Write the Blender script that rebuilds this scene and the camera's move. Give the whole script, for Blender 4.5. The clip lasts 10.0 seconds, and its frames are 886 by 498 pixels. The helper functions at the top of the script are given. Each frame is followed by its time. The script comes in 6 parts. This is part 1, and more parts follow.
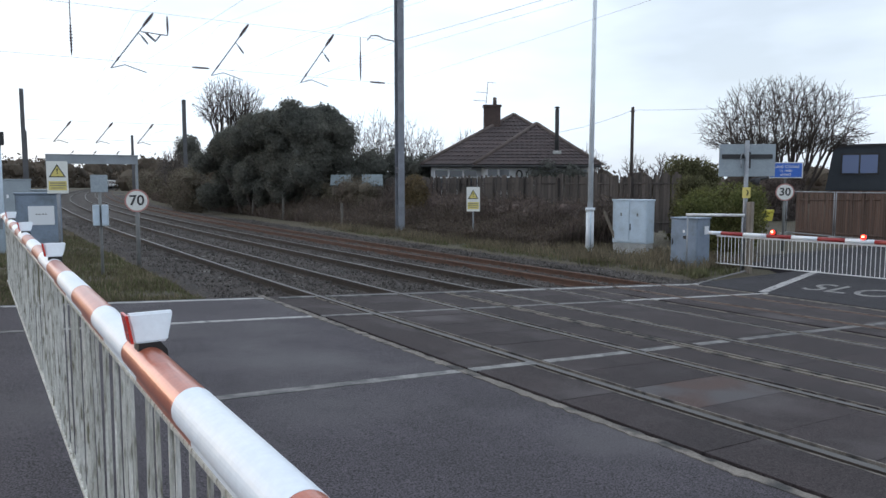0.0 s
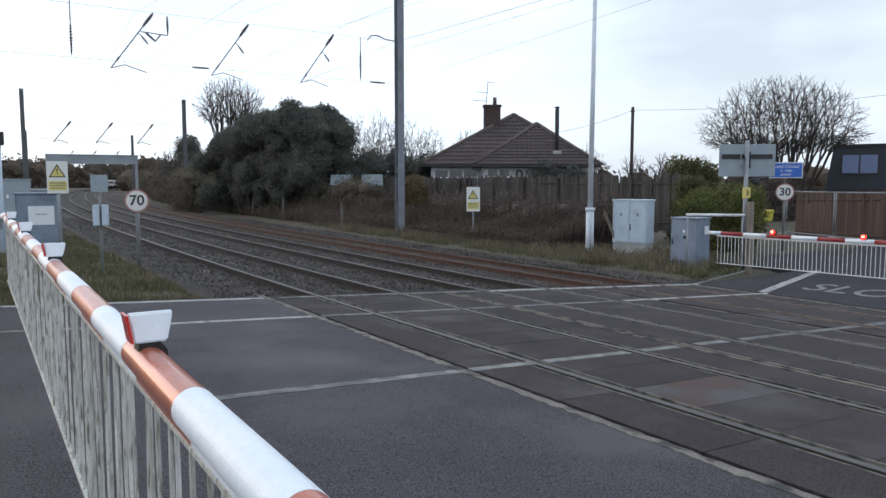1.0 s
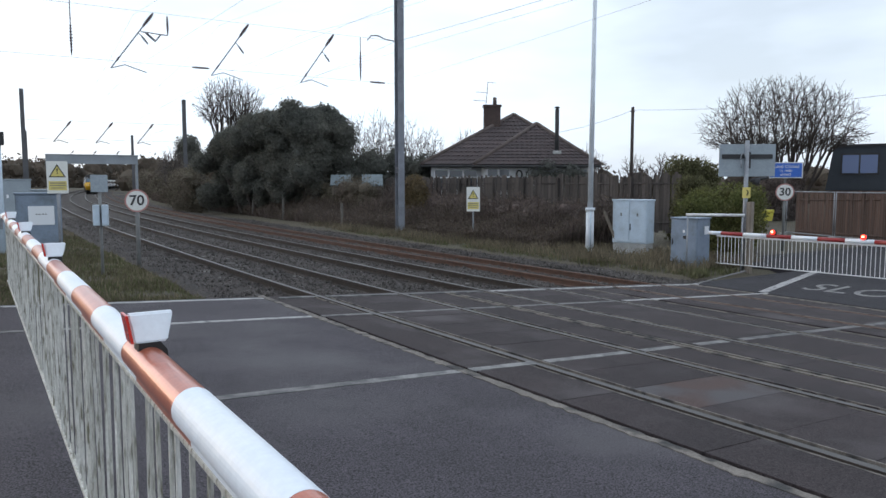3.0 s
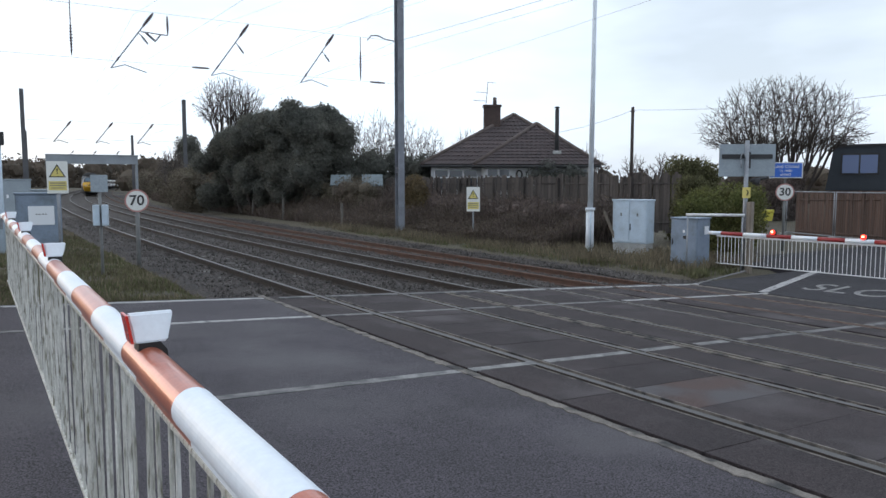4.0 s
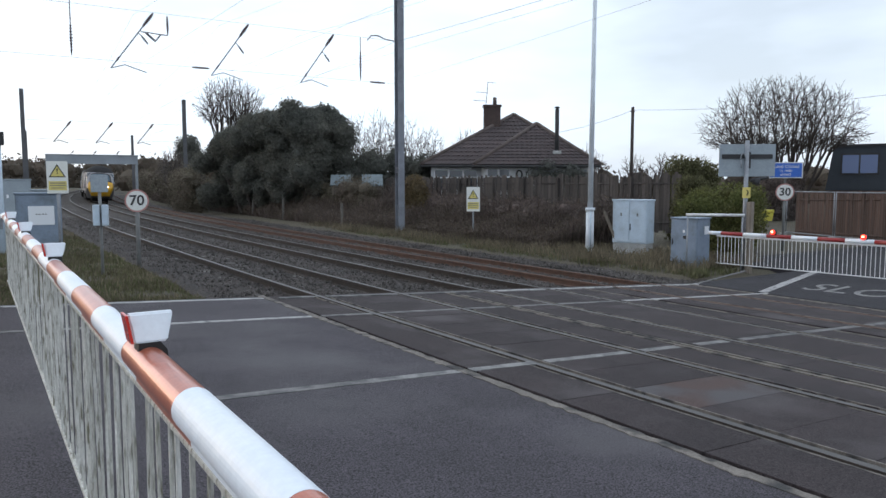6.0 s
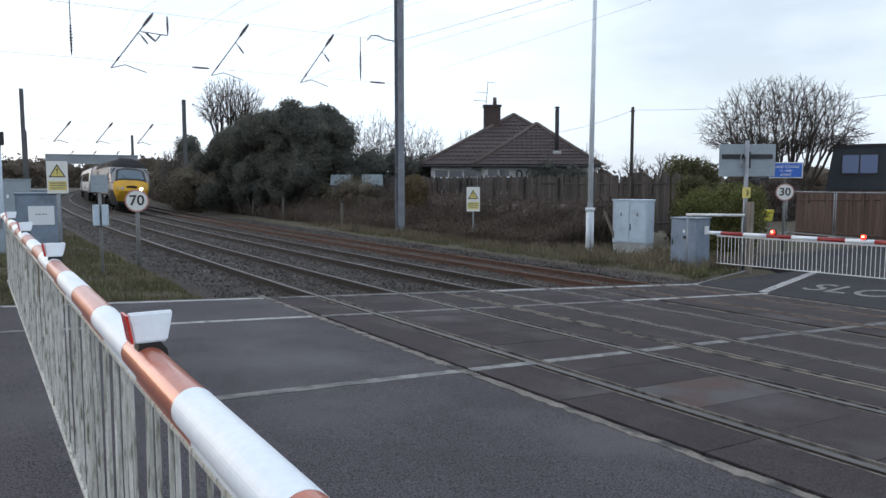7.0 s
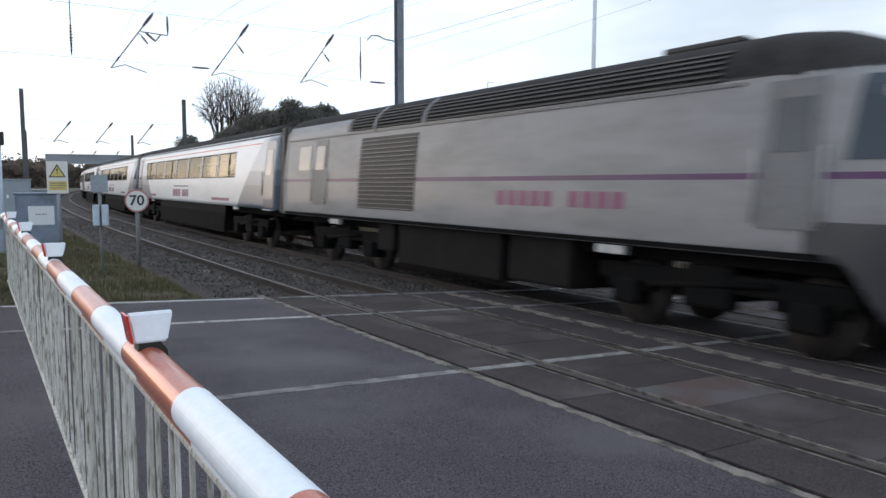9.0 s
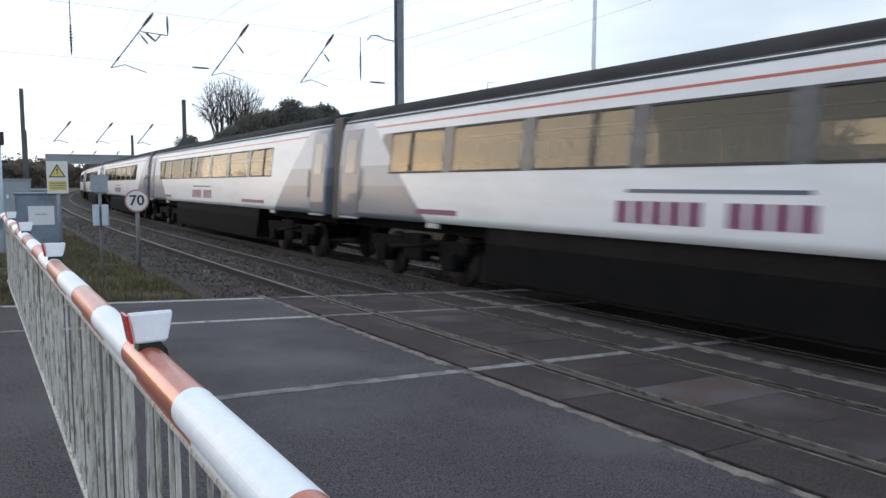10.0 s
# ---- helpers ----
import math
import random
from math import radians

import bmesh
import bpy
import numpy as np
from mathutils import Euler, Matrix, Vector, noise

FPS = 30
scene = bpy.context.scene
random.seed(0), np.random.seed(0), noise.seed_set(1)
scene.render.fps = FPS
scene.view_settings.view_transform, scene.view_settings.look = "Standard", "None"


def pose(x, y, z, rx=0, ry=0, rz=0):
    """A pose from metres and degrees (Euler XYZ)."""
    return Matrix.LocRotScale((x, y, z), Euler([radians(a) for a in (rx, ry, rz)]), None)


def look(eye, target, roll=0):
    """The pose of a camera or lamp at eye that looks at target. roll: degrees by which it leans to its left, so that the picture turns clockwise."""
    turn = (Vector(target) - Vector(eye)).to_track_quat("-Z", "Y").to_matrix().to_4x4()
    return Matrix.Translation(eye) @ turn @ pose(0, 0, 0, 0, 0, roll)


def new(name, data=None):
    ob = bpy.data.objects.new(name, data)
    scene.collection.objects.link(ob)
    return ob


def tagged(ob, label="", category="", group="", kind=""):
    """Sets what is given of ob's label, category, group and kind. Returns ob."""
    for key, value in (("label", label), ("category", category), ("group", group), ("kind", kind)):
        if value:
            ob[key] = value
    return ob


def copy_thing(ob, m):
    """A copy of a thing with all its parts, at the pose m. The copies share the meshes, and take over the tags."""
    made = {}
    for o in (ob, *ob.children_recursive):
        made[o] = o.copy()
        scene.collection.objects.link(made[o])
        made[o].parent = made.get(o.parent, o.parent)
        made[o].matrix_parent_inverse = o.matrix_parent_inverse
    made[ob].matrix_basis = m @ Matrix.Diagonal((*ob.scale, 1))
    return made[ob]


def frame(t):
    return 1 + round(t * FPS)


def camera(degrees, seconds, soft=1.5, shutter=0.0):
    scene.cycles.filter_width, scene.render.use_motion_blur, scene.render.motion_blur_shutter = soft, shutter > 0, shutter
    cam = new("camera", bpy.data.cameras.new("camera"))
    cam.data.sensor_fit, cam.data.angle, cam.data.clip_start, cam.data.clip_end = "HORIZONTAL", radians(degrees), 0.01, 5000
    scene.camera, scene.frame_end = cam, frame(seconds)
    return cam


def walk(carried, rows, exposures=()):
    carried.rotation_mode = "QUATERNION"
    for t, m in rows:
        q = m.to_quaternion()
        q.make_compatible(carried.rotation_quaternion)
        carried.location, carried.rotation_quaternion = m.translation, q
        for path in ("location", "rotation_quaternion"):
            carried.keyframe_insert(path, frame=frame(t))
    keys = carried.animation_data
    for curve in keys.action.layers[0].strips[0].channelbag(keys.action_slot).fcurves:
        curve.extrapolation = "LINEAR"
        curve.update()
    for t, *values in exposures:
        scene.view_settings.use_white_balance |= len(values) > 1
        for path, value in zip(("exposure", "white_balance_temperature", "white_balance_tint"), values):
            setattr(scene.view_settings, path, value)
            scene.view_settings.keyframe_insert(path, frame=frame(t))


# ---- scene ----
cam = camera(62.937, 10.0, soft=1.5, shutter=0.22)
EYE = (0.0, 0.0, 1.802)
YAW, PITCH = radians(36.36), radians(5.158)
AIM = (EYE[0] + math.sin(YAW) * math.cos(PITCH), EYE[1] + math.cos(YAW) * math.cos(PITCH), EYE[2] - math.sin(PITCH))
walk(cam, [(0.0, look(EYE, AIM)), (10.0, look(EYE, AIM))], exposures=[(0.0, 0.0, 6200, 13.0), (10.0, 0.0, 6200, 13.0)])

# ---- light: thin overcast, low sun behind cloud ahead and to the left of the line ----
SUN_AZ, SUN_EL = radians(-28), radians(9)
world = bpy.data.worlds.new("sky")
scene.world = world
world.use_nodes = True
wn, wl = world.node_tree.nodes, world.node_tree.links
wn.clear()
w_out = wn.new("ShaderNodeOutputWorld")
w_sky = wn.new("ShaderNodeTexSky")
w_sky.sky_type, w_sky.sun_disc = "NISHITA", False
w_sky.sun_elevation, w_sky.sun_rotation = SUN_EL, SUN_AZ
w_sky.air_density, w_sky.dust_density = 1.0, 2.0
w_bg = wn.new("ShaderNodeBackground")
w_bg.inputs["Strength"].default_value = 0.11
w_cloud = wn.new("ShaderNodeBackground")
w_cloud.inputs["Strength"].default_value = 1.42
w_tc = wn.new("ShaderNodeTexCoord")
w_map = wn.new("ShaderNodeMapping")
w_map.inputs["Scale"].default_value = (1.0, 1.0, 3.5)
w_noise = wn.new("ShaderNodeTexNoise")
w_noise.inputs["Scale"].default_value = 1.7
w_noise.inputs["Detail"].default_value = 5
w_ramp = wn.new("ShaderNodeValToRGB")
w_ramp.color_ramp.elements[0].position, w_ramp.color_ramp.elements[0].color = 0.34, (0.55, 0.55, 0.55, 1)
w_ramp.color_ramp.elements[1].position, w_ramp.color_ramp.elements[1].color = 0.62, (0.9, 0.9, 0.9, 1)
w_cloud.inputs["Color"].default_value = (0.83, 0.925, 1.0, 1)
w_mix = wn.new("ShaderNodeMixShader")
wl.new(w_tc.outputs["Generated"], w_map.inputs["Vector"])
wl.new(w_map.outputs["Vector"], w_noise.inputs["Vector"])
wl.new(w_noise.outputs["Fac"], w_ramp.inputs["Fac"])
wl.new(w_ramp.outputs["Color"], w_mix.inputs["Fac"])
wl.new(w_sky.outputs["Color"], w_bg.inputs["Color"])
wl.new(w_bg.outputs[0], w_mix.inputs[1])
wl.new(w_cloud.outputs[0], w_mix.inputs[2])
wl.new(w_mix.outputs[0], w_out.inputs["Surface"])
sun = new("sun", bpy.data.lights.new("sun", "SUN"))
sun.data.specular_factor = 0.06
sun.data.energy, sun.data.angle, sun.data.color = 0.5, radians(38), (1.0, 0.86, 0.68)
SUN_DIR = Vector((math.sin(SUN_AZ) * math.cos(SUN_EL), math.cos(SUN_AZ) * math.cos(SUN_EL), math.sin(SUN_EL)))
sun.matrix_world = look(SUN_DIR * 50, (0, 0, 0))

# ---- plan: the line is an arc; s runs along it, q across it (0 = near rail of the near track) ----
RAD, OFF, S1 = 814.18, 4.277, -29.13
GAUGE, SPACING, CANT = 1.505, 3.338, 0.0548


# past S2 the curve eases to a wider radius
S2, RAD2 = 110.0, 2350.0
A2 = (S2 - S1) / RAD
C1 = (OFF + RAD, S1)
C2 = (C1[0] + (RAD2 - RAD) * math.cos(A2), C1[1] - (RAD2 - RAD) * math.sin(A2))


def lay(s, q, z=0.0):
    if s <= S2:
        a, r, c = (s - S1) / RAD, RAD - q, C1
    else:
        a, r, c = A2 + (s - S2) / RAD2, RAD2 - q, C2
    return Vector((c[0] - r * math.cos(a), c[1] + r * math.sin(a), z))


def turn_of(s):
    return -math.degrees((s - S1) / RAD if s <= S2 else A2 + (s - S2) / RAD2)


def track_coords(x, y):
    s = math.atan2(y - C1[1], C1[0] - x) * RAD + S1
    if s <= S2:
        return s, RAD - math.hypot(C1[0] - x, y - C1[1])
    return (math.atan2(y - C2[1], C2[0] - x) - A2) * RAD2 + S2, RAD2 - math.hypot(C2[0] - x, y - C2[1])


def road_z(q):
    if q < -4.6:
        return 0.252
    if q > 9.3:
        return -0.51
    return -CANT * q


# ---- materials ----
def mat(name, base, rough=0.7, other=None, scale=6.0, amount=0.5, grain=60.0, bump=0.2, metal=0.0, coat=0.0, dirt=None, dirt_scale=1.5, dirt_lo=0.5, dirt_hi=0.75, rand=0.0, stretch=None, spec=0.5, bump_dist=0.01, grain_amount=None, island=0.0, leaf=0.0):
    m = bpy.data.materials.new(name)
    m.use_nodes = True
    n, l = m.node_tree.nodes, m.node_tree.links
    b = n["Principled BSDF"]
    b.inputs["Roughness"].default_value, b.inputs["Metallic"].default_value = rough, metal
    b.inputs["Coat Weight"].default_value = coat
    b.inputs["Specular IOR Level"].default_value = spec
    tc = n.new("ShaderNodeTexCoord")
    vec = tc.outputs["Object"]
    if rand:
        ow, ov = n.new("ShaderNodeObjectInfo"), n.new("ShaderNodeVectorMath")
        ov.operation = "MULTIPLY_ADD"
        l.new(ow.outputs["Random"], ov.inputs[0])
        ov.inputs[1].default_value = (31.0, 17.0, 43.0)
        l.new(vec, ov.inputs[2])
        vec = ov.outputs[0]
    if stretch:
        mp = n.new("ShaderNodeMapping")
        mp.inputs["Scale"].default_value = stretch
        l.new(vec, mp.inputs["Vector"])
        vec = mp.outputs["Vector"]

    def noise_node(s, d=4):
        t = n.new("ShaderNodeTexNoise")
        t.inputs["Scale"].default_value, t.inputs["Detail"].default_value = s, d
        l.new(vec, t.inputs["Vector"])
        return t.outputs["Fac"]

    def ramp(src, lo, hi):
        r = n.new("ShaderNodeMapRange")
        r.inputs["From Min"].default_value, r.inputs["From Max"].default_value = lo, hi
        l.new(src, r.inputs["Value"])
        return r.outputs["Result"]

    def blend(fac, a, c):
        x = n.new("ShaderNodeMix")
        x.data_type = "RGBA"
        l.new(fac, x.inputs[0]) if hasattr(fac, "links") else None
        for slot, v in ((6, a), (7, c)):
            if hasattr(v, "links"):
                l.new(v, x.inputs[slot])
            else:
                x.inputs[slot].default_value = (*v, 1)
        return x.outputs[2]

    if other is None:
        other = tuple(min(1, c * (1 - 0.45 * amount)) for c in base)
    col = blend(ramp(noise_node(scale), 0.35, 0.68), base, other)
    fine = noise_node(grain, 3)
    dark = n.new("ShaderNodeMapRange")
    dark.inputs["From Min"].default_value, dark.inputs["From Max"].default_value = 0.3, 0.7
    dark.inputs["To Min"].default_value, dark.inputs["To Max"].default_value = 1 - 0.35 * (grain_amount or amount), 1 + 0.25 * (grain_amount or amount)
    l.new(fine, dark.inputs["Value"])
    mul = n.new("ShaderNodeVectorMath")
    mul.operation = "SCALE"
    l.new(col, mul.inputs[0])
    l.new(dark.outputs["Result"], mul.inputs["Scale"])
    col = mul.outputs[0]
    if dirt is not None:
        col = blend(ramp(noise_node(dirt_scale, 8), dirt_lo, dirt_hi), col, dirt)
    if island:
        gi = n.new("ShaderNodeNewGeometry")
        ri = n.new("ShaderNodeMapRange")
        ri.inputs["To Min"].default_value, ri.inputs["To Max"].default_value = 1 - island, 1 + island
        l.new(gi.outputs["Random Per Island"], ri.inputs["Value"])
        mi_ = n.new("ShaderNodeVectorMath")
        mi_.operation = "SCALE"
        l.new(col, mi_.inputs[0])
        l.new(ri.outputs["Result"], mi_.inputs["Scale"])
        col = mi_.outputs[0]
    if rand:
        oi = n.new("ShaderNodeObjectInfo")
        rr = n.new("ShaderNodeMapRange")
        rr.inputs["To Min"].default_value, rr.inputs["To Max"].default_value = 1 - rand, 1 + rand
        l.new(oi.outputs["Random"], rr.inputs["Value"])
        m2 = n.new("ShaderNodeVectorMath")
        m2.operation = "SCALE"
        l.new(col, m2.inputs[0])
        l.new(rr.outputs["Result"], m2.inputs["Scale"])
        col = m2.outputs[0]
    l.new(col, b.inputs["Base Color"])
    if bump:
        bp = n.new("ShaderNodeBump")
        bp.inputs["Strength"].default_value, bp.inputs["Distance"].default_value = bump, bump_dist
        l.new(fine, bp.inputs["Height"])
        l.new(bp.outputs["Normal"], b.inputs["Normal"])
    if leaf:
        tl, mx = n.new("ShaderNodeBsdfTranslucent"), n.new("ShaderNodeMixShader")
        mx.inputs[0].default_value = leaf
        l.new(col, tl.inputs["Color"])
        l.new(b.outputs[0], mx.inputs[1])
        l.new(tl.outputs[0], mx.inputs[2])
        l.new(mx.outputs[0], n["Material Output"].inputs["Surface"])
    return m


def plain(name, base, rough=0.5, metal=0.0, glow=0.0, spec=0.5):
    m = bpy.data.materials.new(name)
    m.use_nodes = True
    b = m.node_tree.nodes["Principled BSDF"]
    b.inputs["Base Color"].default_value = (*base, 1)
    b.inputs["Roughness"].default_value, b.inputs["Metallic"].default_value = rough, metal
    b.inputs["Specular IOR Level"].default_value = spec
    if glow:
        b.inputs["Emission Color"].default_value, b.inputs["Emission Strength"].default_value = (*base, 1), glow
    return m


M_ASPHALT = mat("asphalt", (0.069, 0.060, 0.071), 0.82, (0.052, 0.045, 0.053), 1.3, 0.9, 95, 0.9, grain_amount=3.4, spec=0.42, dirt=(0.096, 0.089, 0.095), dirt_scale=0.5, dirt_lo=0.5, dirt_hi=0.7)
M_FAR_ASPHALT = mat("dark_asphalt", (0.040, 0.038, 0.043), 0.9, (0.031, 0.029, 0.033), 1.3, 0.8, 90, 0.8, grain_amount=2.2, spec=0.3)
M_PANEL = mat("crossing_panel", (0.048, 0.037, 0.038), 0.9, (0.034, 0.027, 0.028), 2.0, 0.8, 90, 0.7, rand=0.10, grain_amount=2.0, spec=0.35, dirt=(0.075, 0.065, 0.066), dirt_scale=0.9, dirt_lo=0.52, dirt_hi=0.72)
M_REDPANEL = mat("worn_red_panel", (0.085, 0.050, 0.043), 0.9, (0.054, 0.042, 0.040), 2.0, 0.8, 70, 0.6, dirt=(0.078, 0.071, 0.074), dirt_scale=1.4, dirt_lo=0.45, dirt_hi=0.6, grain_amount=1.8)
M_STRIP = mat("pale_joint_strip", (0.225, 0.20, 0.175), 0.9, (0.145, 0.13, 0.116), 7.0, 0.9, 80, 0.8, dirt=(0.055, 0.053, 0.052), dirt_scale=5, dirt_lo=0.48, dirt_hi=0.62, spec=0.3)
M_LINE = mat("road_paint", (0.42, 0.41, 0.40), 0.7, (0.29, 0.28, 0.275), 5.0, 0.7, 90, 0.3, dirt=(0.11, 0.11, 0.11), dirt_scale=9, dirt_lo=0.52, dirt_hi=0.68)
M_LINE_SOFT = mat("faded_road_paint", (0.25, 0.245, 0.235), 0.75, (0.16, 0.155, 0.15), 5.0, 0.8, 90, 0.3, dirt=(0.09, 0.09, 0.09), dirt_scale=7, dirt_lo=0.5, dirt_hi=0.66)
M_LINE_WORN = mat("worn_road_paint", (0.21, 0.20, 0.195), 0.8, (0.135, 0.13, 0.125), 5.0, 0.8, 90, 0.3, dirt=(0.08, 0.08, 0.08), dirt_scale=6, dirt_lo=0.45, dirt_hi=0.62)
M_BALLAST = mat("ballast", (0.068, 0.056, 0.049), 0.95, (0.040, 0.033, 0.03), 3.0, 1.0, 28, 1.0, dirt=(0.028, 0.025, 0.024), dirt_scale=0.8, bump_dist=0.05)
M_RAIL_HEAD = mat("polished_rail", (0.066, 0.058, 0.053), 0.45, (0.05, 0.044, 0.04), 3.0, 0.4, 50, 0.03, metal=0.1, spec=0.4)
M_RAIL = mat("rusty_rail", (0.055, 0.042, 0.034), 0.9, (0.038, 0.03, 0.025), 6.0, 0.8, 60, 0.3)
M_RUST = mat("heavily_rusted_rail", (0.115, 0.062, 0.042), 0.9, (0.08, 0.045, 0.033), 4.0, 0.8, 50, 0.4)
M_SLEEPER = mat("concrete_sleeper", (0.15, 0.14, 0.125), 0.9, (0.09, 0.082, 0.075), 4.0, 0.8, 50, 0.4, rand=0.2)
M_GRASS_SOIL = mat("turf", (0.080, 0.072, 0.045), 0.95, (0.088, 0.070, 0.048), 0.8, 1.0, 25, 0.8, dirt=(0.06, 0.05, 0.035), dirt_scale=0.35, bump_dist=0.05)
M_WHITE = mat("white_enamel", (0.72, 0.775, 0.84), 0.42, (0.82, 0.845, 0.87), 3.0, 0.12, 60, 0.02)
M_RED = mat("barrier_red", (0.50, 0.15, 0.085), 0.3, (0.43, 0.12, 0.07), 5.0, 0.3, 60, 0.02, coat=0.35, metal=0.35)
M_GALV = mat("galvanised_steel", (0.33, 0.345, 0.37), 0.55, (0.24, 0.25, 0.27), 3.0, 0.6, 40, 0.1, metal=0.35)
M_DARK = mat("dark_steel", (0.035, 0.035, 0.038), 0.7, (0.02, 0.02, 0.02), 3.0, 0.6, 40, 0.2)


# ---- mesh helpers ----
def mesh_of(name, bm, material, smooth=False):
    me = bpy.data.meshes.new(name)
    bmesh.ops.recalc_face_normals(bm, faces=bm.faces) if len(bm.faces) < 20000 else None
    bm.to_mesh(me)
    bm.free()
    for m in (material if isinstance(material, (list, tuple)) else [material]):
        me.materials.append(m)
    if smooth:
        for p in me.polygons:
            p.use_smooth = True
    return me


def part(name, bm, material, parent=None, label="", smooth=False):
    ob = new(name, mesh_of(name, bm, material, smooth))
    ob.parent = parent
    if label:
        tagged(ob, label)
    return ob


def thing(name, m, label, category, group="", kind=""):
    ob = new(name)
    ob.empty_display_size = 0.2
    ob.matrix_world = m
    return tagged(ob, label, category, group, kind)


def box(bm, x0, x1, y0, y1, z0, z1, bevel=0.0, mi=0):
    r = bmesh.ops.create_cube(bm, size=1)
    vs = r["verts"]
    for v in vs:
        v.co = Vector(((x0 + x1) / 2 + v.co.x * (x1 - x0), (y0 + y1) / 2 + v.co.y * (y1 - y0), (z0 + z1) / 2 + v.co.z * (z1 - z0)))
    fs = {f for v in vs for f in v.link_faces}
    for f in fs:
        f.material_index = mi
    if bevel:
        bmesh.ops.bevel(bm, geom=list({e for f in fs for e in f.edges}), offset=bevel, segments=2, affect="EDGES", profile=0.5)
    return bm


def rod(bm, a, b, r0, r1=None, seg=8, mi=0, caps=True):
    a, b = Vector(a), Vector(b)
    r1 = r0 if r1 is None else r1
    d = (b - a)
    t = d.normalized()
    u = t.orthogonal().normalized()
    w = t.cross(u)
    rings = []
    for c, r in ((a, r0), (b, r1)):
        rings.append([bm.verts.new(c + (u * math.cos(2 * math.pi * i / seg) + w * math.sin(2 * math.pi * i / seg)) * r) for i in range(seg)])
    for i in range(seg):
        f = bm.faces.new((rings[0][i], rings[0][(i + 1) % seg], rings[1][(i + 1) % seg], rings[1][i]))
        f.material_index, f.smooth = mi, True
    if caps:
        for g in (rings[0][::-1], rings[1]):
            bm.faces.new(g).material_index = mi
    return bm


def disc(bm, c, n, r, depth, seg=32, mi=0):
    n = Vector(n).normalized()
    return rod(bm, Vector(c) - n * depth / 2, Vector(c) + n * depth / 2, r, r, seg, mi)


def prism(bm, pts, axis_from, axis_to, mi=0):
    """A closed outline in (u, v), pushed along: axis_from and axis_to map (u, v) to places."""
    a = [bm.verts.new(axis_from(u, v)) for u, v in pts]
    b = [bm.verts.new(axis_to(u, v)) for u, v in pts]
    k = len(pts)
    for i in range(k):
        bm.faces.new((a[i], a[(i + 1) % k], b[(i + 1) % k], b[i])).material_index = mi
    for g in (a[::-1], b):
        bm.faces.new(g).material_index = mi
    return bm


def strip_slab(bm, s0, s1, q0, q1, lift, depth, step=1.0, mi=0, zf=road_z):
    """A slab that follows the line's arc and the crossing's fall, its top lift above it."""
    n = max(1, int(math.ceil((s1 - s0) / step)))
    top, bot = [], []
    for i in range(n + 1):
        s = s0 + (s1 - s0) * i / n
        top.append([bm.verts.new(lay(s, q, zf(q) + lift)) for q in (q0, q1)])
        bot.append([bm.verts.new(lay(s, q, zf(q) + lift - depth)) for q in (q0, q1)])
    for i in range(n):
        for quad in ((top[i][0], top[i][1], top[i + 1][1], top[i + 1][0]), (bot[i][0], bot[i + 1][0], bot[i + 1][1], bot[i][1]),
                     (top[i][0], top[i + 1][0], bot[i + 1][0], bot[i][0]), (top[i][1], bot[i][1], bot[i + 1][1], top[i + 1][1])):
            bm.faces.new(quad).material_index = mi
    for i in (0, n):
        bm.faces.new((top[i][0], bot[i][0], bot[i][1], top[i][1])).material_index = mi
    return bm


# ---- ground ----
def ground_z(q, s):
    on_line = -1.3 < q < 9.8
    z = road_z(q) - (0.42 if on_line else 0.10)
    if -1.7 < q <= -1.3:
        z = road_z(q) - 0.10 - 0.32 * (q + 1.7) / 0.4
    if 9.8 <= q < 11:
        z = -0.60 - 0.33 * (11 - q) / 1.2
    return z


def axis(near, far, step):
    vals, v = list(np.arange(near[0], near[1] + 0.01, step)), step
    lo, hi = [], []
    a, b = near
    while a > far[0]:
        v *= 1.5
        a -= v
        lo.append(a)
    v = step
    while b < far[1]:
        v *= 1.5
        b += v
        hi.append(b)
    return lo[::-1] + vals + hi


gx, gy = axis((-6, 40), (-3500, 3500), 0.6), axis((-6, 60), (-3500, 3500), 0.6)
verts, faces = [], []
for y in gy:
    for x in gx:
        s, q = track_coords(x, y)
        near = -80 < s < 500 and abs(q) < 60
        n = noise.noise((x * 0.35, y * 0.35, 0)) * 0.05
        in_road = -8 < s < 10.9 or q > 9.3 and s < 11.5
        verts.append((x, y, (ground_z(q, s) + (-0.15 if in_road else n)) if near else (-0.6 if q > 0 else 0.15) - 0.3))
nx = len(gx)
for j in range(len(gy) - 1):
    for i in range(nx - 1):
        a = j * nx + i
        faces.append((a, a + 1, a + nx + 1, a + nx))
me = bpy.data.meshes.new("ground")
me.from_pydata(verts, [], faces)
me.materials.append(M_GRASS_SOIL)
for p in me.polygons:
    p.use_smooth = True
tagged(new("ground", me), "rough winter turf and soil beside the railway", "ground", kind="structure")

# near road, up to the pale strip, and far road
bm = bmesh.new()
strip_slab(bm, -25, 10.62, -4.6, -0.92, 0.0, 0.3)
strip_slab(bm, -25, 10.62, -30, -4.6, 0.0, 0.3)
part("road", bm, M_ASPHALT)
tagged(bpy.data.objects["road"], "dark grey worn asphalt road before the crossing", "road", kind="structure")
bm = bmesh.new()
strip_slab(bm, -25, 10.5, 9.35, 14, 0.0, 0.3)
strip_slab(bm, -12, 13.5, 14, 60, 0.0, 0.3)
far_road = part("far_road", bm, M_FAR_ASPHALT)
tagged(far_road, "dark asphalt road beyond the tracks", "road", kind="structure")

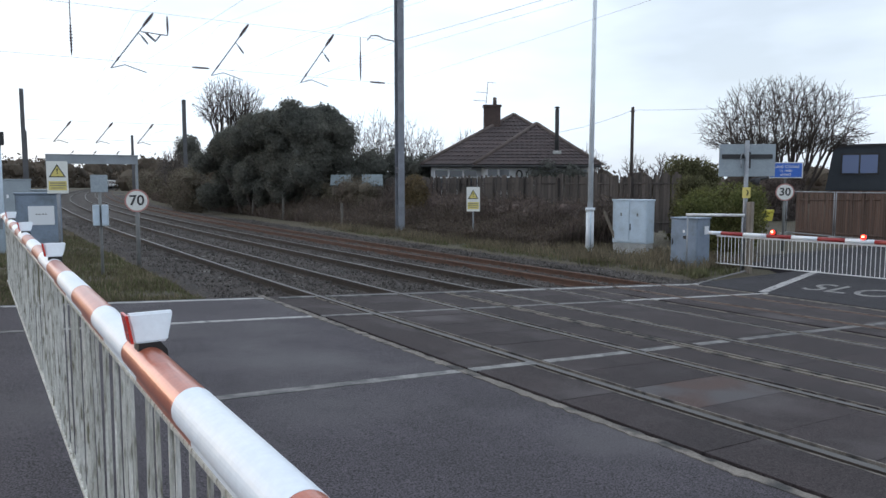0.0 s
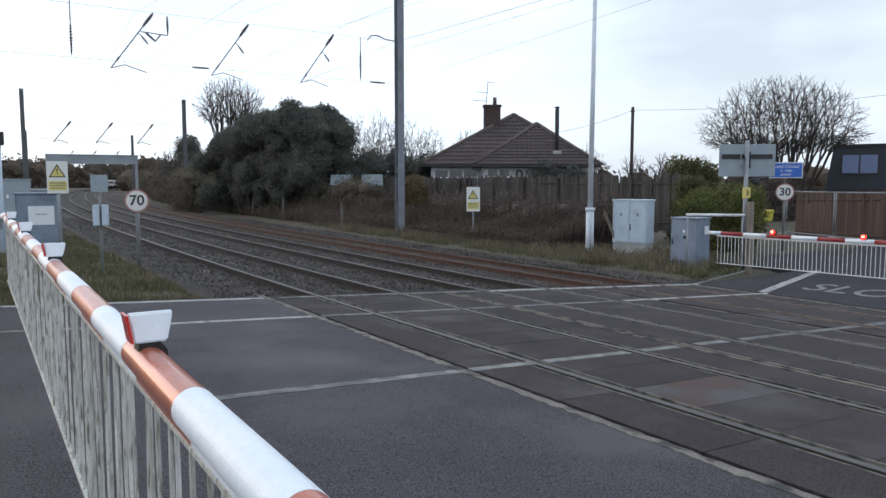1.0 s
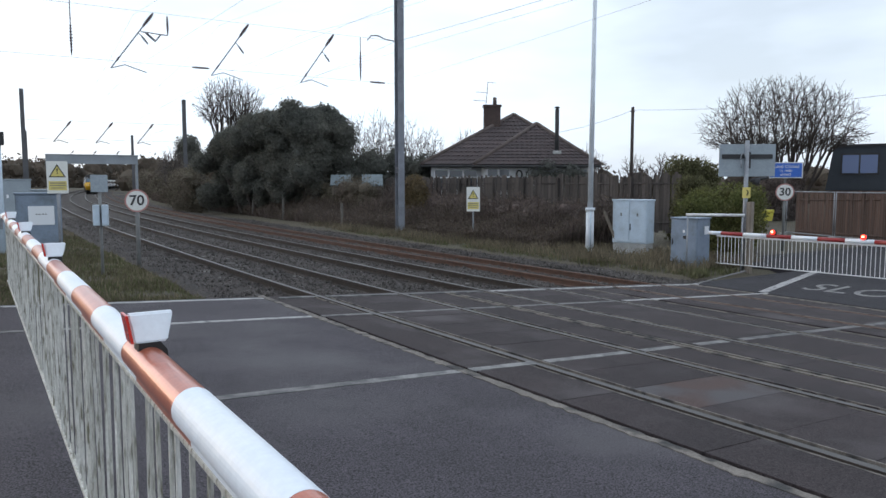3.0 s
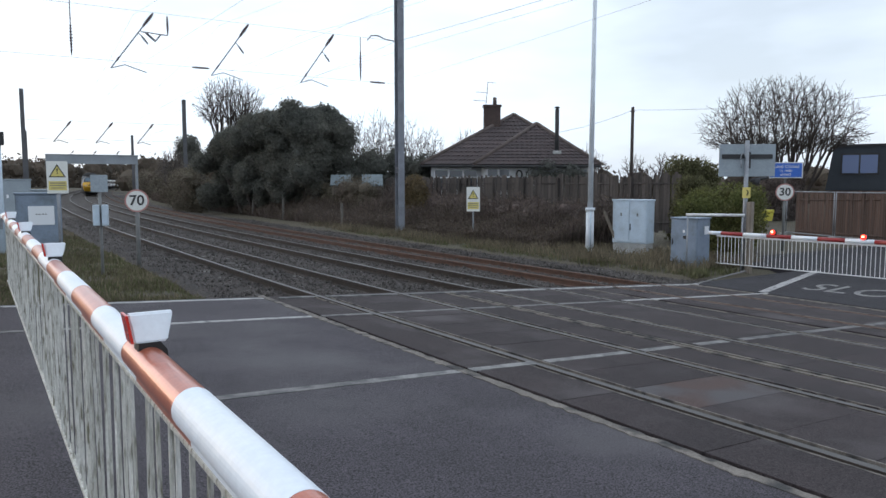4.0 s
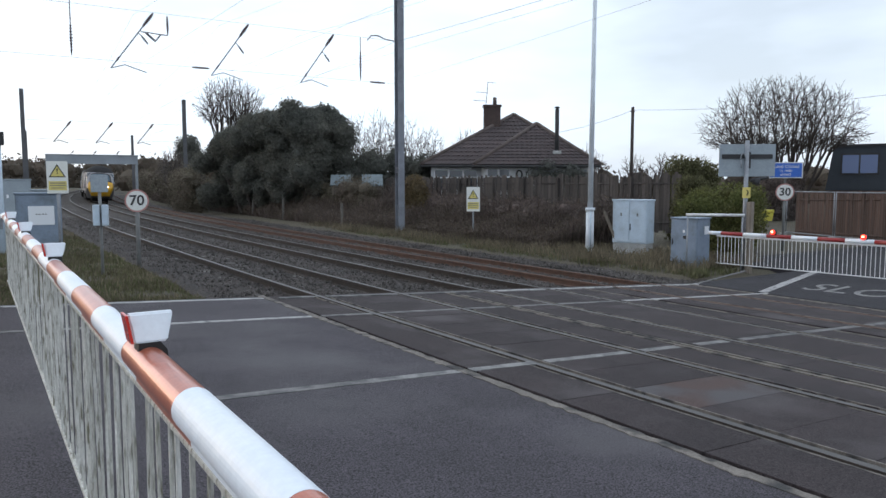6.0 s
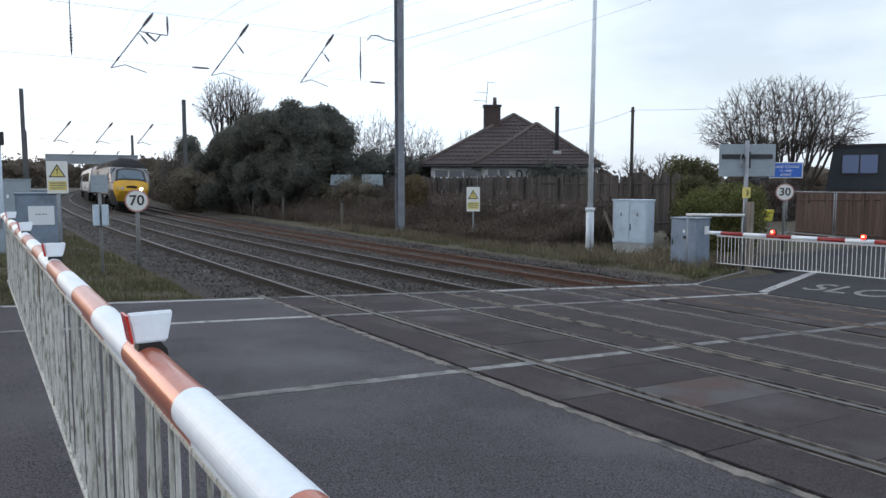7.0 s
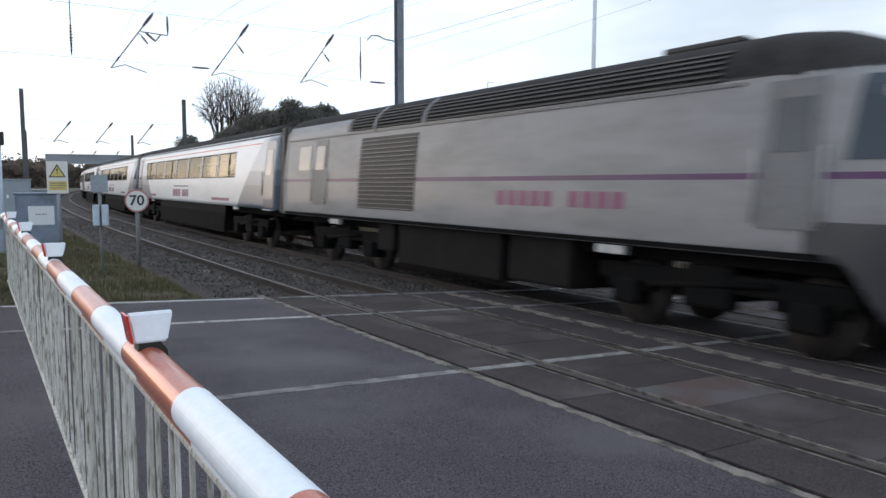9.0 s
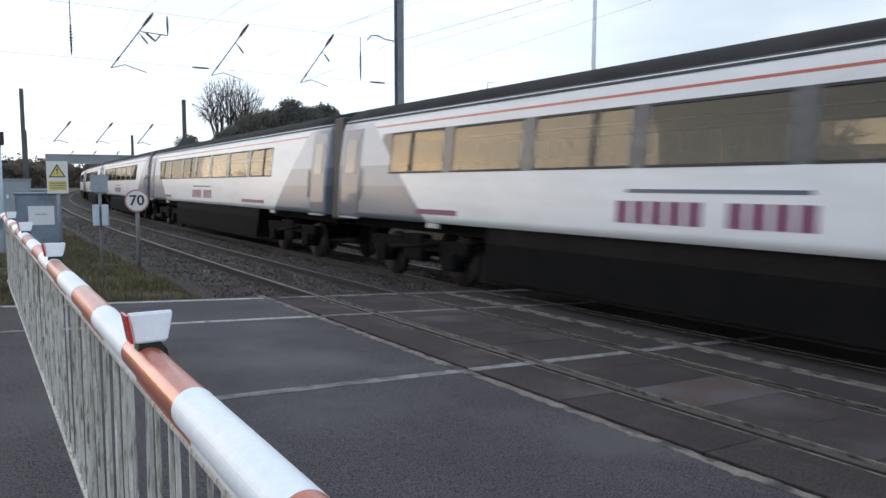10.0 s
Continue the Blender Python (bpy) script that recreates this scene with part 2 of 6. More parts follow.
# ballast
def ballast_z(q):
    if q < -1.3:
        return road_z(-1.3) - 0.15 - (-1.3 - q) * 0.36
    if q > 9.3:
        return -0.51 - 0.12 - (q - 9.3) * 0.06
    return road_z(q) - 0.15


bm = bmesh.new()
qs = list(np.linspace(-1.45, 11.1, 58))
ss = list(np.arange(10.62, 60, 0.3)) + list(np.arange(60, 420, 3.0))
grid = [[bm.verts.new(lay(s, q, ballast_z(q) + 0.05 * noise.noise((s * 1.9, q * 1.9, 2)))) for q in qs] for s in ss]
for i in range(len(ss) - 1):
    for j in range(len(qs) - 1):
        bm.faces.new((grid[i][j], grid[i][j + 1], grid[i + 1][j + 1], grid[i + 1][j])).smooth = True
ballast = part("ballast", bm, M_BALLAST)
tagged(ballast, "dark grey crushed stone track ballast", "ballast", kind="stuff")

# rails and sleepers
PROFILE = [(-0.036, 0), (-0.036, -0.035), (-0.009, -0.05), (-0.009, -0.125), (-0.07, -0.14), (-0.07, -0.159), (0.07, -0.159), (0.07, -0.14), (0.009, -0.125), (0.009, -0.05), (0.036, -0.035), (0.036, 0)]


def rail(q, s0, s1, body, head):
    bm = bmesh.new()
    n = int((s1 - s0) / 2)
    rows = []
    for i in range(n + 1):
        s = s0 + (s1 - s0) * i / n
        rows.append([bm.verts.new(lay(s, q + u, road_z(q) + v)) for u, v in PROFILE])
    k = len(PROFILE)
    for i in range(n):
        for j in range(k):
            f = bm.faces.new((rows[i][j], rows[i][(j + 1) % k], rows[i + 1][(j + 1) % k], rows[i + 1][j]))
            f.material_index = 1 if j == k - 1 else 0
    return bm


TRACKS = []
for i in range(3):
    q0 = i * SPACING
    worn = i == 2
    tr = thing("railway_track", pose(0, 0, 0), ("rust-red rails of a little-used track on concrete sleepers" if worn else "steel rails with bright running edges on concrete sleepers"), "railway track", "tracks over the crossing")
    for q in (q0, q0 + GAUGE):
        part("rail", rail(q, -40, 420, None, None), [M_RUST if worn else M_RAIL, M_RUST if worn else M_RAIL_HEAD], tr)
    TRACKS.append(tr)
def sleeper_mesh():
    bm = bmesh.new()
    box(bm, -1.25, 1.25, -0.13, 0.13, -0.2, 0.0, 0.015)
    return mesh_of("sleeper", bm, M_SLEEPER)


me_sleeper = sleeper_mesh()
TILT = math.degrees(CANT)
for i, tr in enumerate(TRACKS):
    for j in range(80):
        s, q = 10.9 + 0.65 * j, i * SPACING + GAUGE / 2
        ob = new("sleeper", me_sleeper)
        ob.parent = tr
        ob.matrix_world = Matrix.Translation(lay(s, q, road_z(q) - 0.155 + random.uniform(-0.012, 0.0))) @ pose(0, 0, 0, 0, TILT, turn_of(s))

# loose ballast stones
rng = np.random.default_rng(4)
OCT = np.array([(1, 0, 0), (-1, 0, 0), (0, 1, 0), (0, -1, 0), (0, 0, 1), (0, 0, -1)], float)
OCF = [(0, 2, 4), (2, 1, 4), (1, 3, 4), (3, 0, 4), (2, 0, 5), (1, 2, 5), (3, 1, 5), (0, 3, 5)]
verts, faces = [], []
for i in range(15000):
    s, q = 10.7 + 34 * rng.random() ** 1.6, rng.uniform(-1.25, 10.0)
    c = np.array(lay(s, q, ballast_z(q) + 0.012 + 0.05 * noise.noise((s * 1.9, q * 1.9, 2))))
    o = len(verts)
    verts += [tuple(c + v * rng.uniform(0.018, 0.045, 3) + rng.uniform(-0.008, 0.008, 3)) for v in OCT]
    faces += [tuple(o + a for a in f) for f in OCF]
for i in range(6500):
    s, q = 10.9 + 40 * rng.random() ** 1.4, rng.uniform(9.3, 11.2)
    c = np.array(lay(s, q, ballast_z(q) + 0.03 + 0.05 * noise.noise((s * 1.9, q * 1.9, 2))))
    o = len(verts)
    verts += [tuple(c + v * rng.uniform(0.025, 0.055, 3) + rng.uniform(-0.008, 0.008, 3)) for v in OCT]
    faces += [tuple(o + a for a in f) for f in OCF]
me = bpy.data.meshes.new("ballast_stones")
me.from_pydata(verts, [], faces)
M_STONE = mat("broken_stone", (0.105, 0.094, 0.087), 0.95, (0.05, 0.043, 0.039), 1.2, 0.8, 14, 0.3, island=0.5)
me.materials.append(M_STONE)
tagged(new("ballast_stones", me), "loose grey ballast stones between the rails", "ballast", kind="stuff")

# ---- crossing deck ----
S_IN, S_END = -9.0, 10.40
M_RUBBER = mat("black_joint", (0.012, 0.012, 0.012), 0.95, (0.018, 0.017, 0.017), 3, 0.6, 60, 0.2)
bm = bmesh.new()
strip_slab(bm, S_IN, S_END, -0.93, 9.36, -0.14, 0.2)
deck = tagged(part("crossing_deck", bm, M_RUBBER), "level crossing deck of worn panels over three tracks", "level crossing", kind="structure")


bm = bmesh.new()
strip_slab(bm, 9.3, 10.72, -0.93, 9.36, -0.014, 0.3)
part("end_beam", bm, M_PANEL, deck, "dark end beam of the crossing deck")


def slab_mesh(name, w, l, material):
    bm = bmesh.new()
    box(bm, -w / 2, w / 2, -l / 2, l / 2, -0.1, 0.0, 0.004)
    return mesh_of(name, bm, material)


me_inner, me_outer = slab_mesh("panel", 1.27, 0.680, M_PANEL), slab_mesh("panel", 0.66, 1.362, M_PANEL)
me_red = slab_mesh("panel", 1.27, 0.680, M_REDPANEL)


def lay_panel(me, s, q):
    ob = new("panel", me)
    ob.parent = deck
    ob.matrix_world = Matrix.Translation(lay(s, q, road_z(q) + random.uniform(-0.003, 0.001))) @ pose(0, 0, 0, random.uniform(-0.12, 0.12), TILT, turn_of(s))
    return ob


for i in range(3):
    q0 = i * SPACING
    for j in range(28):
        s = 3.745 + 0.685 * (j - 18)
        if s + 0.34 < S_END + 0.3:
            ob = lay_panel(me_red if i == 0 and j == 18 else me_inner, s, q0 + GAUGE / 2)
            if i == 0 and j == 18:
                tagged(ob, "rust-stained reddish panel")
    for q in (q0 - 0.44, q0 + GAUGE + 0.44):
        for j in range(14):
            s = 3.37 + 1.37 * (j - 9)
            if s + 0.68 < S_END + 0.35:
                lay_panel(me_outer, s, q)

# pale strips along the deck's edges
def ragged_strip(name, q0, q1, s0, s1, lift, rag, label, parent=None):
    bm = bmesh.new()
    n = int((s1 - s0) / 0.04)
    rows = []
    for i in range(n + 1):
        s = s0 + (s1 - s0) * i / n
        a = q0 + rag * 0.45 * noise.noise((s * 2.3, q0, 1)) + rag * 0.8 * noise.noise((s * 11, q0, 3))
        b = q1 + rag * 0.5 * noise.noise((s * 9, q1, 5))
        rows.append([bm.verts.new(lay(s, q, road_z(q) + z)) for q, z in ((a, lift), (b, lift), (b, lift - 0.07), (a, lift - 0.07))])
    for i in range(n):
        for j in range(4):
            bm.faces.new((rows[i][j], rows[i][(j + 1) % 4], rows[i + 1][(j + 1) % 4], rows[i + 1][j]))
    return part(name, bm, M_STRIP, parent, label)


ragged_strip("edge_strip", -0.945, -0.845, S_IN, 10.9, 0.006, 0.06, "pale crumbling concrete edge strip", deck)
ragged_strip("edge_strip", 2.33, 2.385, S_IN, S_END, 0.002, 0.008, "pale joint strip between tracks", deck)
ragged_strip("edge_strip", 2.465, 2.52, S_IN, S_END, 0.002, 0.008, "pale joint strip between tracks", deck)
ragged_strip("edge_strip", 2.33 + SPACING, 2.385 + SPACING, S_IN, S_END, 0.002, 0.008, "pale joint strip between tracks", deck)
ragged_strip("edge_strip", 9.05, 9.2, S_IN, S_END, 0.002, 0.02, "pale joint strip", deck)


# steel angles along the panels' edges at the rails
for i in range(3):
    for q in (i * SPACING - 0.128, i * SPACING + 0.108, i * SPACING + GAUGE - 0.126, i * SPACING + GAUGE + 0.110):
        ragged_strip("panel_edge", q, q + 0.018, S_IN, S_END, 0.003, 0.002, "worn pale edge of the panels at the rail", deck)


# painted lines
def line(name, q0, q1, s0, s1, width, material, label, lift=0.005):
    bm = bmesh.new()
    n = max(2, int(abs(q1 - q0) / 0.15))
    rows = []
    for i in range(n + 1):
        f = i / n
        q, s = q0 + (q1 - q0) * f, s0 + (s1 - s0) * f
        wv = width / 2 + 0.008 * noise.noise((q * 5, s, 0))
        rows.append([bm.verts.new(lay(s + d, q, road_z(q) + z)) for d, z in ((-wv, lift), (wv, lift), (wv, lift - 0.02), (-wv, lift - 0.02))])
    for i in range(n):
        for j in range(4):
            bm.faces.new((rows[i][j], rows[i][(j + 1) % 4], rows[i + 1][(j + 1) % 4], rows[i + 1][j]))
    for g in (rows[0], rows[-1][::-1]):
        bm.faces.new(g)
    return tagged(part(name, bm, material), label, "road marking", "road markings", "structure")


GAPS = [(q + d - w, q + d + w) for q in (0, SPACING, 2 * SPACING) for d, w in ((0.02, 0.07), (GAUGE - 0.02, 0.07))]


def crossing_line(q0, q1, sa, sb, width, pieces):
    """A line across the deck, broken at the rails; pieces: (from q, to q, material)."""
    for a, b, m in pieces:
        cuts = [a]
        for g0, g1 in GAPS:
            if a < g0 and g1 < b:
                cuts += [g0, g1]
        cuts.append(b)
        for c, d in zip(cuts[::2], cuts[1::2]):
            f = lambda q: sa + (sb - sa) * (q - q0) / (q1 - q0)
            line("road_marking", c, d, f(c), f(d), width, m, "white painted line across the crossing" if m in (M_LINE, M_LINE_SOFT) else "faded white painted line across the crossing")


crossing_line(-8, 9.4, 8.60, 8.62, 0.11, [(-8, -4.0, M_LINE_WORN), (-3.9, -0.95, M_LINE), (-0.8, 2.3, M_LINE_WORN), (2.5, 4.75, M_LINE_WORN), (5.0, 6.55, M_LINE), (6.7, 9.4, M_LINE)])
crossing_line(-8, 9.4, 10.5, 10.36, 0.11, [(-8, -0.95, M_LINE), (-0.7, 3.2, M_LINE_WORN), (3.4, 9.4, M_LINE)])
crossing_line(-3.4, 9, 5.22, 5.3, 0.12, [(-3.4, -1.9, M_LINE_WORN), (-1.9, -0.95, M_LINE_SOFT), (-0.8, -0.02, M_LINE_SOFT), (0.15, 1.38, M_LINE_SOFT), (1.6, 2.25, M_LINE_SOFT), (2.6, 3.2, M_LINE_SOFT), (3.5, 4.75, M_LINE_WORN), (5.0, 6.5, M_LINE_WORN), (6.8, 8.9, M_LINE_WORN)])
line("road_marking", 9.45, 14.2, 8.75, 10.2, 0.2, M_LINE, "thick white edge line on the far road")
line("road_marking", 9.4, 12.6, 10.4, 11.3, 0.07, M_LINE_WORN, "faded white line by the far verge")


def lettering(name, text, size, material, parent=None, depth=0.003, squash=1.0, bold=0.0):
    cu = bpy.data.curves.new("letters", "FONT")
    cu.body, cu.size, cu.extrude, cu.align_x, cu.align_y = text, size, depth, "CENTER", "CENTER"
    cu.offset = bold
    tmp = bpy.data.objects.new("letters", cu)
    scene.collection.objects.link(tmp)
    me = bpy.data.meshes.new_from_object(tmp.evaluated_get(bpy.context.evaluated_depsgraph_get()))
    bpy.data.objects.remove(tmp)
    me.materials.clear()
    me.materials.append(material)
    ob = new(name, me)
    ob.parent = parent
    ob.scale = (1, squash, 1)
    return ob


slow = lettering("road_lettering", "SLOW", 1.0, M_LINE_SOFT, squash=1.55)
slow.matrix_world = Matrix.Translation((16.3, 6.72, -0.506)) @ pose(0, 0, 0, 0, 0, -88) @ Matrix.Diagonal((1.02, 1.75, 1, 1))
tagged(slow, "white painted word on the asphalt of the far road", "road marking", kind="structure")
# ---- barriers ----
M_SKIRT = mat("grimy_white_bars", (0.66, 0.65, 0.61), 0.55, (0.42, 0.41, 0.36), 5, 0.6, 60, 0.15, dirt=(0.14, 0.13, 0.09), dirt_scale=11.0, dirt_lo=0.50, dirt_hi=0.68, rand=0.12, stretch=(6, 6, 1.0))
M_CLEANBAR = mat("white_bars", (0.72, 0.72, 0.72), 0.5, (0.6, 0.6, 0.6), 5, 0.4, 60, 0.1)
M_DEEPRED = mat("deep_red_band", (0.30, 0.025, 0.025), 0.35, (0.24, 0.022, 0.022), 4, 0.3, 40, 0.02)
M_LENS = plain("red_lens", (0.55, 0.03, 0.02), 0.2)
M_LIT = plain("lit_red_lamp", (1.0, 0.03, 0.015), 0.3, glow=2.2)
M_LITCORE = plain("lit_lamp_core", (1.0, 0.55, 0.25), 0.3, glow=6.0)
M_BLACK = mat("black_rubber", (0.02, 0.02, 0.021), 0.6, (0.012, 0.012, 0.012), 6, 0.5, 60, 0.1)


BOOM_R = 0.045


def barrier(base, rz, length, boom_z, skirt_low, first, red_first, lamps, lit, dirty, label):
    """Boom along local +y from its pivot at the origin; base at the road."""
    th_ = thing("level_crossing_barrier", pose(*base, 0, 0, rz), label, "barrier", "lowered crossing barriers")
    y, red = 0.0, red_first
    edges = [0.0]
    yy = first
    while yy < length:
        edges.append(yy)
        yy += 0.66 if lit else 0.60
    edges.append(length)
    for a, b in zip(edges[:-1], edges[1:]):
        bm = bmesh.new()
        if lit:
            rod(bm, (0, a, boom_z), (0, b, boom_z), 0.0515 if red else 0.053, None, 32)
        else:
            rr = BOOM_R - (0.0008 if red else 0.0)
            out = [(rr * math.cos(g), rr * math.sin(g)) for g in np.linspace(math.radians(-58), math.radians(238), 33)]
            out += [(-0.0135, -0.052), (-0.0085, -0.060), (-0.0075, -0.083), (0.0075, -0.083), (0.0085, -0.060), (0.0135, -0.052)]
            prism(bm, out, lambda u, v: Vector((u, a, boom_z + v)), lambda u, v: Vector((u, b, boom_z + v)))
        part("boom_band", bm, (M_DEEPRED if lit else M_RED) if red else M_WHITE, th_, "red reflective band" if red else "white reflective band", lit)
        red = not red
    bars = M_SKIRT if dirty else M_CLEANBAR
    bm = bmesh.new()
    box(bm, -0.006, 0.006, 0.25, length - 0.1, boom_z - 0.095, boom_z - 0.045) if lit else box(bm, -0.011, 0.011, 0.25, length - 0.1, boom_z - 0.094, boom_z - 0.080, 0.003)
    part("skirt_top_rail", bm, bars, th_)
    bm = bmesh.new()
    box(bm, -0.012, 0.012, 0.25, length - 0.1, skirt_low, skirt_low + 0.022, 0.003)
    part("skirt_bottom_rail", bm, bars, th_)
    bm = bmesh.new()
    box(bm, -0.005, 0.005, -0.006, 0.006, skirt_low + 0.02, boom_z - (0.06 if lit else 0.088))
    me = mesh_of("skirt_bar", bm, bars)
    for i in range(int((length - 0.5) / 0.105)):
        ob = new("skirt_bar", me)
        ob.parent = th_
        ob.matrix_local = pose(random.uniform(-0.004, 0.004), 0.3 + i * 0.105, 0, random.uniform(-0.6, 0.6), random.uniform(-0.5, 0.5), 0)
    for ly in lamps:
        bm = bmesh.new()
        if lit:
            box(bm, -0.06, 0.06, -0.06, 0.06, boom_z + 0.05, boom_z + 0.17, 0.02)
            lp = part("lamp_housing", bm, M_BLACK, th_, "small dark lamp housing")
            bm = bmesh.new()
            disc(bm, (0.066, 0, boom_z + 0.11), (1, 0, 0), 0.062, 0.03, 20)
            part("lens", bm, M_LIT, lp, "glowing red lens")
            bm = bmesh.new()
            disc(bm, (0.083, -0.012, boom_z + 0.12), (1, 0, 0), 0.026, 0.006, 16)
            part("bulb", bm, M_LITCORE, lp, "bright lamp core")
        else:
            out = [(0.036, 0.056), (-0.046, 0.056), (-0.066, 0.132), (0.048, 0.132)]
            prism(bm, out, lambda u, v: Vector((u, -0.03, boom_z + v)), lambda u, v: Vector((u, 0.03, boom_z + v)))
            for v in bm.verts:
                if v.co.z > boom_z + 0.1:
                    v.co.y *= 0.35
            bmesh.ops.bevel(bm, geom=bm.edges[:], offset=0.005, segments=2, affect="EDGES")
            lp = part("lamp_housing", bm, M_WHITE, th_, "white tapered lamp housing")
            bm = bmesh.new()
            prism(bm, [(0.044, 0.058), (0.037, 0.058), (0.049, 0.131), (0.056, 0.131)], lambda u, v: Vector((u, -0.036, boom_z + v)), lambda u, v: Vector((u, 0.034, boom_z + v)))
            part("lens", bm, M_LENS, lp, "red lens")
            bm = bmesh.new()
            prism(bm, [(0.028, 0.03), (-0.048, 0.0), (-0.044, 0.035), (-0.028, 0.056), (0.024, 0.056)], lambda u, v: Vector((u, -0.03, boom_z + v)), lambda u, v: Vector((u, 0.03, boom_z + v)))
            part("bracket", bm, M_BLACK, lp, "black rubber foot")
        lp.location.y = ly
    return th_


# near barrier: pivot far away, tip behind the viewer's side
NB_TURN = 3.44
NB = math.radians(NB_TURN)
NB_END = 12.35
px, py = 0.362 * math.cos(NB) + NB_END * math.sin(NB), -0.362 * math.sin(NB) + NB_END * math.cos(NB)
edge0 = NB_END - (0.91 + 0.60 * 19)
barrier((px, py, 0.0), 180 - NB_TURN, NB_END + 1.6, 1.338, 0.402, edge0, True, [NB_END - v for v in (1.98, 4.6, 7.25, 10.0)], False, True, "red and white striped barrier boom with grimy hanging bar skirt")
# lamps of the near barrier face the road's approach
barrier((18.24, 12.05, -0.51), 180 + 1.6, 11.5, 0.93, 0.08, 0.40, False, [1.9, 4.13], True, False, "lowered red and white barrier with white skirt and red lamps")


def pedestal(base, rz, label):
    t = thing("barrier_pedestal", pose(*base, 0, 0, rz), label, "barrier machine", "barrier machines")
    bm = bmesh.new()
    box(bm, -0.28, 0.28, -0.35, 0.35, 0, 0.95, 0.02)
    body = part("body", bm, M_DARK, t)
    bm = bmesh.new()
    box(bm, -0.31, 0.31, -0.38, 0.38, 0.95, 1.0, 0.015)
    part("lid", bm, M_DARK, t)
    for x in (-0.33, 0.33):
        bm = bmesh.new()
        box(bm, x - 0.03, x + 0.03, -0.5, 0.55, 0.99, 1.15, 0.01)
        part("side_arm", bm, M_GALV, t)
    bm = bmesh.new()
    rod(bm, (-0.36, 0, 1.08), (0.36, 0, 1.08), 0.05, None, 16)
    part("pivot", bm, M_GALV, t)
    return t


pedestal((px - 0.35, py + 0.5, 0.15), -3.3, "dark steel barrier machine at the road's edge")

# ---- trackside furniture ----
M_CAB_WHITE = mat("pale_blue_white_paint", (0.50, 0.59, 0.68), 0.5, (0.44, 0.52, 0.60), 3, 0.4, 50, 0.08, dirt=(0.36, 0.41, 0.45), dirt_scale=2.5)
M_CAB_GREY = mat("blue_grey_paint", (0.135, 0.17, 0.185), 0.55, (0.11, 0.14, 0.155), 3, 0.4, 50, 0.08, dirt=(0.085, 0.10, 0.105), dirt_scale=2.5)
M_CAB_BLUE = mat("pale_blue_grey_paint", (0.215, 0.265, 0.34), 0.55, (0.18, 0.225, 0.29), 3, 0.4, 50, 0.08, dirt=(0.12, 0.145, 0.16), dirt_scale=2.5)
M_CONC = mat("pale_concrete", (0.42, 0.42, 0.41), 0.9, (0.32, 0.32, 0.31), 5, 0.6, 50, 0.3)
M_PAPER = plain("white_notice", (0.75, 0.77, 0.8), 0.6)
M_YELLOW = mat("sign_yellow", (0.66, 0.55, 0.16), 0.5, (0.58, 0.48, 0.15), 5, 0.3, 50, 0.03)
M_SIGNWHITE = mat("sign_white", (0.72, 0.72, 0.69), 0.45, (0.66, 0.66, 0.62), 5, 0.3, 50, 0.03)
M_SIGNBLACK = plain("sign_black", (0.02, 0.02, 0.02), 0.5)
M_SIGNRED = plain("sign_red", (0.42, 0.2, 0.18), 0.45)
M_SIGNBLUE = mat("sign_blue", (0.03, 0.13, 0.52), 0.4, (0.03, 0.11, 0.45), 4, 0.3, 40, 0.02)
M_ALU = mat("sign_back_grey", (0.30, 0.345, 0.38), 0.55, (0.26, 0.30, 0.33), 3, 0.4, 40, 0.05)
M_POST = mat("grey_post", (0.20, 0.205, 0.20), 0.7, (0.14, 0.14, 0.14), 5, 0.5, 40, 0.1)
M_WOOD = mat("weathered_wood", (0.21, 0.175, 0.14), 0.9, (0.13, 0.11, 0.09), 3, 0.8, 40, 0.3, stretch=(5, 5, 0.6), rand=0.2)

FACE = -36.36  # things that face the road's near side


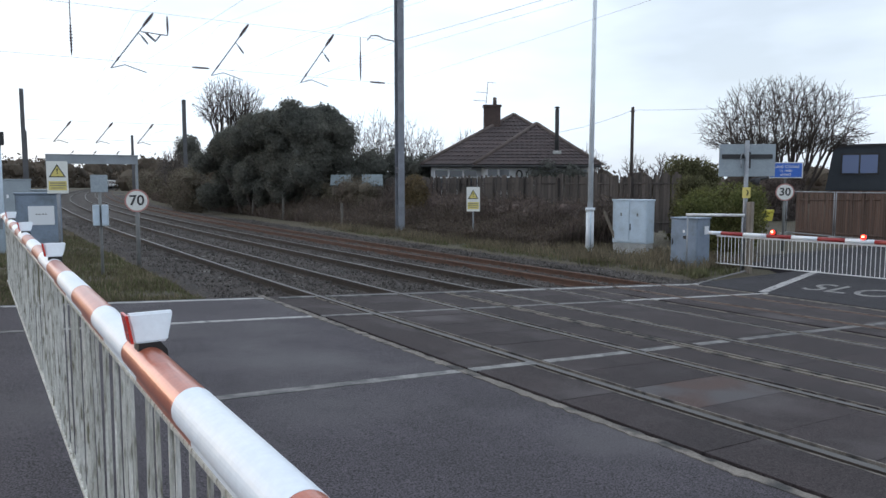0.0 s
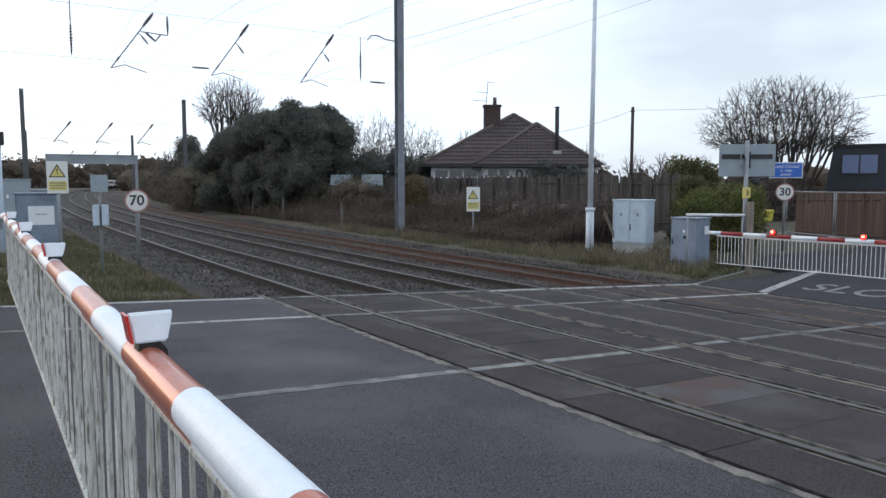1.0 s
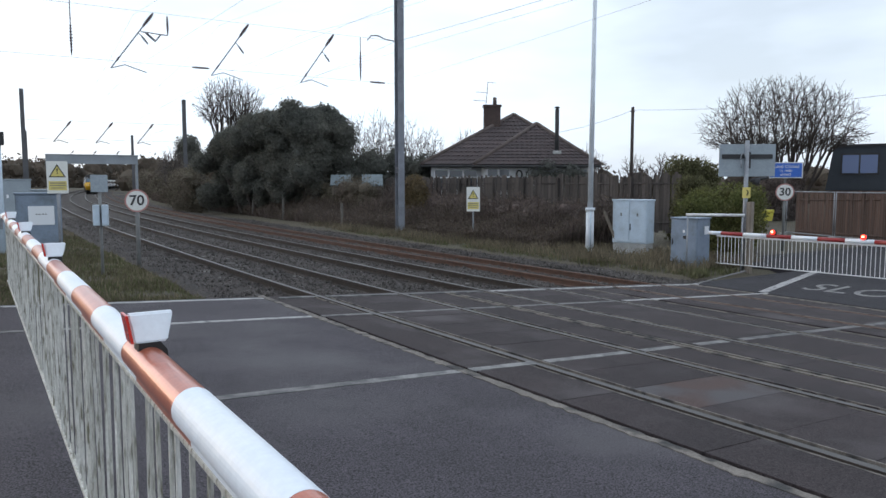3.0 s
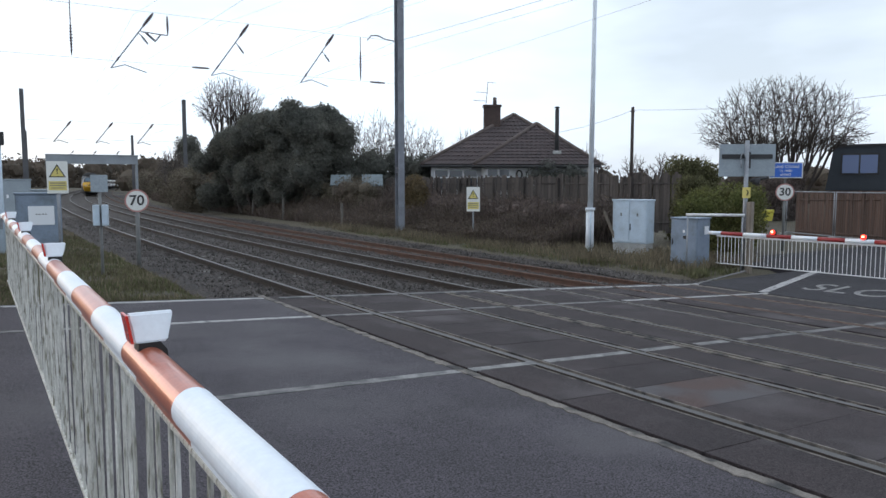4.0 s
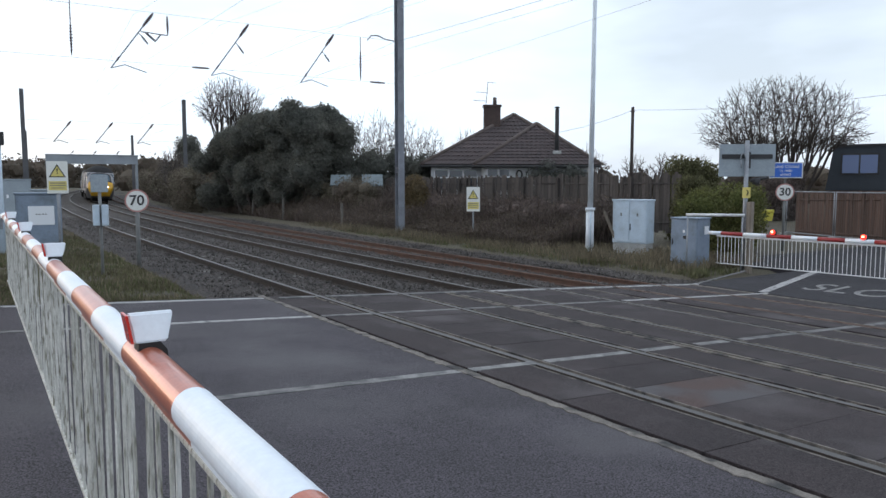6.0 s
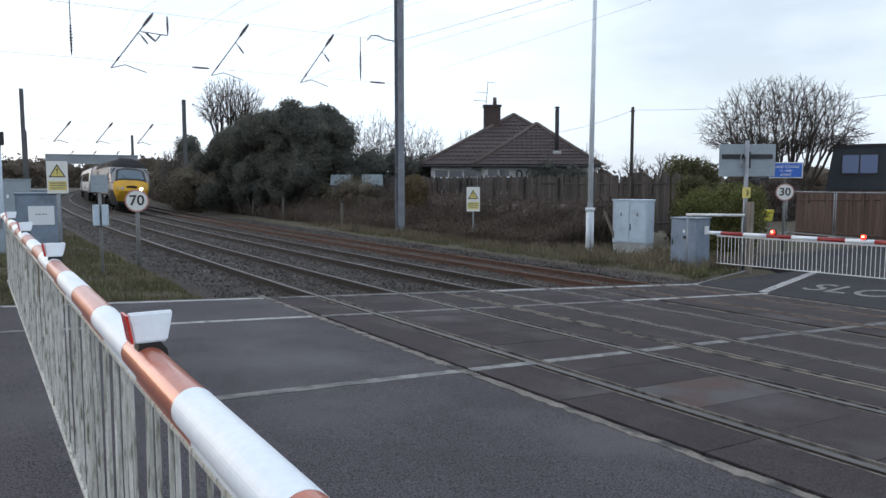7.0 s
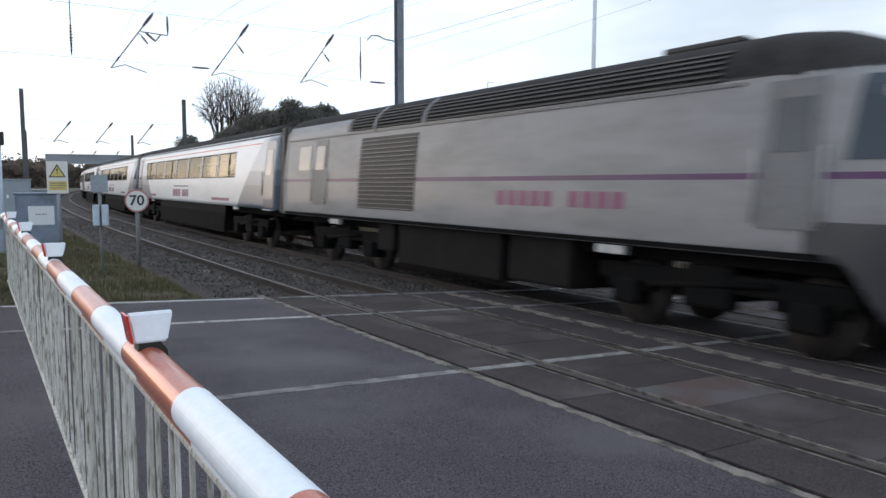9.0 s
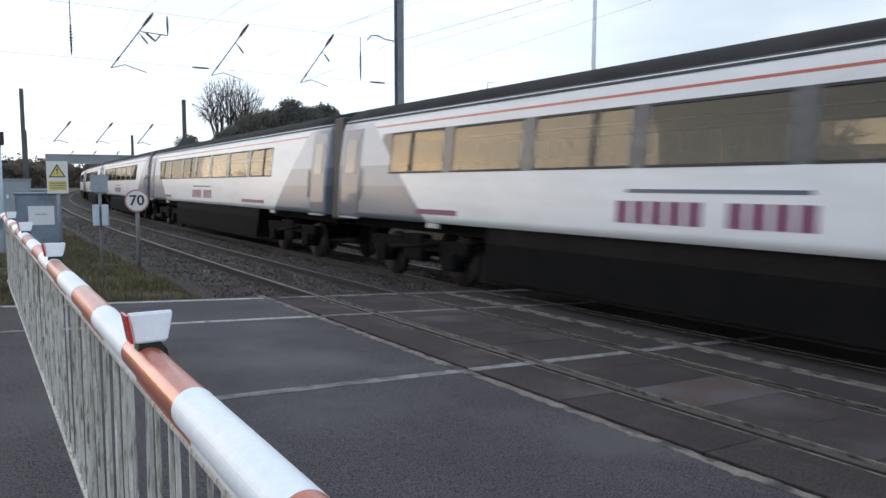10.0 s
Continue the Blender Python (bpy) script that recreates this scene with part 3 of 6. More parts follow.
def equipment_cabinet(base, rz, w, d, h, material, label, plinth=0.0, doors=2, notice=None, category="cabinet"):
    t = thing("equipment_cabinet", pose(*base, 0, 0, rz), label, category)
    if plinth:
        bm = bmesh.new()
        box(bm, -w / 2 + 0.02, w / 2 - 0.02, -d / 2 + 0.02, d / 2 - 0.02, -0.1, plinth, 0.01)
        part("plinth", bm, M_CONC, t, "concrete plinth")
    bm = bmesh.new()
    box(bm, -w / 2, w / 2, -d / 2, d / 2, plinth if plinth else -0.1, h, 0.012)
    part("body", bm, material, t)
    bm = bmesh.new()
    box(bm, -w / 2 - 0.03, w / 2 + 0.03, -d / 2 - 0.03, d / 2 + 0.03, h, h + 0.045, 0.012)
    part("roof", bm, material, t)
    for i in range(doors):
        x0, x1 = -w / 2 + 0.03 + i * (w - 0.06) / doors, -w / 2 + 0.03 + (i + 1) * (w - 0.06) / doors
        bm = bmesh.new()
        box(bm, x0 + 0.008, x1 - 0.008, -d / 2 - 0.022, -d / 2 + 0.01, plinth + 0.04, h - 0.04, 0.006)
        dr = part("door", bm, material, t)
        if i == doors - 1:
            bm = bmesh.new()
            box(bm, x0 + 0.03, x0 + 0.06, -d / 2 - 0.05, -d / 2 - 0.02, h * 0.42, h * 0.55, 0.006)
            part("handle", bm, M_DARK, dr, "dark door handle")
        bm = bmesh.new()
        box(bm, (x0 + x1) / 2 - 0.03, (x0 + x1) / 2 + 0.03, -d / 2 - 0.026, -d / 2 - 0.02, h * 0.70, h * 0.76)
        part("label_plate", bm, M_POST if doors == 2 else M_PAPER, dr)
    if notice:
        nx, nz, nw, nh = notice
        bm = bmesh.new()
        box(bm, nx - nw / 2, nx + nw / 2, -d / 2 - 0.032, -d / 2 - 0.024, nz - nh / 2, nz + nh / 2)
        nt = part("notice", bm, M_PAPER, t, "white paper notice")
        for k, (ax, az, bw) in enumerate(((-0.10, 0.03, 0.035), (-0.04, 0.03, 0.045), (0.03, 0.03, 0.04), (0.09, 0.03, 0.035))):
            bm = bmesh.new()
            f = nw / 0.55
            box(bm, nx + (ax - bw / 2) * f, nx + (ax + bw / 2) * f, -d / 2 - 0.036, -d / 2 - 0.032, nz + az * f - 0.012 * f, nz + az * f + 0.012 * f)
            part("mark", bm, M_POST, nt)
    return t


equipment_cabinet((19.98, 16.12, -0.50), -76, 1.24, 0.62, 1.72, M_CAB_WHITE, "pale blue-white two-door equipment cabinet on a concrete plinth", 0.28)
cab = equipment_cabinet((18.36, 12.73, -0.52), -86, 0.86, 0.66, 1.30, M_CAB_BLUE, "blue-grey steel control cabinet beside the far barrier", 0, 1)
bm = bmesh.new()
box(bm, 0.434, 0.44, 0.02, 0.24, 0.86, 1.1)
part("notice", bm, M_PAPER, cab, "white paper notice")
bm = bmesh.new()
rod(bm, (0.05, -0.36, 0.78), (0.05, -0.42, 0.78), 0.05, 0.04, 12)
part("door_lock", bm, M_DARK, cab, "dark round lock")
equipment_cabinet((2.57, 20.4, 0.10), -6, 0.98, 0.7, 1.44, M_CAB_BLUE, "blue-grey steel location cabinet with a white notice", 0, 1, (0.05, 0.93, 0.56, 0.46))
equipment_cabinet((2.45, 25.9, 0.12), -6, 1.25, 0.8, 1.78, M_ALU, "pale grey cabinet with an overhanging flat roof", 0, 1, None)
equipment_cabinet((3.35, 27.2, 0.12), -6, 0.9, 0.6, 1.45, M_ALU, "low pale cabinet beside a taller one", 0, 1, None)


def sign_post(name, base, rz, height, radius, label, category, material=None):
    t = thing(name, pose(*base, 0, 0, rz), label, category)
    bm = bmesh.new()
    rod(bm, (0, 0, -0.3), (0, 0, height), radius, None, 14)
    part("post", bm, material or M_POST, t)
    return t


def round_sign(base, rz, height, dia, number, label):
    t = sign_post("speed_sign", base, rz, height, 0.045, label, "road sign")
    c = height - dia / 2 + 0.08
    bm = bmesh.new()
    disc(bm, (0, -0.06, c), (0, 1, 0), dia / 2, 0.012, 40)
    rim = part("rim", bm, M_SIGNRED, t, "faded red rim")
    bm = bmesh.new()
    disc(bm, (0, -0.069, c), (0, 1, 0), dia / 2 * 0.87, 0.008, 40)
    part("face", bm, M_SIGNWHITE, t, "white sign face")
    nb = lettering("number", number, dia * 0.62, M_SIGNBLACK, t, 0.003, 1.0, 0.012 * dia)
    nb.matrix_local = pose(0, -0.076, c, 90, 0, 0)
    return t


round_sign((4.08, 17.03, 0.02), -14, 1.575, 0.50, "70", "round white 70 speed sign with red rim on a grey post")
r30 = round_sign((25.3, 13.7, -0.52), -55, 2.25, 0.62, "30", "round white 30 speed limit sign on a grey post")
bm = bmesh.new()
rod(bm, (0, 0, 2.2), (0, 0, 3.1), 0.04, None, 12)
part("post_extension", bm, M_POST, r30)
bm = bmesh.new()
box(bm, -0.55, 0.55, -0.075, -0.055, 2.52, 3.08, 0.004)
part("border", bm, M_SIGNWHITE, r30, "white sign border")
bm = bmesh.new()
box(bm, -0.52, 0.52, -0.085, -0.07, 2.55, 3.05, 0.004)
bl = part("plate", bm, M_SIGNBLUE, r30, "blue information plate")
for txt, z, sz in (("Road Closed", 2.93, 0.165), ("\u00bd mile", 2.79, 0.15), ("ahead", 2.65, 0.15)):
    o = lettering("lettering", txt, sz, M_SIGNWHITE, bl)
    o.matrix_local = pose(0, -0.089, z, 90, 0, 0)


def warning_sign(base, rz, low, w, h, height, label):
    t = sign_post("warning_sign", base, rz, height, 0.035, label, "warning sign", M_GALV)
    bm = bmesh.new()
    box(bm, -w / 2, w / 2, -0.055, -0.04, low, low + h, 0.004)
    part("plate", bm, M_SIGNWHITE, t, "white sign plate")
    cz, r = low + h * 0.70, w * 0.47
    for k, (rr, m, y) in enumerate(((r, M_SIGNBLACK, -0.058), (r * 0.76, M_YELLOW, -0.061))):
        bm = bmesh.new()
        tri = [(rr * math.sin(a), cz - h * 0.06 + rr * math.cos(a)) for a in (0, 2 * math.pi / 3, 4 * math.pi / 3)]
        prism(bm, tri, lambda u, v: Vector((u, y, v)), lambda u, v: Vector((u, y + 0.004, v)))
        part("triangle", bm, m, t, "black-edged triangle" if k == 0 else "yellow triangle")
    bm = bmesh.new()
    prism(bm, [(-0.022 * w / 0.6, cz + r * 0.28), (0.022 * w / 0.6, cz + r * 0.28), (0.012 * w / 0.6, cz - r * 0.14), (-0.012 * w / 0.6, cz - r * 0.14)], lambda u, v: Vector((u, -0.0635, v)), lambda u, v: Vector((u, -0.062, v)))
    disc(bm, (0, -0.0635, cz - r * 0.28), (0, 1, 0), 0.022 * w / 0.6, 0.002, 12)
    part("exclamation_mark", bm, M_SIGNBLACK, t)
    bm = bmesh.new()
    box(bm, -w * 0.42, w * 0.42, -0.058, -0.054, low + h * 0.10, low + h * 0.38)
    pl = part("text_panel", bm, M_YELLOW, t, "yellow panel with small dark text")
    for k in range(3):
        bm = bmesh.new()
        bw = w * (0.36, 0.38, 0.3)[k]
        box(bm, -bw, bw, -0.060, -0.058, low + h * (0.31 - 0.075 * k), low + h * (0.335 - 0.075 * k))
        part("text_bar", bm, M_POST, pl)
    return t


warning_sign((2.86, 19.3, 0.05), -9, 1.52, 0.45, 0.76, 2.25, "white sign with yellow warning triangle on a post")
warning_sign((19.1, 23.8, -0.62), FACE - 4, 1.26, 0.56, 1.02, 2.3, "white sign with warning triangle before the brambles")

# twin boxes on a post
t = sign_post("signal_post", (2.95, 15.12, 0.02), -14, 1.78, 0.03, "slim grey post with boxes and a flat plate", "signal post")
for x in (-0.07, 0.085):
    bm = bmesh.new()
    box(bm, x - 0.06, x + 0.06, -0.12, 0.05, 0.98, 1.38, 0.015)
    part("box", bm, M_CAB_WHITE, t, "pale grey equipment box")
bm = bmesh.new()
box(bm, -0.15, 0.15, -0.04, 0.0, 1.62, 1.95, 0.005)
part("plate", bm, M_ALU, t, "grey back of a small plate")
for x, y in ((2.35, 18.7), (2.72, 18.4)):
    st = thing("marker_stub", pose(x, y, 0.08), "short dark stub with a pale cap in the grass", "marker post")
    bm = bmesh.new()
    rod(bm, (0, 0, -0.1), (0.02, 0, 0.22), 0.025, None, 10)
    part("stub", bm, M_DARK, st)
    bm = bmesh.new()
    box(bm, -0.03, 0.09, -0.03, 0.03, 0.2, 0.27, 0.008)
    part("cap", bm, M_CONC, st)
# pillar and lamp box at the picture's rim
t = sign_post("signal_pillar", (1.72, 19.83, 0.1), -5, 2.6, 0.07, "pale pillar carrying a dark lamp box", "signal", M_CAB_WHITE)
bm = bmesh.new()
box(bm, -0.24, 0.14, -0.15, 0.15, 2.6, 2.9, 0.02)
part("lamp_box", bm, M_DARK, t, "dark lamp box")

# lamp column
M_COLUMN = mat("pale_column_paint", (0.66, 0.70, 0.75), 0.5, (0.56, 0.6, 0.64), 2, 0.4, 30, 0.05)
t = thing("lamp_column", pose(18.72, 16.95, -0.52), "tall pale grey lamp column with a thick base", "lamp post")
bm = bmesh.new()
rod(bm, (0, 0, -0.2), (0, 0, 1.42), 0.14, 0.135, 24)
part("base", bm, M_COLUMN, t)
bm = bmesh.new()
rod(bm, (0, 0, 1.40), (0, 0, 1.5), 0.165, 0.16, 24)
part("collar", bm, M_COLUMN, t)
bm = bmesh.new()
rod(bm, (0, 0, 1.45), (0.06, 0, 9.6), 0.095, 0.06, 24)
part("shaft", bm, M_COLUMN, t)
bm = bmesh.new()
rod(bm, (-0.12, -0.14, 0.1), (-0.12, -0.14, 1.4), 0.025, None, 8)
part("conduit", bm, M_CAB_WHITE, t)
bm = bmesh.new()
prism(bm, [(-0.05, 0), (0.05, 0), (0.05, 1.35), (-0.05, 1.35)], lambda u, v: Vector((0.95 + u - 0.42 * v, 0.05, v)), lambda u, v: Vector((0.95 + u - 0.42 * v, 0.11, v)))
pr = part("timber_prop", bm, M_WOOD)
pr.matrix_world = pose(18.5, 17.0, -0.5, 0, 0, -36) @ pose(0.35, 0.2, 0, 0, 0, 0)
tagged(pr, "leaning weathered timber prop beside the white cabinet", "timber")

# sign seen from behind, with phone plate
t = sign_post("road_sign", (18.88, 11.35, -0.52), FACE, 3.52, 0.06, "grey back of a large road sign on a steel post", "road sign", M_GALV)
bm = bmesh.new()
box(bm, -0.76, 0.82, 0.04, 0.06, 2.52, 3.42, 0.01)
pl = part("sign_plate", bm, M_ALU, t)
bm = bmesh.new()
box(bm, -0.68, 0.72, -0.0, 0.045, 3.02, 3.14, 0.004)
part("stiffener", bm, M_DARK, pl, "dark mounting rail")
bm = bmesh.new()
box(bm, 0.06, 0.1, -0.03, 0.04, 2.75, 3.2, 0.004)
part("bracket", bm, M_DARK, pl)
bm = bmesh.new()
for i in range(10):
    a, b = math.pi * i / 10, math.pi * (i + 1) / 10
    rod(bm, (-0.13 + 0.07 * math.cos(a), -0.06, 2.98 + 0.2 * math.sin(a) * 0.9), (-0.13 + 0.07 * math.cos(b), -0.06, 2.98 + 0.2 * math.sin(b) * 0.9), 0.016, None, 6)
rod(bm, (-0.2, -0.06, 2.98), (-0.16, -0.06, 2.75), 0.016, None, 6)
part("cable", bm, M_GALV, t, "looped grey cable")
bm = bmesh.new()
box(bm, -0.12, 0.1, -0.09, -0.065, 1.92, 2.22, 0.004)
ph = part("phone_plate", bm, M_YELLOW, t, "yellow telephone plate")
bm = bmesh.new()
for i in range(8):
    a, b = -1.3 + 2.6 * i / 8, -1.3 + 2.6 * (i + 1) / 8
    rod(bm, (-0.03 + 0.06 * math.cos(a), -0.094, 2.07 + 0.08 * math.sin(a)), (-0.03 + 0.06 * math.cos(b), -0.094, 2.07 + 0.08 * math.sin(b)), 0.014, None, 6)
part("handset", bm, M_SIGNBLACK, ph, "black handset symbol")
bm = bmesh.new()
for a, b, r in (((0.1, -0.05, 2.4), (0.6, -0.05, 2.5), 0.05), ((0.25, -0.05, 2.3), (0.3, -0.05, 2.48), 0.1)):
    rod(bm, a, b, r, r * 0.8, 12)
part("loudhailer", bm, M_DARK, t, "dark horn under the sign")

# timber post and guard rail
t = thing("gate_post", pose(18.78, 11.13, -0.52), "weathered square timber post by the barrier", "post")
bm = bmesh.new()
box(bm, -0.075, 0.075, -0.075, 0.075, -0.2, 1.82, 0.012)
part("post", bm, M_WOOD, t)
t = thing("guard_rail", pose(17.95, 12.0, -0.52, 0, 0, -49), "white tubular guard rail beside the cabinet", "guard rail")
for z in (1.45,):
    bm = bmesh.new()
    rod(bm, (-0.5, 0, z), (1.05, 0, z), 0.04, None, 12)
    part("rail", bm, M_CLEANBAR, t)
for x in (-0.45, 1.0):
    bm = bmesh.new()
    rod(bm, (x, 0, -0.1), (x, 0, 1.45), 0.022, None, 12)
    part("post", bm, M_GALV, t)

# grit bin
t = thing("grit_bin", pose(41.9, 23.75, -0.45, 0, 0, -50), "bright yellow grit bin by the road", "grit bin")
M_BIN = mat("yellow_plastic", (0.5, 0.44, 0.05), 0.5, (0.42, 0.36, 0.05), 4, 0.3, 40, 0.05)
bm = bmesh.new()
prism(bm, [(-0.26, 0), (0.26, 0), (0.34, 0.5), (-0.34, 0.5)], lambda u, v: Vector((u, -0.25, v)), lambda u, v: Vector((u, 0.25, v)))
part("tub", bm, M_BIN, t)
bm = bmesh.new()
box(bm, -0.37, 0.37, -0.29, 0.29, 0.5, 0.68, 0.05)
part("lid", bm, M_BIN, t)


# ---- overhead line ----
M_MAST = mat("mast_grey", (0.22, 0.235, 0.27), 0.65, (0.16, 0.17, 0.195), 2, 0.5, 30, 0.1)
M_MAST_DARK = mat("far_mast_grey", (0.10, 0.10, 0.11), 0.7, (0.075, 0.075, 0.08), 2, 0.5, 30, 0.1)
M_WIRE = plain("line_wire", (0.16, 0.15, 0.16), 0.6)
M_INSUL = mat("brown_insulator", (0.09, 0.055, 0.06), 0.4, (0.06, 0.04, 0.045), 8, 0.4, 60, 0.05)


def h_mast(s, q, base, top, w, material, label):
    t = thing("catenary_mast", Matrix.Translation(lay(s, q, base)) @ pose(0, 0, 0, 0, 0, turn_of(s)), label, "catenary mast", "overhead line masts")
    h = top - base
    for y in (-w / 2, w / 2):
        bm = bmesh.new()
        box(bm, -w / 2, w / 2, y - 0.012, y + 0.012, -0.4, h, 0.003)
        part("flange", bm, material, t)
    bm = bmesh.new()
    box(bm, -0.012, 0.012, -w / 2 + 0.013, w / 2 - 0.013, -0.4, h - 0.01)
    part("web", bm, material, t)
    for z in (h * 0.2, h * 0.215):
        bm = bmesh.new()
        box(bm, -w / 2 - 0.02, w / 2 + 0.02, -w / 2 - 0.02, w / 2 + 0.02, z, z + 0.03)
        part("band", bm, material, t)
    return t


def insulator(name, a, b, r, parent):
    a, b = Vector(a), Vector(b)
    bm = bmesh.new()
    n = 9
    for i in range(n):
        c, d = a.lerp(b, i / n), a.lerp(b, (i + 0.55) / n)
        e = a.lerp(b, (i + 1) / n)
        k = 1 - 0.35 * abs(i - n / 2 + 0.5) / (n / 2)
        rod(bm, c, d, r * k, r * k * 0.5, 8)
        rod(bm, d, e, r * 0.4, None, 6)
    return part(name, bm, M_INSUL, parent, "ribbed brown insulator")


def wire(bm, a, b, r, sag=0.0, n=1, seg=5):
    """One continuous sagging tube."""
    a, b = Vector(a), Vector(b)
    t = (b - a).normalized()
    u = t.orthogonal().normalized()
    w = t.cross(u)
    rings = []
    for i in range(n + 1):
        f = i / n
        p = a.lerp(b, f) - Vector((0, 0, sag * 4 * f * (1 - f)))
        rings.append([bm.verts.new(p + (u * math.cos(2 * math.pi * k / seg) + w * math.sin(2 * math.pi * k / seg)) * r) for k in range(seg)])
    for c, d in zip(rings[:-1], rings[1:]):
        for k in range(seg):
            bm.faces.new((c[k], c[(k + 1) % seg], d[(k + 1) % seg], d[k]))


def headspan(s, up, low, q_l, q_r, detail, gauge_r):
    """Cross-span wires from mast to mast with a slanted arm over each track."""
    t = thing("headspan", pose(0, 0, 0), "cross-span wires with insulators and slanted registration arms", "overhead line", "headspans over the tracks")
    r = gauge_r
    P = lambda q, z: lay(s, q, z)
    for name, z0, z1 in (("upper_span_wire", up, up), ("lower_span_wire", low, low)):
        bm = bmesh.new()
        wire(bm, P(q_l, z0), P(q_r, z1), r * 0.2)
        part(name, bm, M_WIRE, t)
    for i, q in enumerate((0.05, 3.83, 7.69)):
        bm = bmesh.new()
        top, bot = P(q + 1.6, up - 0.02), P(q, low - 0.28)
        wire(bm, top, bot, r)
        wire(bm, bot, P(q + 0.5, low - 0.12), r * 0.7)
        wire(bm, P(q + 0.5, low - 0.12), P(q + 1.3, low - 0.36), r * 0.7)
        part("registration_arm", bm, M_GALV if detail else M_WIRE, t, "slanted steel arm")
        insulator("insulator", Vector(top).lerp(bot, 0.02), Vector(top).lerp(bot, 0.25), r * 3.2, t)
        if detail:
            insulator("insulator", Vector(top).lerp(bot, 0.80), Vector(top).lerp(bot, 0.88), r * 1.8, t)
            d = Vector(top).lerp(bot, 0.36)
            insulator("insulator", d + (lay(s, 1, 0) - lay(s, 0, 0)) * 0.12 - Vector((0, 0, 0.12)), d + (lay(s, 1, 0) - lay(s, 0, 0)) * 0.35 - Vector((0, 0, 0.42)), r * 2.2, t)
            bm = bmesh.new()
            wire(bm, d, d + (lay(s, 1, 0) - lay(s, 0, 0)) * 0.12 - Vector((0, 0, 0.12)), r * 0.6)
            part("link", bm, M_WIRE, t)
    if detail:
        for q, z0, z1, i0, i1 in ((-1.28, up + 0.1, low + 0.07, 0.45, 0.95), (10.6, up, low + 0.02, 0.35, 0.95), (2.17, up - 0.05, low + 1.15, 0.1, 0.9)):
            bm = bmesh.new()
            wire(bm, P(q, z0), P(q, z1), r * 0.7)
            part("dropper", bm, M_WIRE, t)
            insulator("insulator", P(q, z0 + (z1 - z0) * i0), P(q, z0 + (z1 - z0) * i1), r * 2.4, t)
        insulator("insulator", P(3.08, low), P(3.75, low), r * 2.4, t)
        insulator("insulator", P(11.1, low), P(11.85, low), r * 2.4, t)
        bm = bmesh.new()
        pts = [P(12.4, up), P(11.9, up + 0.03), P(11.5, up + 0.16), P(11.15, up + 0.12), P(10.96, up - 0.1)]
        for a, b in zip(pts[:-1], pts[1:]):
            wire(bm, a, b, r)
        part("pull_off", bm, M_WIRE, t)
        bm = bmesh.new()
        wire(bm, P(1.17, low + 1.2), P(2.15, low + 1.15), r * 0.8)
        wire(bm, P(1.35, low + 1.18), P(1.7, low + 0.88), r * 1.6)
        wire(bm, P(1.7, low + 0.88), P(1.9, low + 1.15), r)
        part("pull_off", bm, M_WIRE, t)
    return t


h_mast(30.33, 12.62, -0.6, 14.0, 0.33, M_MAST, "tall blue-grey steel H-section mast rising from brambles")
h_mast(81.0, 12.4, -0.6, 10.65, 0.36, M_MAST_DARK, "dark steel mast beside the curve")
h_mast(81.0, -2.5, -0.1, 10.9, 0.36, M_MAST_DARK, "dark steel mast on the near side of the curve")
h_mast(150.0, 11.6, -0.6, 10.9, 0.45, M_MAST_DARK, "distant dark steel mast")
h_mast(150.0, -6.0, -0.1, 11.3, 0.45, M_MAST_DARK, "distant dark steel mast")
headspan(30.33, 8.48, 6.5, -6.0, 12.45, True, 0.028)
headspan(81.0, 8.0, 6.2, -2.6, 12.2, False, 0.05)
headspan(150.0, 7.9, 6.3, -5.7, 11.4, False, 0.05)
# contact and catenary wires over each track
for i in range(3):
    q = i * SPACING + GAUGE / 2
    t = thing("contact_wire", pose(0, 0, 0), "thin overhead contact and catenary wires above a track", "overhead line", "overhead wires")
    for nm, z, sag in (("catenary_wire", 8.3 if i < 2 else 8.2, 0.9), ("lower_wire", 6.3, 0.05)):
        bm = bmesh.new()
        knots = (-20, 30.33, 81, 150, 210)
        for a, b in zip(knots[:-1], knots[1:]):
            wire(bm, lay(a, q + 0.15, z), lay(b, q + 0.15, z), 0.0035, sag, 10)
        part(nm, bm, M_WIRE, t)
    bm = bmesh.new()
    for a, b in ((30.33, 81), (81, 150)):
        for j in range(1, 7):
            f = j / 7
            pt = lay(a, q + 0.15, 0).lerp(lay(b, q + 0.15, 0), f)
            zc = (8.3 if i < 2 else 8.2) - 0.9 * 4 * f * (1 - f)
            rod(bm, pt + Vector((0, 0, 6.27)), pt + Vector((0, 0, zc)), 0.0022, None, 4, caps=False)
    part("droppers", bm, M_WIRE, t)
t = thing("feeder_wire", pose(0, 0, 0), "thin feeder wires running on from the mast", "overhead line")
bm = bmesh.new()
wire(bm, lay(30.3, 12.55, 8.5), lay(-10, 13.0, 8.9), 0.008, 0.35, 10)
part("wire", bm, M_WIRE, t)
bm = bmesh.new()
wire(bm, lay(30.3, 12.5, 6.6), lay(-10, 10.0, 8.2), 0.004, 0.3, 10)
part("wire", bm, M_WIRE, t)
bm = bmesh.new()
wire(bm, lay(81, 12.4, 8.6), lay(30.3, 12.5, 8.5), 0.006, 0.5, 10)
part("wire", bm, M_WIRE, t)

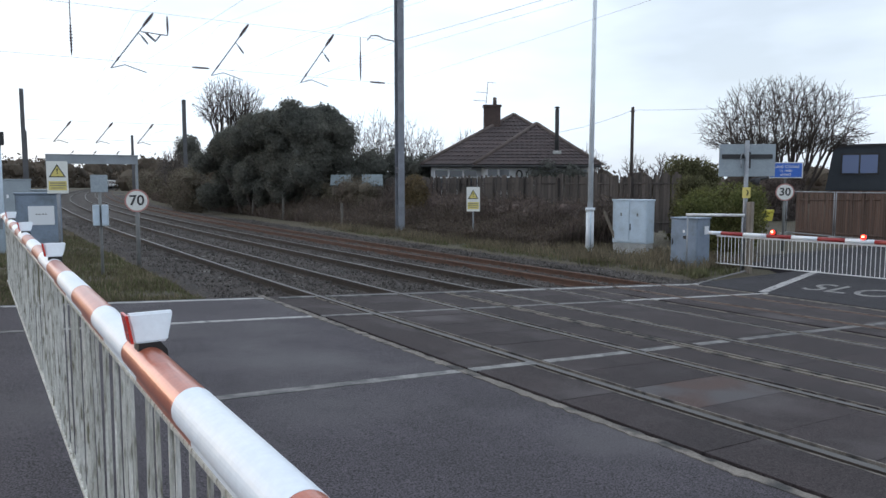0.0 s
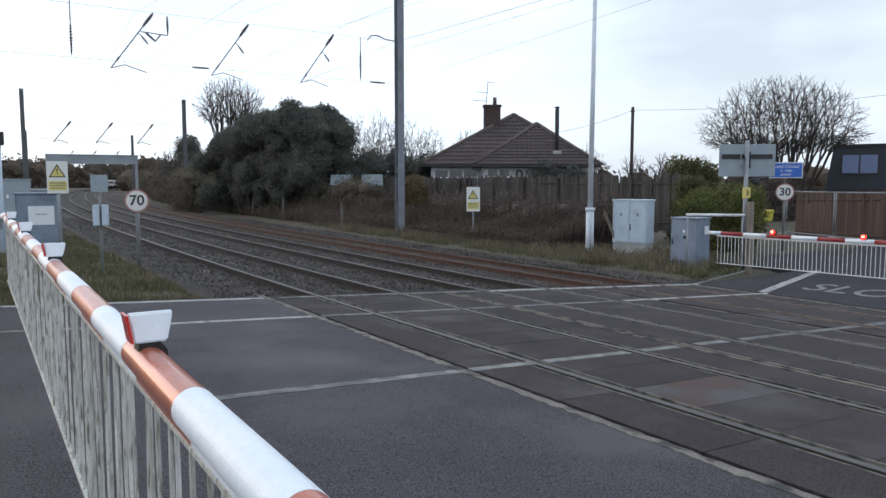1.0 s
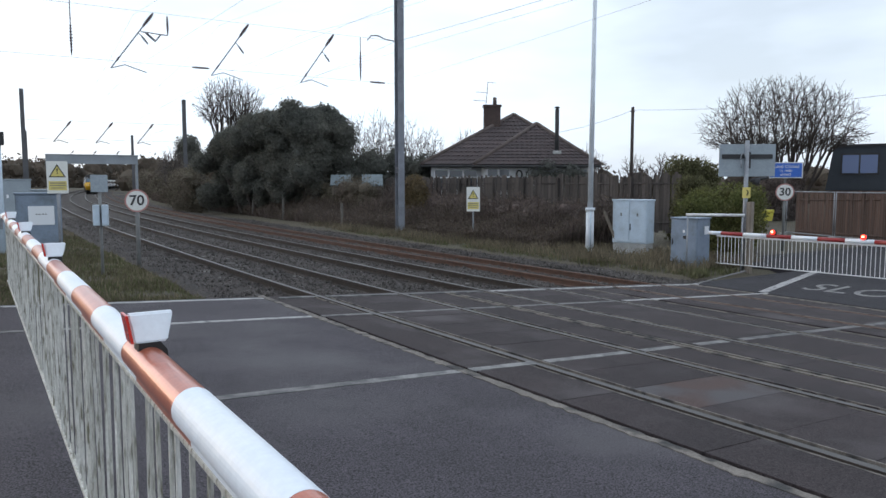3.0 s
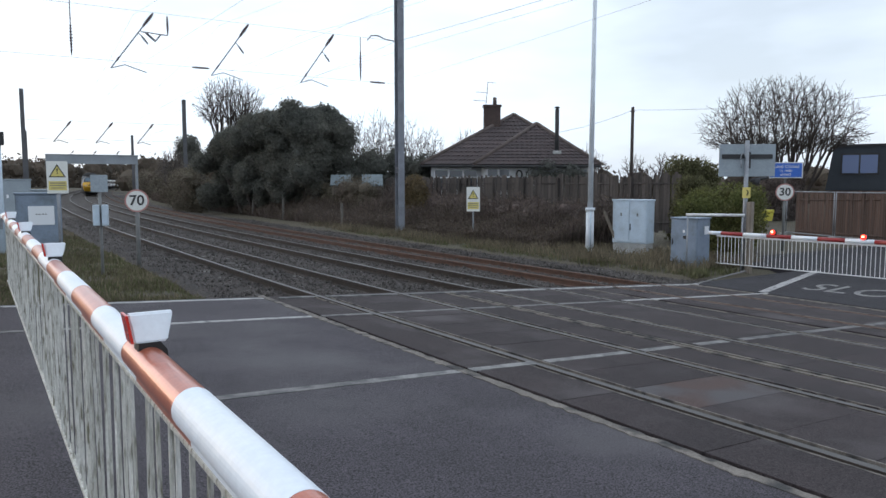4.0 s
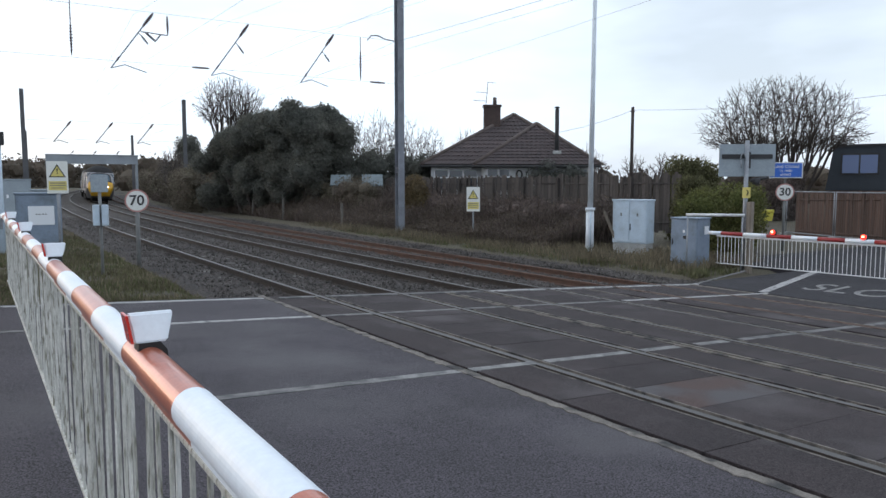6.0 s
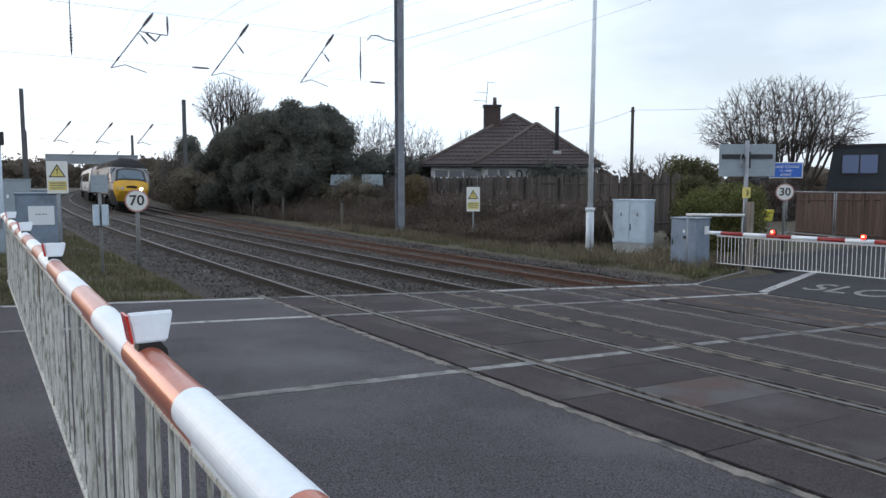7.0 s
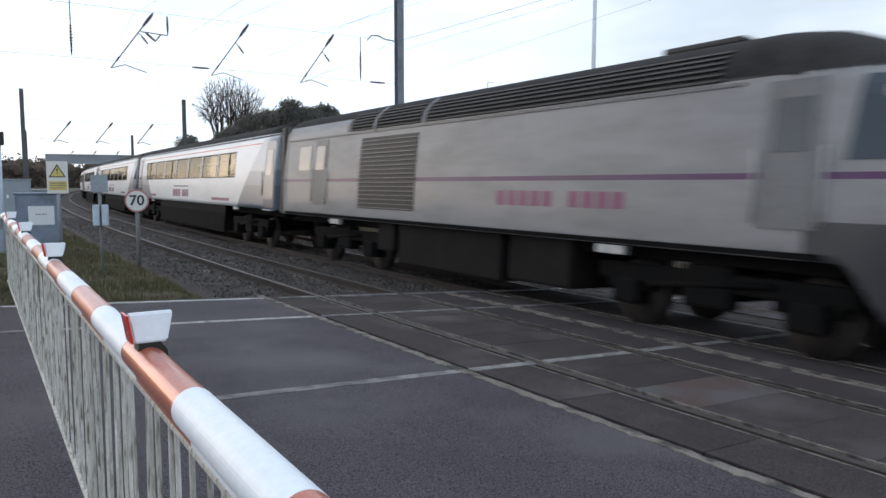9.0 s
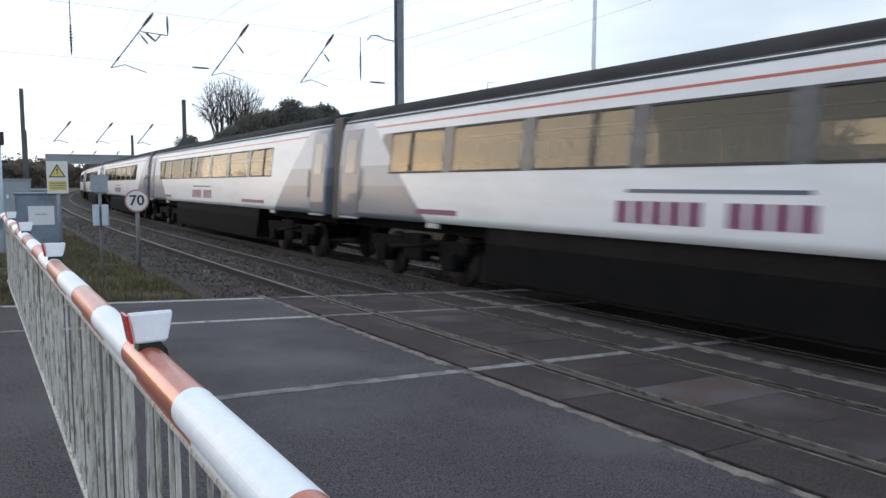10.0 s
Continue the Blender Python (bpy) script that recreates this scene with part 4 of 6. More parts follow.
# footbridge
M_BRIDGE = mat("bridge_grey", (0.30, 0.33, 0.36), 0.6, (0.24, 0.265, 0.29), 0.6, 0.5, 8, 0.05)
t = thing("footbridge", Matrix.Translation(lay(128, 4.5, 0)) @ pose(0, 0, 0, 0, 0, turn_of(128)), "grey steel footbridge on legs over the tracks", "footbridge")
bm = bmesh.new()
box(bm, -6.4, 6.7, -1.0, -0.9, 4.95, 6.25)
part("girder", bm, M_BRIDGE, t)
bm = bmesh.new()
box(bm, -6.4, 6.7, 0.9, 1.0, 4.95, 6.25)
part("girder", bm, M_BRIDGE, t)
bm = bmesh.new()
box(bm, -6.4, 6.7, -0.89, 0.89, 4.98, 5.1)
part("deck", bm, M_DARK, t)
for z in (4.9, 6.25):
    bm = bmesh.new()
    box(bm, -6.5, 6.8, -1.1, -0.86, z, z + 0.12)
    part("flange", bm, M_BRIDGE, t)
for i in range(11):
    bm = bmesh.new()
    x = -6.3 + i * 1.29
    box(bm, x - 0.03, x + 0.03, -1.06, -1.0, 5.03, 6.25)
    part("stiffener", bm, M_BRIDGE, t)
for x in (-6.2, 6.5):
    for y in (-0.9, 0.9):
        bm = bmesh.new()
        box(bm, x - 0.16, x + 0.16, y - 0.16, y + 0.16, -0.9, 4.9)
        part("leg", bm, M_BRIDGE, t)
# small signal on the far side
t = thing("ground_signal", Matrix.Translation(lay(66, 11.2, -0.6)), "dark colour-light signal on a post", "signal")
bm = bmesh.new()
rod(bm, (0, 0, -0.2), (0, 0, 2.9), 0.07, None, 10)
part("post", bm, M_DARK, t)
bm = bmesh.new()
box(bm, -0.22, 0.22, -0.15, 0.15, 2.6, 3.6, 0.04)
part("head", bm, M_DARK, t)
# telegraph pole
M_TARPOLE = mat("tarred_pole", (0.055, 0.042, 0.036), 0.9, (0.04, 0.031, 0.027), 3, 0.6, 30, 0.2)
t = thing("telegraph_pole", pose(40.06, 32.59, -0.4), "brown wooden telegraph pole behind the fence", "pole")
bm = bmesh.new()
rod(bm, (0, 0, -0.4), (0, 0, 7.4), 0.13, 0.1, 12)
part("pole", bm, M_TARPOLE, t)
bm = bmesh.new()
rod(bm, (-0.2, 0, 7.1), (0.2, 0, 7.1), 0.04, None, 8)
part("step", bm, M_DARK, t)
bm = bmesh.new()
wire(bm, (0, 0, 7.2), (18, -14, 9.0), 0.012, 0.5, 8)
part("wire", bm, M_WIRE, t)
bm = bmesh.new()
wire(bm, (0, 0, 7.2), (-8, 2, 5.2), 0.012, 0.3, 8)
part("wire", bm, M_WIRE, t)
# ---- fence, house and planting beyond the line ----
M_BRICK = mat("dark_brick", (0.075, 0.05, 0.043), 0.9, (0.055, 0.04, 0.035), 5, 0.7, 30, 0.3)
M_TILE = mat("brown_roof_tile", (0.078, 0.058, 0.056), 0.85, (0.052, 0.041, 0.042), 2, 0.7, 25, 0.25, rand=0.15)
M_RIDGE = mat("ridge_tile", (0.11, 0.085, 0.075), 0.85, (0.08, 0.062, 0.056), 3, 0.6, 25, 0.25)
M_RENDER = mat("white_render", (0.62, 0.63, 0.64), 0.9, (0.54, 0.55, 0.56), 1, 0.4, 30, 0.15)
M_UPVC = plain("white_window_frame", (0.7, 0.71, 0.73), 0.4)
M_GLASS = plain("dark_window_glass", (0.03, 0.04, 0.055), 0.06, spec=0.8)
M_CLAD = mat("slate_grey_cladding", (0.032, 0.039, 0.05), 0.7, (0.027, 0.033, 0.042), 2, 0.5, 30, 0.1)
M_BROWNFENCE = mat("brown_fence_boards", (0.13, 0.08, 0.06), 0.9, (0.09, 0.058, 0.046), 2, 0.7, 30, 0.3, rand=0.22, stretch=(4, 4, 0.5))
M_OLDFENCE = mat("old_fence_boards", (0.085, 0.072, 0.066), 0.95, (0.05, 0.044, 0.04), 2, 0.8, 30, 0.3, rand=0.3, stretch=(4, 4, 0.5))


def board_mesh(w, h, material):
    bm = bmesh.new()
    prism(bm, [(-w / 2, 0), (w / 2, 0), (w / 2, h - 0.03), (w / 2 - 0.03, h), (-w / 2 + 0.02, h - 0.01), (-w / 2, h - 0.04)], lambda u, v: Vector((u, -0.01, v)), lambda u, v: Vector((u, 0.01, v)))
    return mesh_of("board", bm, material)


def board_fence(points, height, board_w, material, label, jitter=0.06):
    t = thing("board_fence", pose(0, 0, 0), label, "fence")
    meshes = [board_mesh(board_w * f, height, material) for f in (0.97, 0.9, 1.0)]
    for (x0, y0, z0), (x1, y1, z1) in zip(points[:-1], points[1:]):
        d = math.hypot(x1 - x0, y1 - y0)
        ang = math.degrees(math.atan2(y1 - y0, x1 - x0))
        n = int(d / board_w)
        for i in range(n):
            f = (i + 0.5) / n
            ob = new("board", random.choice(meshes))
            ob.parent = t
            ob.matrix_world = pose(x0 + (x1 - x0) * f, y0 + (y1 - y0) * f, z0 + (z1 - z0) * f + random.uniform(-jitter, jitter), random.uniform(-1, 1), random.uniform(-1.2, 1.2), ang)
        for k in range(int(d / 2.4) + 1):
            f = min(1, k * 2.4 / d)
            bm = bmesh.new()
            box(bm, -0.05, 0.05, 0.02, 0.12, -0.3, height - 0.1)
            p = part("post", bm, material, t)
            p.matrix_world = pose(x0 + (x1 - x0) * f, y0 + (y1 - y0) * f, z0 + (z1 - z0) * f, 0, 0, ang)
        for z in (0.35, height - 0.35):
            bm = bmesh.new()
            rod(bm, (x0, y0, z0 + z), (x1, y1, z1 + z), 0.04, None, 4)
            part("rail", bm, material, t)
    return t


FQ = 17.2
board_fence([tuple(lay(s, FQ, -0.02)) for s in (17.2, 24, 32, 41)], 2.18, 0.17, M_OLDFENCE, "old dark weathered close-board fence half hidden by brambles", 0.09)

# bungalow
def hip(bm, x0, x1, y0, y1, z, apex_x, apex_y0, apex_y1, top, thick=0.14):
    """A hipped roof as a closed solid: eaves rectangle, ridge along y."""
    e = [Vector((x0, y0, z)), Vector((x1, y0, z)), Vector((x1, y1, z)), Vector((x0, y1, z))]
    r = [Vector((apex_x, apex_y0, top)), Vector((apex_x, apex_y1, top))]
    return e, r


def tile_slope(parent, a, b, c, d, rows, step):
    """Courses of roof tiles on the slope with eaves a-b and upper edge d-c (d above a, c above b): each course a stepped strip."""
    a, b, c, d = map(Vector, (a, b, c, d))
    n = (b - a).cross(d - a).normalized()
    if n.z < 0:
        n = -n
    for i in range(rows):
        f0, f1 = i / rows, min(1.0, (i + 1.12) / rows)
        p0, p1, p2, p3 = a.lerp(d, f0), b.lerp(c, f0), b.lerp(c, f1), a.lerp(d, f1)
        bm = bmesh.new()
        w = (p1 - p0).length
        k = max(2, int(w / step))
        lows, ups = [], []
        for j in range(k * 2 + 1):
            f = j / (k * 2)
            wav = 0.03 if j % 2 else 0.0
            lows.append(bm.verts.new(p0.lerp(p1, f) + n * (0.055 + wav)))
            ups.append(bm.verts.new(p3.lerp(p2, f) + n * (0.01 + wav)))
        base = [bm.verts.new(p0.lerp(p1, j / (k * 2))) for j in range(k * 2 + 1)]
        for j in range(k * 2):
            bm.faces.new((lows[j], lows[j + 1], ups[j + 1], ups[j]))
            bm.faces.new((base[j], base[j + 1], lows[j + 1], lows[j]))
        part("tile_course", bm, M_TILE, parent)


def hip_roof(house, x0, x1, y0, y1, z, ax, ay0, ay1, top):
    e, r = hip(None, x0, x1, y0, y1, z, ax, ay0, ay1, top)
    bm = bmesh.new()
    ev = [bm.verts.new(v) for v in e]
    rv = [bm.verts.new(v) for v in r]
    for f in ((ev[0], ev[1], rv[0]), (ev[1], ev[2], rv[1], rv[0]), (ev[2], ev[3], rv[1]), (ev[3], ev[0], rv[0], rv[1]), (ev[3], ev[2], ev[1], ev[0])):
        bm.faces.new(f)
    roof = part("roof", bm, M_TILE, house, "brown concrete tiled hipped roof")
    tile_slope(roof, e[0], e[1], r[0], r[0], 13, 0.3)
    tile_slope(roof, e[3], e[0], r[0], r[1], 13, 0.3)
    tile_slope(roof, e[1], e[2], r[1], r[0], 13, 0.3)
    for a, b in ((e[0], r[0]), (e[1], r[0]), (r[0], r[1])):
        bm = bmesh.new()
        rod(bm, a + Vector((0, 0, 0.04)), b + Vector((0, 0, 0.06)), 0.13, None, 8)
        part("ridge", bm, M_RIDGE, roof, "paler ridge and hip tiles")
    bm = bmesh.new()
    for a, b in ((e[0], e[1]), (e[3], e[0])):
        rod(bm, a + Vector((0, -0.02, -0.09)), b + Vector((0, -0.02, -0.09)), 0.08, None, 6)
    part("gutter", bm, M_DARK, roof, "dark gutter")


house = thing("bungalow", pose(30.6, 34.6, 0.0, 0, 0, -36.36), "white rendered bungalow with a dark brown hipped tile roof", "house")
bm = bmesh.new()
box(bm, -4.9, 5.2, 0.6, 9.6, -0.5, 2.95)
part("wall", bm, M_RENDER, house)
bm = bmesh.new()
box(bm, -1.7, 4.7, -2.2, 0.58, -0.5, 2.85)
part("wall", bm, M_RENDER, house)
hip_roof(house, -5.5, 5.75, 0.0, 10.2, 3.0, 0.75, 4.6, 6.0, 6.5)
hip_roof(house, -2.25, 5.2, -2.8, 4.0, 2.92, 1.78, 0.3, 2.0, 5.52)
for x0, x1, y, n in ((-4.7, -1.9, 0.58, 3), (-1.5, -0.1, -2.22, 2), (3.9, 4.6, -2.22, 1)):
    bm = bmesh.new()
    box(bm, x0, x1, y - 0.04, y + 0.02, 1.3, 2.75)
    w = part("window", bm, M_UPVC, house, "white framed window")
    for i in range(n):
        a, b = x0 + (x1 - x0) * i / n + 0.06, x0 + (x1 - x0) * (i + 1) / n - 0.06
        for z0, z1 in ((1.4, 2.15), (2.24, 2.66)):
            bm = bmesh.new()
            box(bm, a, b, y - 0.05, y - 0.041, z0, z1)
            part("pane", bm, M_GLASS, w, "dark glass pane")
bm = bmesh.new()
for i in range(14):
    a, b = 2 * math.pi * i / 14, 2 * math.pi * (i + 1) / 14
    rod(bm, (1.2 + 0.17 * math.cos(a) - 0.75, -2.26, 2.35 + 0.24 * math.sin(a)), (0.45 + 0.17 * math.cos(b), -2.26, 2.35 + 0.24 * math.sin(b)), 0.05, None, 5)
part("wreath", bm, M_DARK, house, "dark ring on the white wall")
bm = bmesh.new()
box(bm, -1.35, -0.25, 3.4, 4.3, 3.6, 6.95, 0.01)
ch = part("chimney", bm, M_BRICK, house, "dark brick chimney stack")
bm = bmesh.new()
box(bm, -1.42, -0.18, 3.33, 4.37, 6.95, 7.1, 0.02)
part("capping", bm, M_BRICK, ch)
bm = bmesh.new()
rod(bm, (-0.62, 3.8, 7.1), (-0.62, 3.8, 7.62), 0.15, 0.12, 12)
part("chimney_pot", bm, M_RIDGE, ch, "clay chimney pot")
bm = bmesh.new()
rod(bm, (-1.25, 3.5, 6.9), (-1.1, 3.5, 8.6), 0.02, None, 6)
for z, l in ((7.35, 0.9), (7.9, 0.7), (8.55, 0.6)):
    rod(bm, (-1.2 - l * (1 if z < 8.2 else -0.1), 3.5, z + 0.05), (-1.18 + (0.0 if z < 8.2 else 0.6), 3.5, z), 0.015, None, 5)
part("aerial", bm, M_WIRE, ch, "thin television aerial")
bm = bmesh.new()
rod(bm, (2.75, -1.85, 3.4), (2.75, -1.85, 6.25), 0.125, None, 16)
fl = part("flue", bm, M_DARK, house, "black metal flue pipe")
bm = bmesh.new()
rod(bm, (2.75, -1.85, 6.25), (2.75, -1.85, 6.33), 0.09, 0.09, 12)
rod(bm, (2.75, -1.85, 6.33), (2.75, -1.85, 6.42), 0.17, 0.12, 16)
part("cowl", bm, M_DARK, fl)
bm = bmesh.new()
box(bm, 2.5, 3.0, -2.1, -1.6, 3.5, 3.78, 0.03)
part("flashing", bm, M_CONC, fl, "pale lead flashing")

# sheds behind the brambles
for x, y, w in ((22.9, 42.3, 1.2), (23.6, 39.6, 1.1)):
    t = thing("garden_shed", pose(x, y, -0.2, 0, 0, -30), "small garden shed with a blue-grey felt roof", "shed")
    bm = bmesh.new()
    box(bm, -w / 2, w / 2, -0.8, 0.8, 0, 1.9)
    part("wall", bm, M_WOOD, t)
    bm = bmesh.new()
    prism(bm, [(-0.95, 1.85), (0.0, 2.5), (0.95, 1.85), (0.95, 1.92), (0, 2.58), (-0.95, 1.92)], lambda u, v: Vector((-w / 2 - 0.1, u, v)), lambda u, v: Vector((w / 2 + 0.1, u, v)))
    part("roof", bm, M_CAB_GREY, t, "blue-grey felt roof")

# dark dormer house with mansard
# blue base colour stands in for the sky mirrored in the panes
M_BLUEPANE = plain("sky_reflection_blue", (0.10, 0.14, 0.27), 0.12, spec=0.6)
t = thing("dormer_house", pose(56.6, 25.8, -0.3, 0, 0, -66), "slate-grey clad house wall with a wide window", "house")
bm = bmesh.new()
prism(bm, [(-1.5, 1.6), (-1.05, 4.85), (12, 4.85), (12, 1.6)], lambda u, v: Vector((u, 0, v)), lambda u, v: Vector((u, 9, v)))
up = part("upper_storey", bm, M_CLAD, t)
for i in range(12):
    bm = bmesh.new()
    box(bm, -1.46 + 0.036 * i, 12, -0.03, 0.0, 1.75 + i * 0.26, 1.97 + i * 0.26)
    part("cladding_board", bm, M_CLAD, up)
bm = bmesh.new()
box(bm, -1.15, 12.1, -0.15, 9.1, 4.85, 5.02)
part("roof_edge", bm, M_DARK, t, "dark flat roof edge")
bm = bmesh.new()
box(bm, -1.2, 12, 0.3, 9, -0.5, 1.6)
part("lower_wall", bm, M_BRICK, t)
bm = bmesh.new()
box(bm, -0.55, 1.95, -0.1, -0.02, 2.75, 4.35)
w = part("window", bm, M_DARK, t, "dark framed wide window")
for a, b in ((-0.43, 0.62), (0.74, 1.83)):
    bm = bmesh.new()
    box(bm, a, b, -0.13, -0.1, 2.88, 4.22)
    part("pane", bm, M_BLUEPANE, w, "pane painted with a blue sky reflection")

# brown fence with site-fence panels before it
board_fence([(32.95, 17.25, -0.7), (30.2, 12.2, -0.6), (27.5, 5.5, -0.55)], 2.12, 0.15, M_BROWNFENCE, "tall red-brown boarded fence along the road", 0.03)
for (x0, y0), (x1, y1) in (((32.0, 17.2), (30.9, 14.6)), ((30.85, 14.5), (29.75, 11.9)), ((29.7, 11.8), (28.7, 9.2)), ((28.65, 9.1), (27.6, 6.5))):
    t = thing("site_fence_panel", pose(0, 0, 0), "galvanised mesh site fence panel on rubber feet", "fence panel", "site fence panels")
    d = Vector((x1 - x0, y1 - y0, 0))
    for nm, pts in (("frame", [((0, 0), (0, 1.95)), ((1, 0), (1, 1.95)), ((0, 1.95), (1, 1.95)), ((0, 0.12), (1, 0.12))]), ):
        bm = bmesh.new()
        for (f, z), (g, z2) in pts:
            rod(bm, Vector((x0, y0, -0.5 + z)) + d * f, Vector((x0, y0, -0.5 + z2)) + d * g, 0.024, None, 8)
        part(nm, bm, M_GALV, t)
    bm = bmesh.new()
    for i in range(1, 24):
        rod(bm, Vector((x0, y0, -0.38)) + d * (i / 24), Vector((x0, y0, 1.44)) + d * (i / 24), 0.0025, None, 3, caps=False)
    tagged(part("mesh", bm, M_POST, t), kind="stuff")
    bm = bmesh.new()
    box(bm, x0 - 0.3, x0 + 0.3, y0 - 0.12, y0 + 0.12, -0.5, -0.38, 0.02)
    part("foot", bm, M_CONC, t, "grey block foot")


# ---- planting ----
M_TWIG = mat("bare_twigs", (0.055, 0.043, 0.037), 0.95, (0.04, 0.032, 0.028), 2, 0.6, 20, 0.0)
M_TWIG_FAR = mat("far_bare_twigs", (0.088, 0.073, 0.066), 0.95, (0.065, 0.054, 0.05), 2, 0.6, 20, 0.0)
M_BRAMBLE = mat("bramble_stems", (0.155, 0.118, 0.105), 0.95, (0.115, 0.092, 0.084), 0.7, 0.8, 9, 0.0, island=0.45, leaf=0.3)
M_BRAMBLE_LEAF = mat("bramble_leaves", (0.105, 0.088, 0.066), 0.9, (0.12, 0.09, 0.068), 0.9, 0.8, 9, 0.0, island=0.4, leaf=0.35)
M_YEW = mat("dark_evergreen", (0.14, 0.146, 0.132), 1.0, (0.165, 0.162, 0.138), 0.5, 0.6, 6, 0.0, island=0.25, spec=0.05, leaf=0.5)
M_SCRUB = mat("olive_winter_scrub", (0.14, 0.128, 0.094), 0.95, (0.15, 0.122, 0.10), 0.4, 0.8, 6, 0.0, island=0.35, spec=0.05, leaf=0.35)
M_HEDGE = mat("green_hedge", (0.125, 0.14, 0.045), 0.95, (0.16, 0.15, 0.055), 0.9, 0.8, 8, 0.0, island=0.45, leaf=0.4)
M_OLIVE = mat("olive_bush", (0.135, 0.132, 0.062), 0.95, (0.105, 0.10, 0.052), 0.9, 0.8, 8, 0.0, island=0.45, leaf=0.4)
M_RUSSET = mat("russet_leaves", (0.15, 0.115, 0.06), 0.95, (0.12, 0.085, 0.05), 0.9, 0.8, 8, 0.0, island=0.45, leaf=0.4)
M_DRY = mat("dry_grass", (0.20, 0.165, 0.11), 0.95, (0.125, 0.105, 0.07), 0.8, 0.8, 6, 0.0, island=0.4, leaf=0.2)
M_GREEN = mat("verge_grass", (0.095, 0.108, 0.045), 0.95, (0.13, 0.118, 0.062), 0.8, 0.8, 6, 0.0, island=0.4, leaf=0.2)


def raw(name, verts, faces, material, label="", category="", parent=None, kind=""):
    me = bpy.data.meshes.new(name)
    me.from_pydata(verts, [], faces)
    me.materials.append(material)
    ob = new(name, me)
    ob.parent = parent
    if label or kind:
        tagged(ob, label, category, kind=kind)
    return ob


def grown_crown(rng, feet, tips, tip_r, grow_r, pull=0.42, bend=0.05):
    """Limbs that fork again and again until one twig reaches each tip; feet are where the stems rise."""
    trunk_v, trunk_f, verts, faces = [], [], [], []

    def limb(a, b, ra, rb, vs, fs):
        d = b - a
        t = d / (np.linalg.norm(d) + 1e-9)
        u = np.cross(t, (0.3, 0.5, 0.81))
        u /= np.linalg.norm(u) + 1e-9
        w = np.cross(t, u)
        k, o = (6 if ra > 0.06 else 3), len(vs)
        for c, r in ((a, ra), (b, rb)):
            for i in range(k):
                g = 2 * math.pi * i / k
                vs.append(tuple(c + (u * math.cos(g) + w * math.sin(g)) * r))
        for i in range(k):
            fs.append((o + i, o + (i + 1) % k, o + k + (i + 1) % k, o + k + i))

    def fork(p, pts, level):
        n = len(pts)
        r = tip_r + grow_r * n ** 0.5
        if n == 1:
            m = (p + pts[0]) / 2 + rng.normal(0, bend * np.linalg.norm(pts[0] - p), 3)
            limb(p, m, r, r * 0.85, verts, faces)
            limb(m, pts[0], r * 0.85, tip_r * 0.6, verts, faces)
            return
        d = pts - pts.mean(0)
        ax = np.linalg.svd(d, full_matrices=False)[2][0] + rng.normal(0, 0.25, 3)
        o = np.argsort(d @ ax)
        cut = max(1, min(n - 1, int(n * rng.uniform(0.32, 0.68))))
        for g in (pts[o[:cut]], pts[o[cut:]]):
            e = p + (g.mean(0) - p) * (pull * rng.uniform(0.8, 1.2) if len(g) > 1 else 0.55)
            e = e + rng.normal(0, bend * np.linalg.norm(e - p), 3)
            rg_ = tip_r + grow_r * len(g) ** 0.5
            m = (p + e) / 2 + rng.normal(0, bend * np.linalg.norm(e - p), 3)
            vs, fs = (trunk_v, trunk_f) if level < 2 else (verts, faces)
            limb(p, m, rg_ * 1.12, rg_ * 1.05, vs, fs)
            limb(m, e, rg_ * 1.05, rg_, vs, fs)
            fork(e, g, level + 1)

    feet = [np.array(f, float) for f in feet]
    own = np.argsort(tips[:, 0])
    for f, g in zip(feet, np.array_split(own, len(feet))):
        fork(f, tips[g], 0)
    return (trunk_v, trunk_f), (verts, faces)


def dome_tips(rng, n, half_w, half_d, z_mid, up, down, shell=0.5):
    """Tips spread through a rounded crown, thicker towards its outside."""
    d = rng.normal(0, 1, (n, 3))
    d /= np.linalg.norm(d, axis=1)[:, None]
    r = (shell + (1 - shell) * rng.random(n)) * (1 + 0.05 * rng.normal(0, 1, n))
    out = d * r[:, None] * np.array((half_w, half_d, up))
    out[:, 2] = np.where(out[:, 2] < 0, out[:, 2] * down / up, out[:, 2]) + z_mid
    return out


def winter_tree(m, label, seed, feet, tips_of, tip_r, grow_r, material, group="", name="bare_tree", category="tree", **kw):
    rg = np.random.default_rng(seed)
    t = thing(name, m, label, category, group)
    (tv, tf), (v, f) = grown_crown(rg, feet, tips_of(rg), tip_r, grow_r, **kw)
    raw("trunk", tv, tf, material, parent=t)
    raw("crown", v, f, material, parent=t, label="leafless twiggy crown")
    return t


# broad round-headed tree of several stems, local x across the road
winter_tree(pose(48.5, 26.3, -0.4, 0, 0, -36.36), "large leafless tree with many stems and a broad twiggy crown", 17,
            [(x, y, -0.3) for x, y in ((-0.7, 0.2), (-0.3, -0.3), (0.1, 0.3), (0.5, -0.2), (0.9, 0.2))],
            lambda r: dome_tips(r, 6500, 5.7, 4.8, 5.5, 4.2, 1.5, 0.4) + np.array((-0.35, 0, 0)), 0.008, 0.0042, M_TWIG, pull=0.36, bend=0.035)
winter_tree(pose(28.75, 78.1, -0.2, 0, 0, -36.36), "tall leafless tree behind the evergreens", 5, [(-0.3, 0, 0), (0.2, 0.1, 0), (0.7, 0, 0)],
            lambda r: dome_tips(r, 2400, 4.1, 3.4, 10.2, 3.7, 2.4, 0.35), 0.011, 0.006, M_TWIG, pull=0.36, bend=0.035)
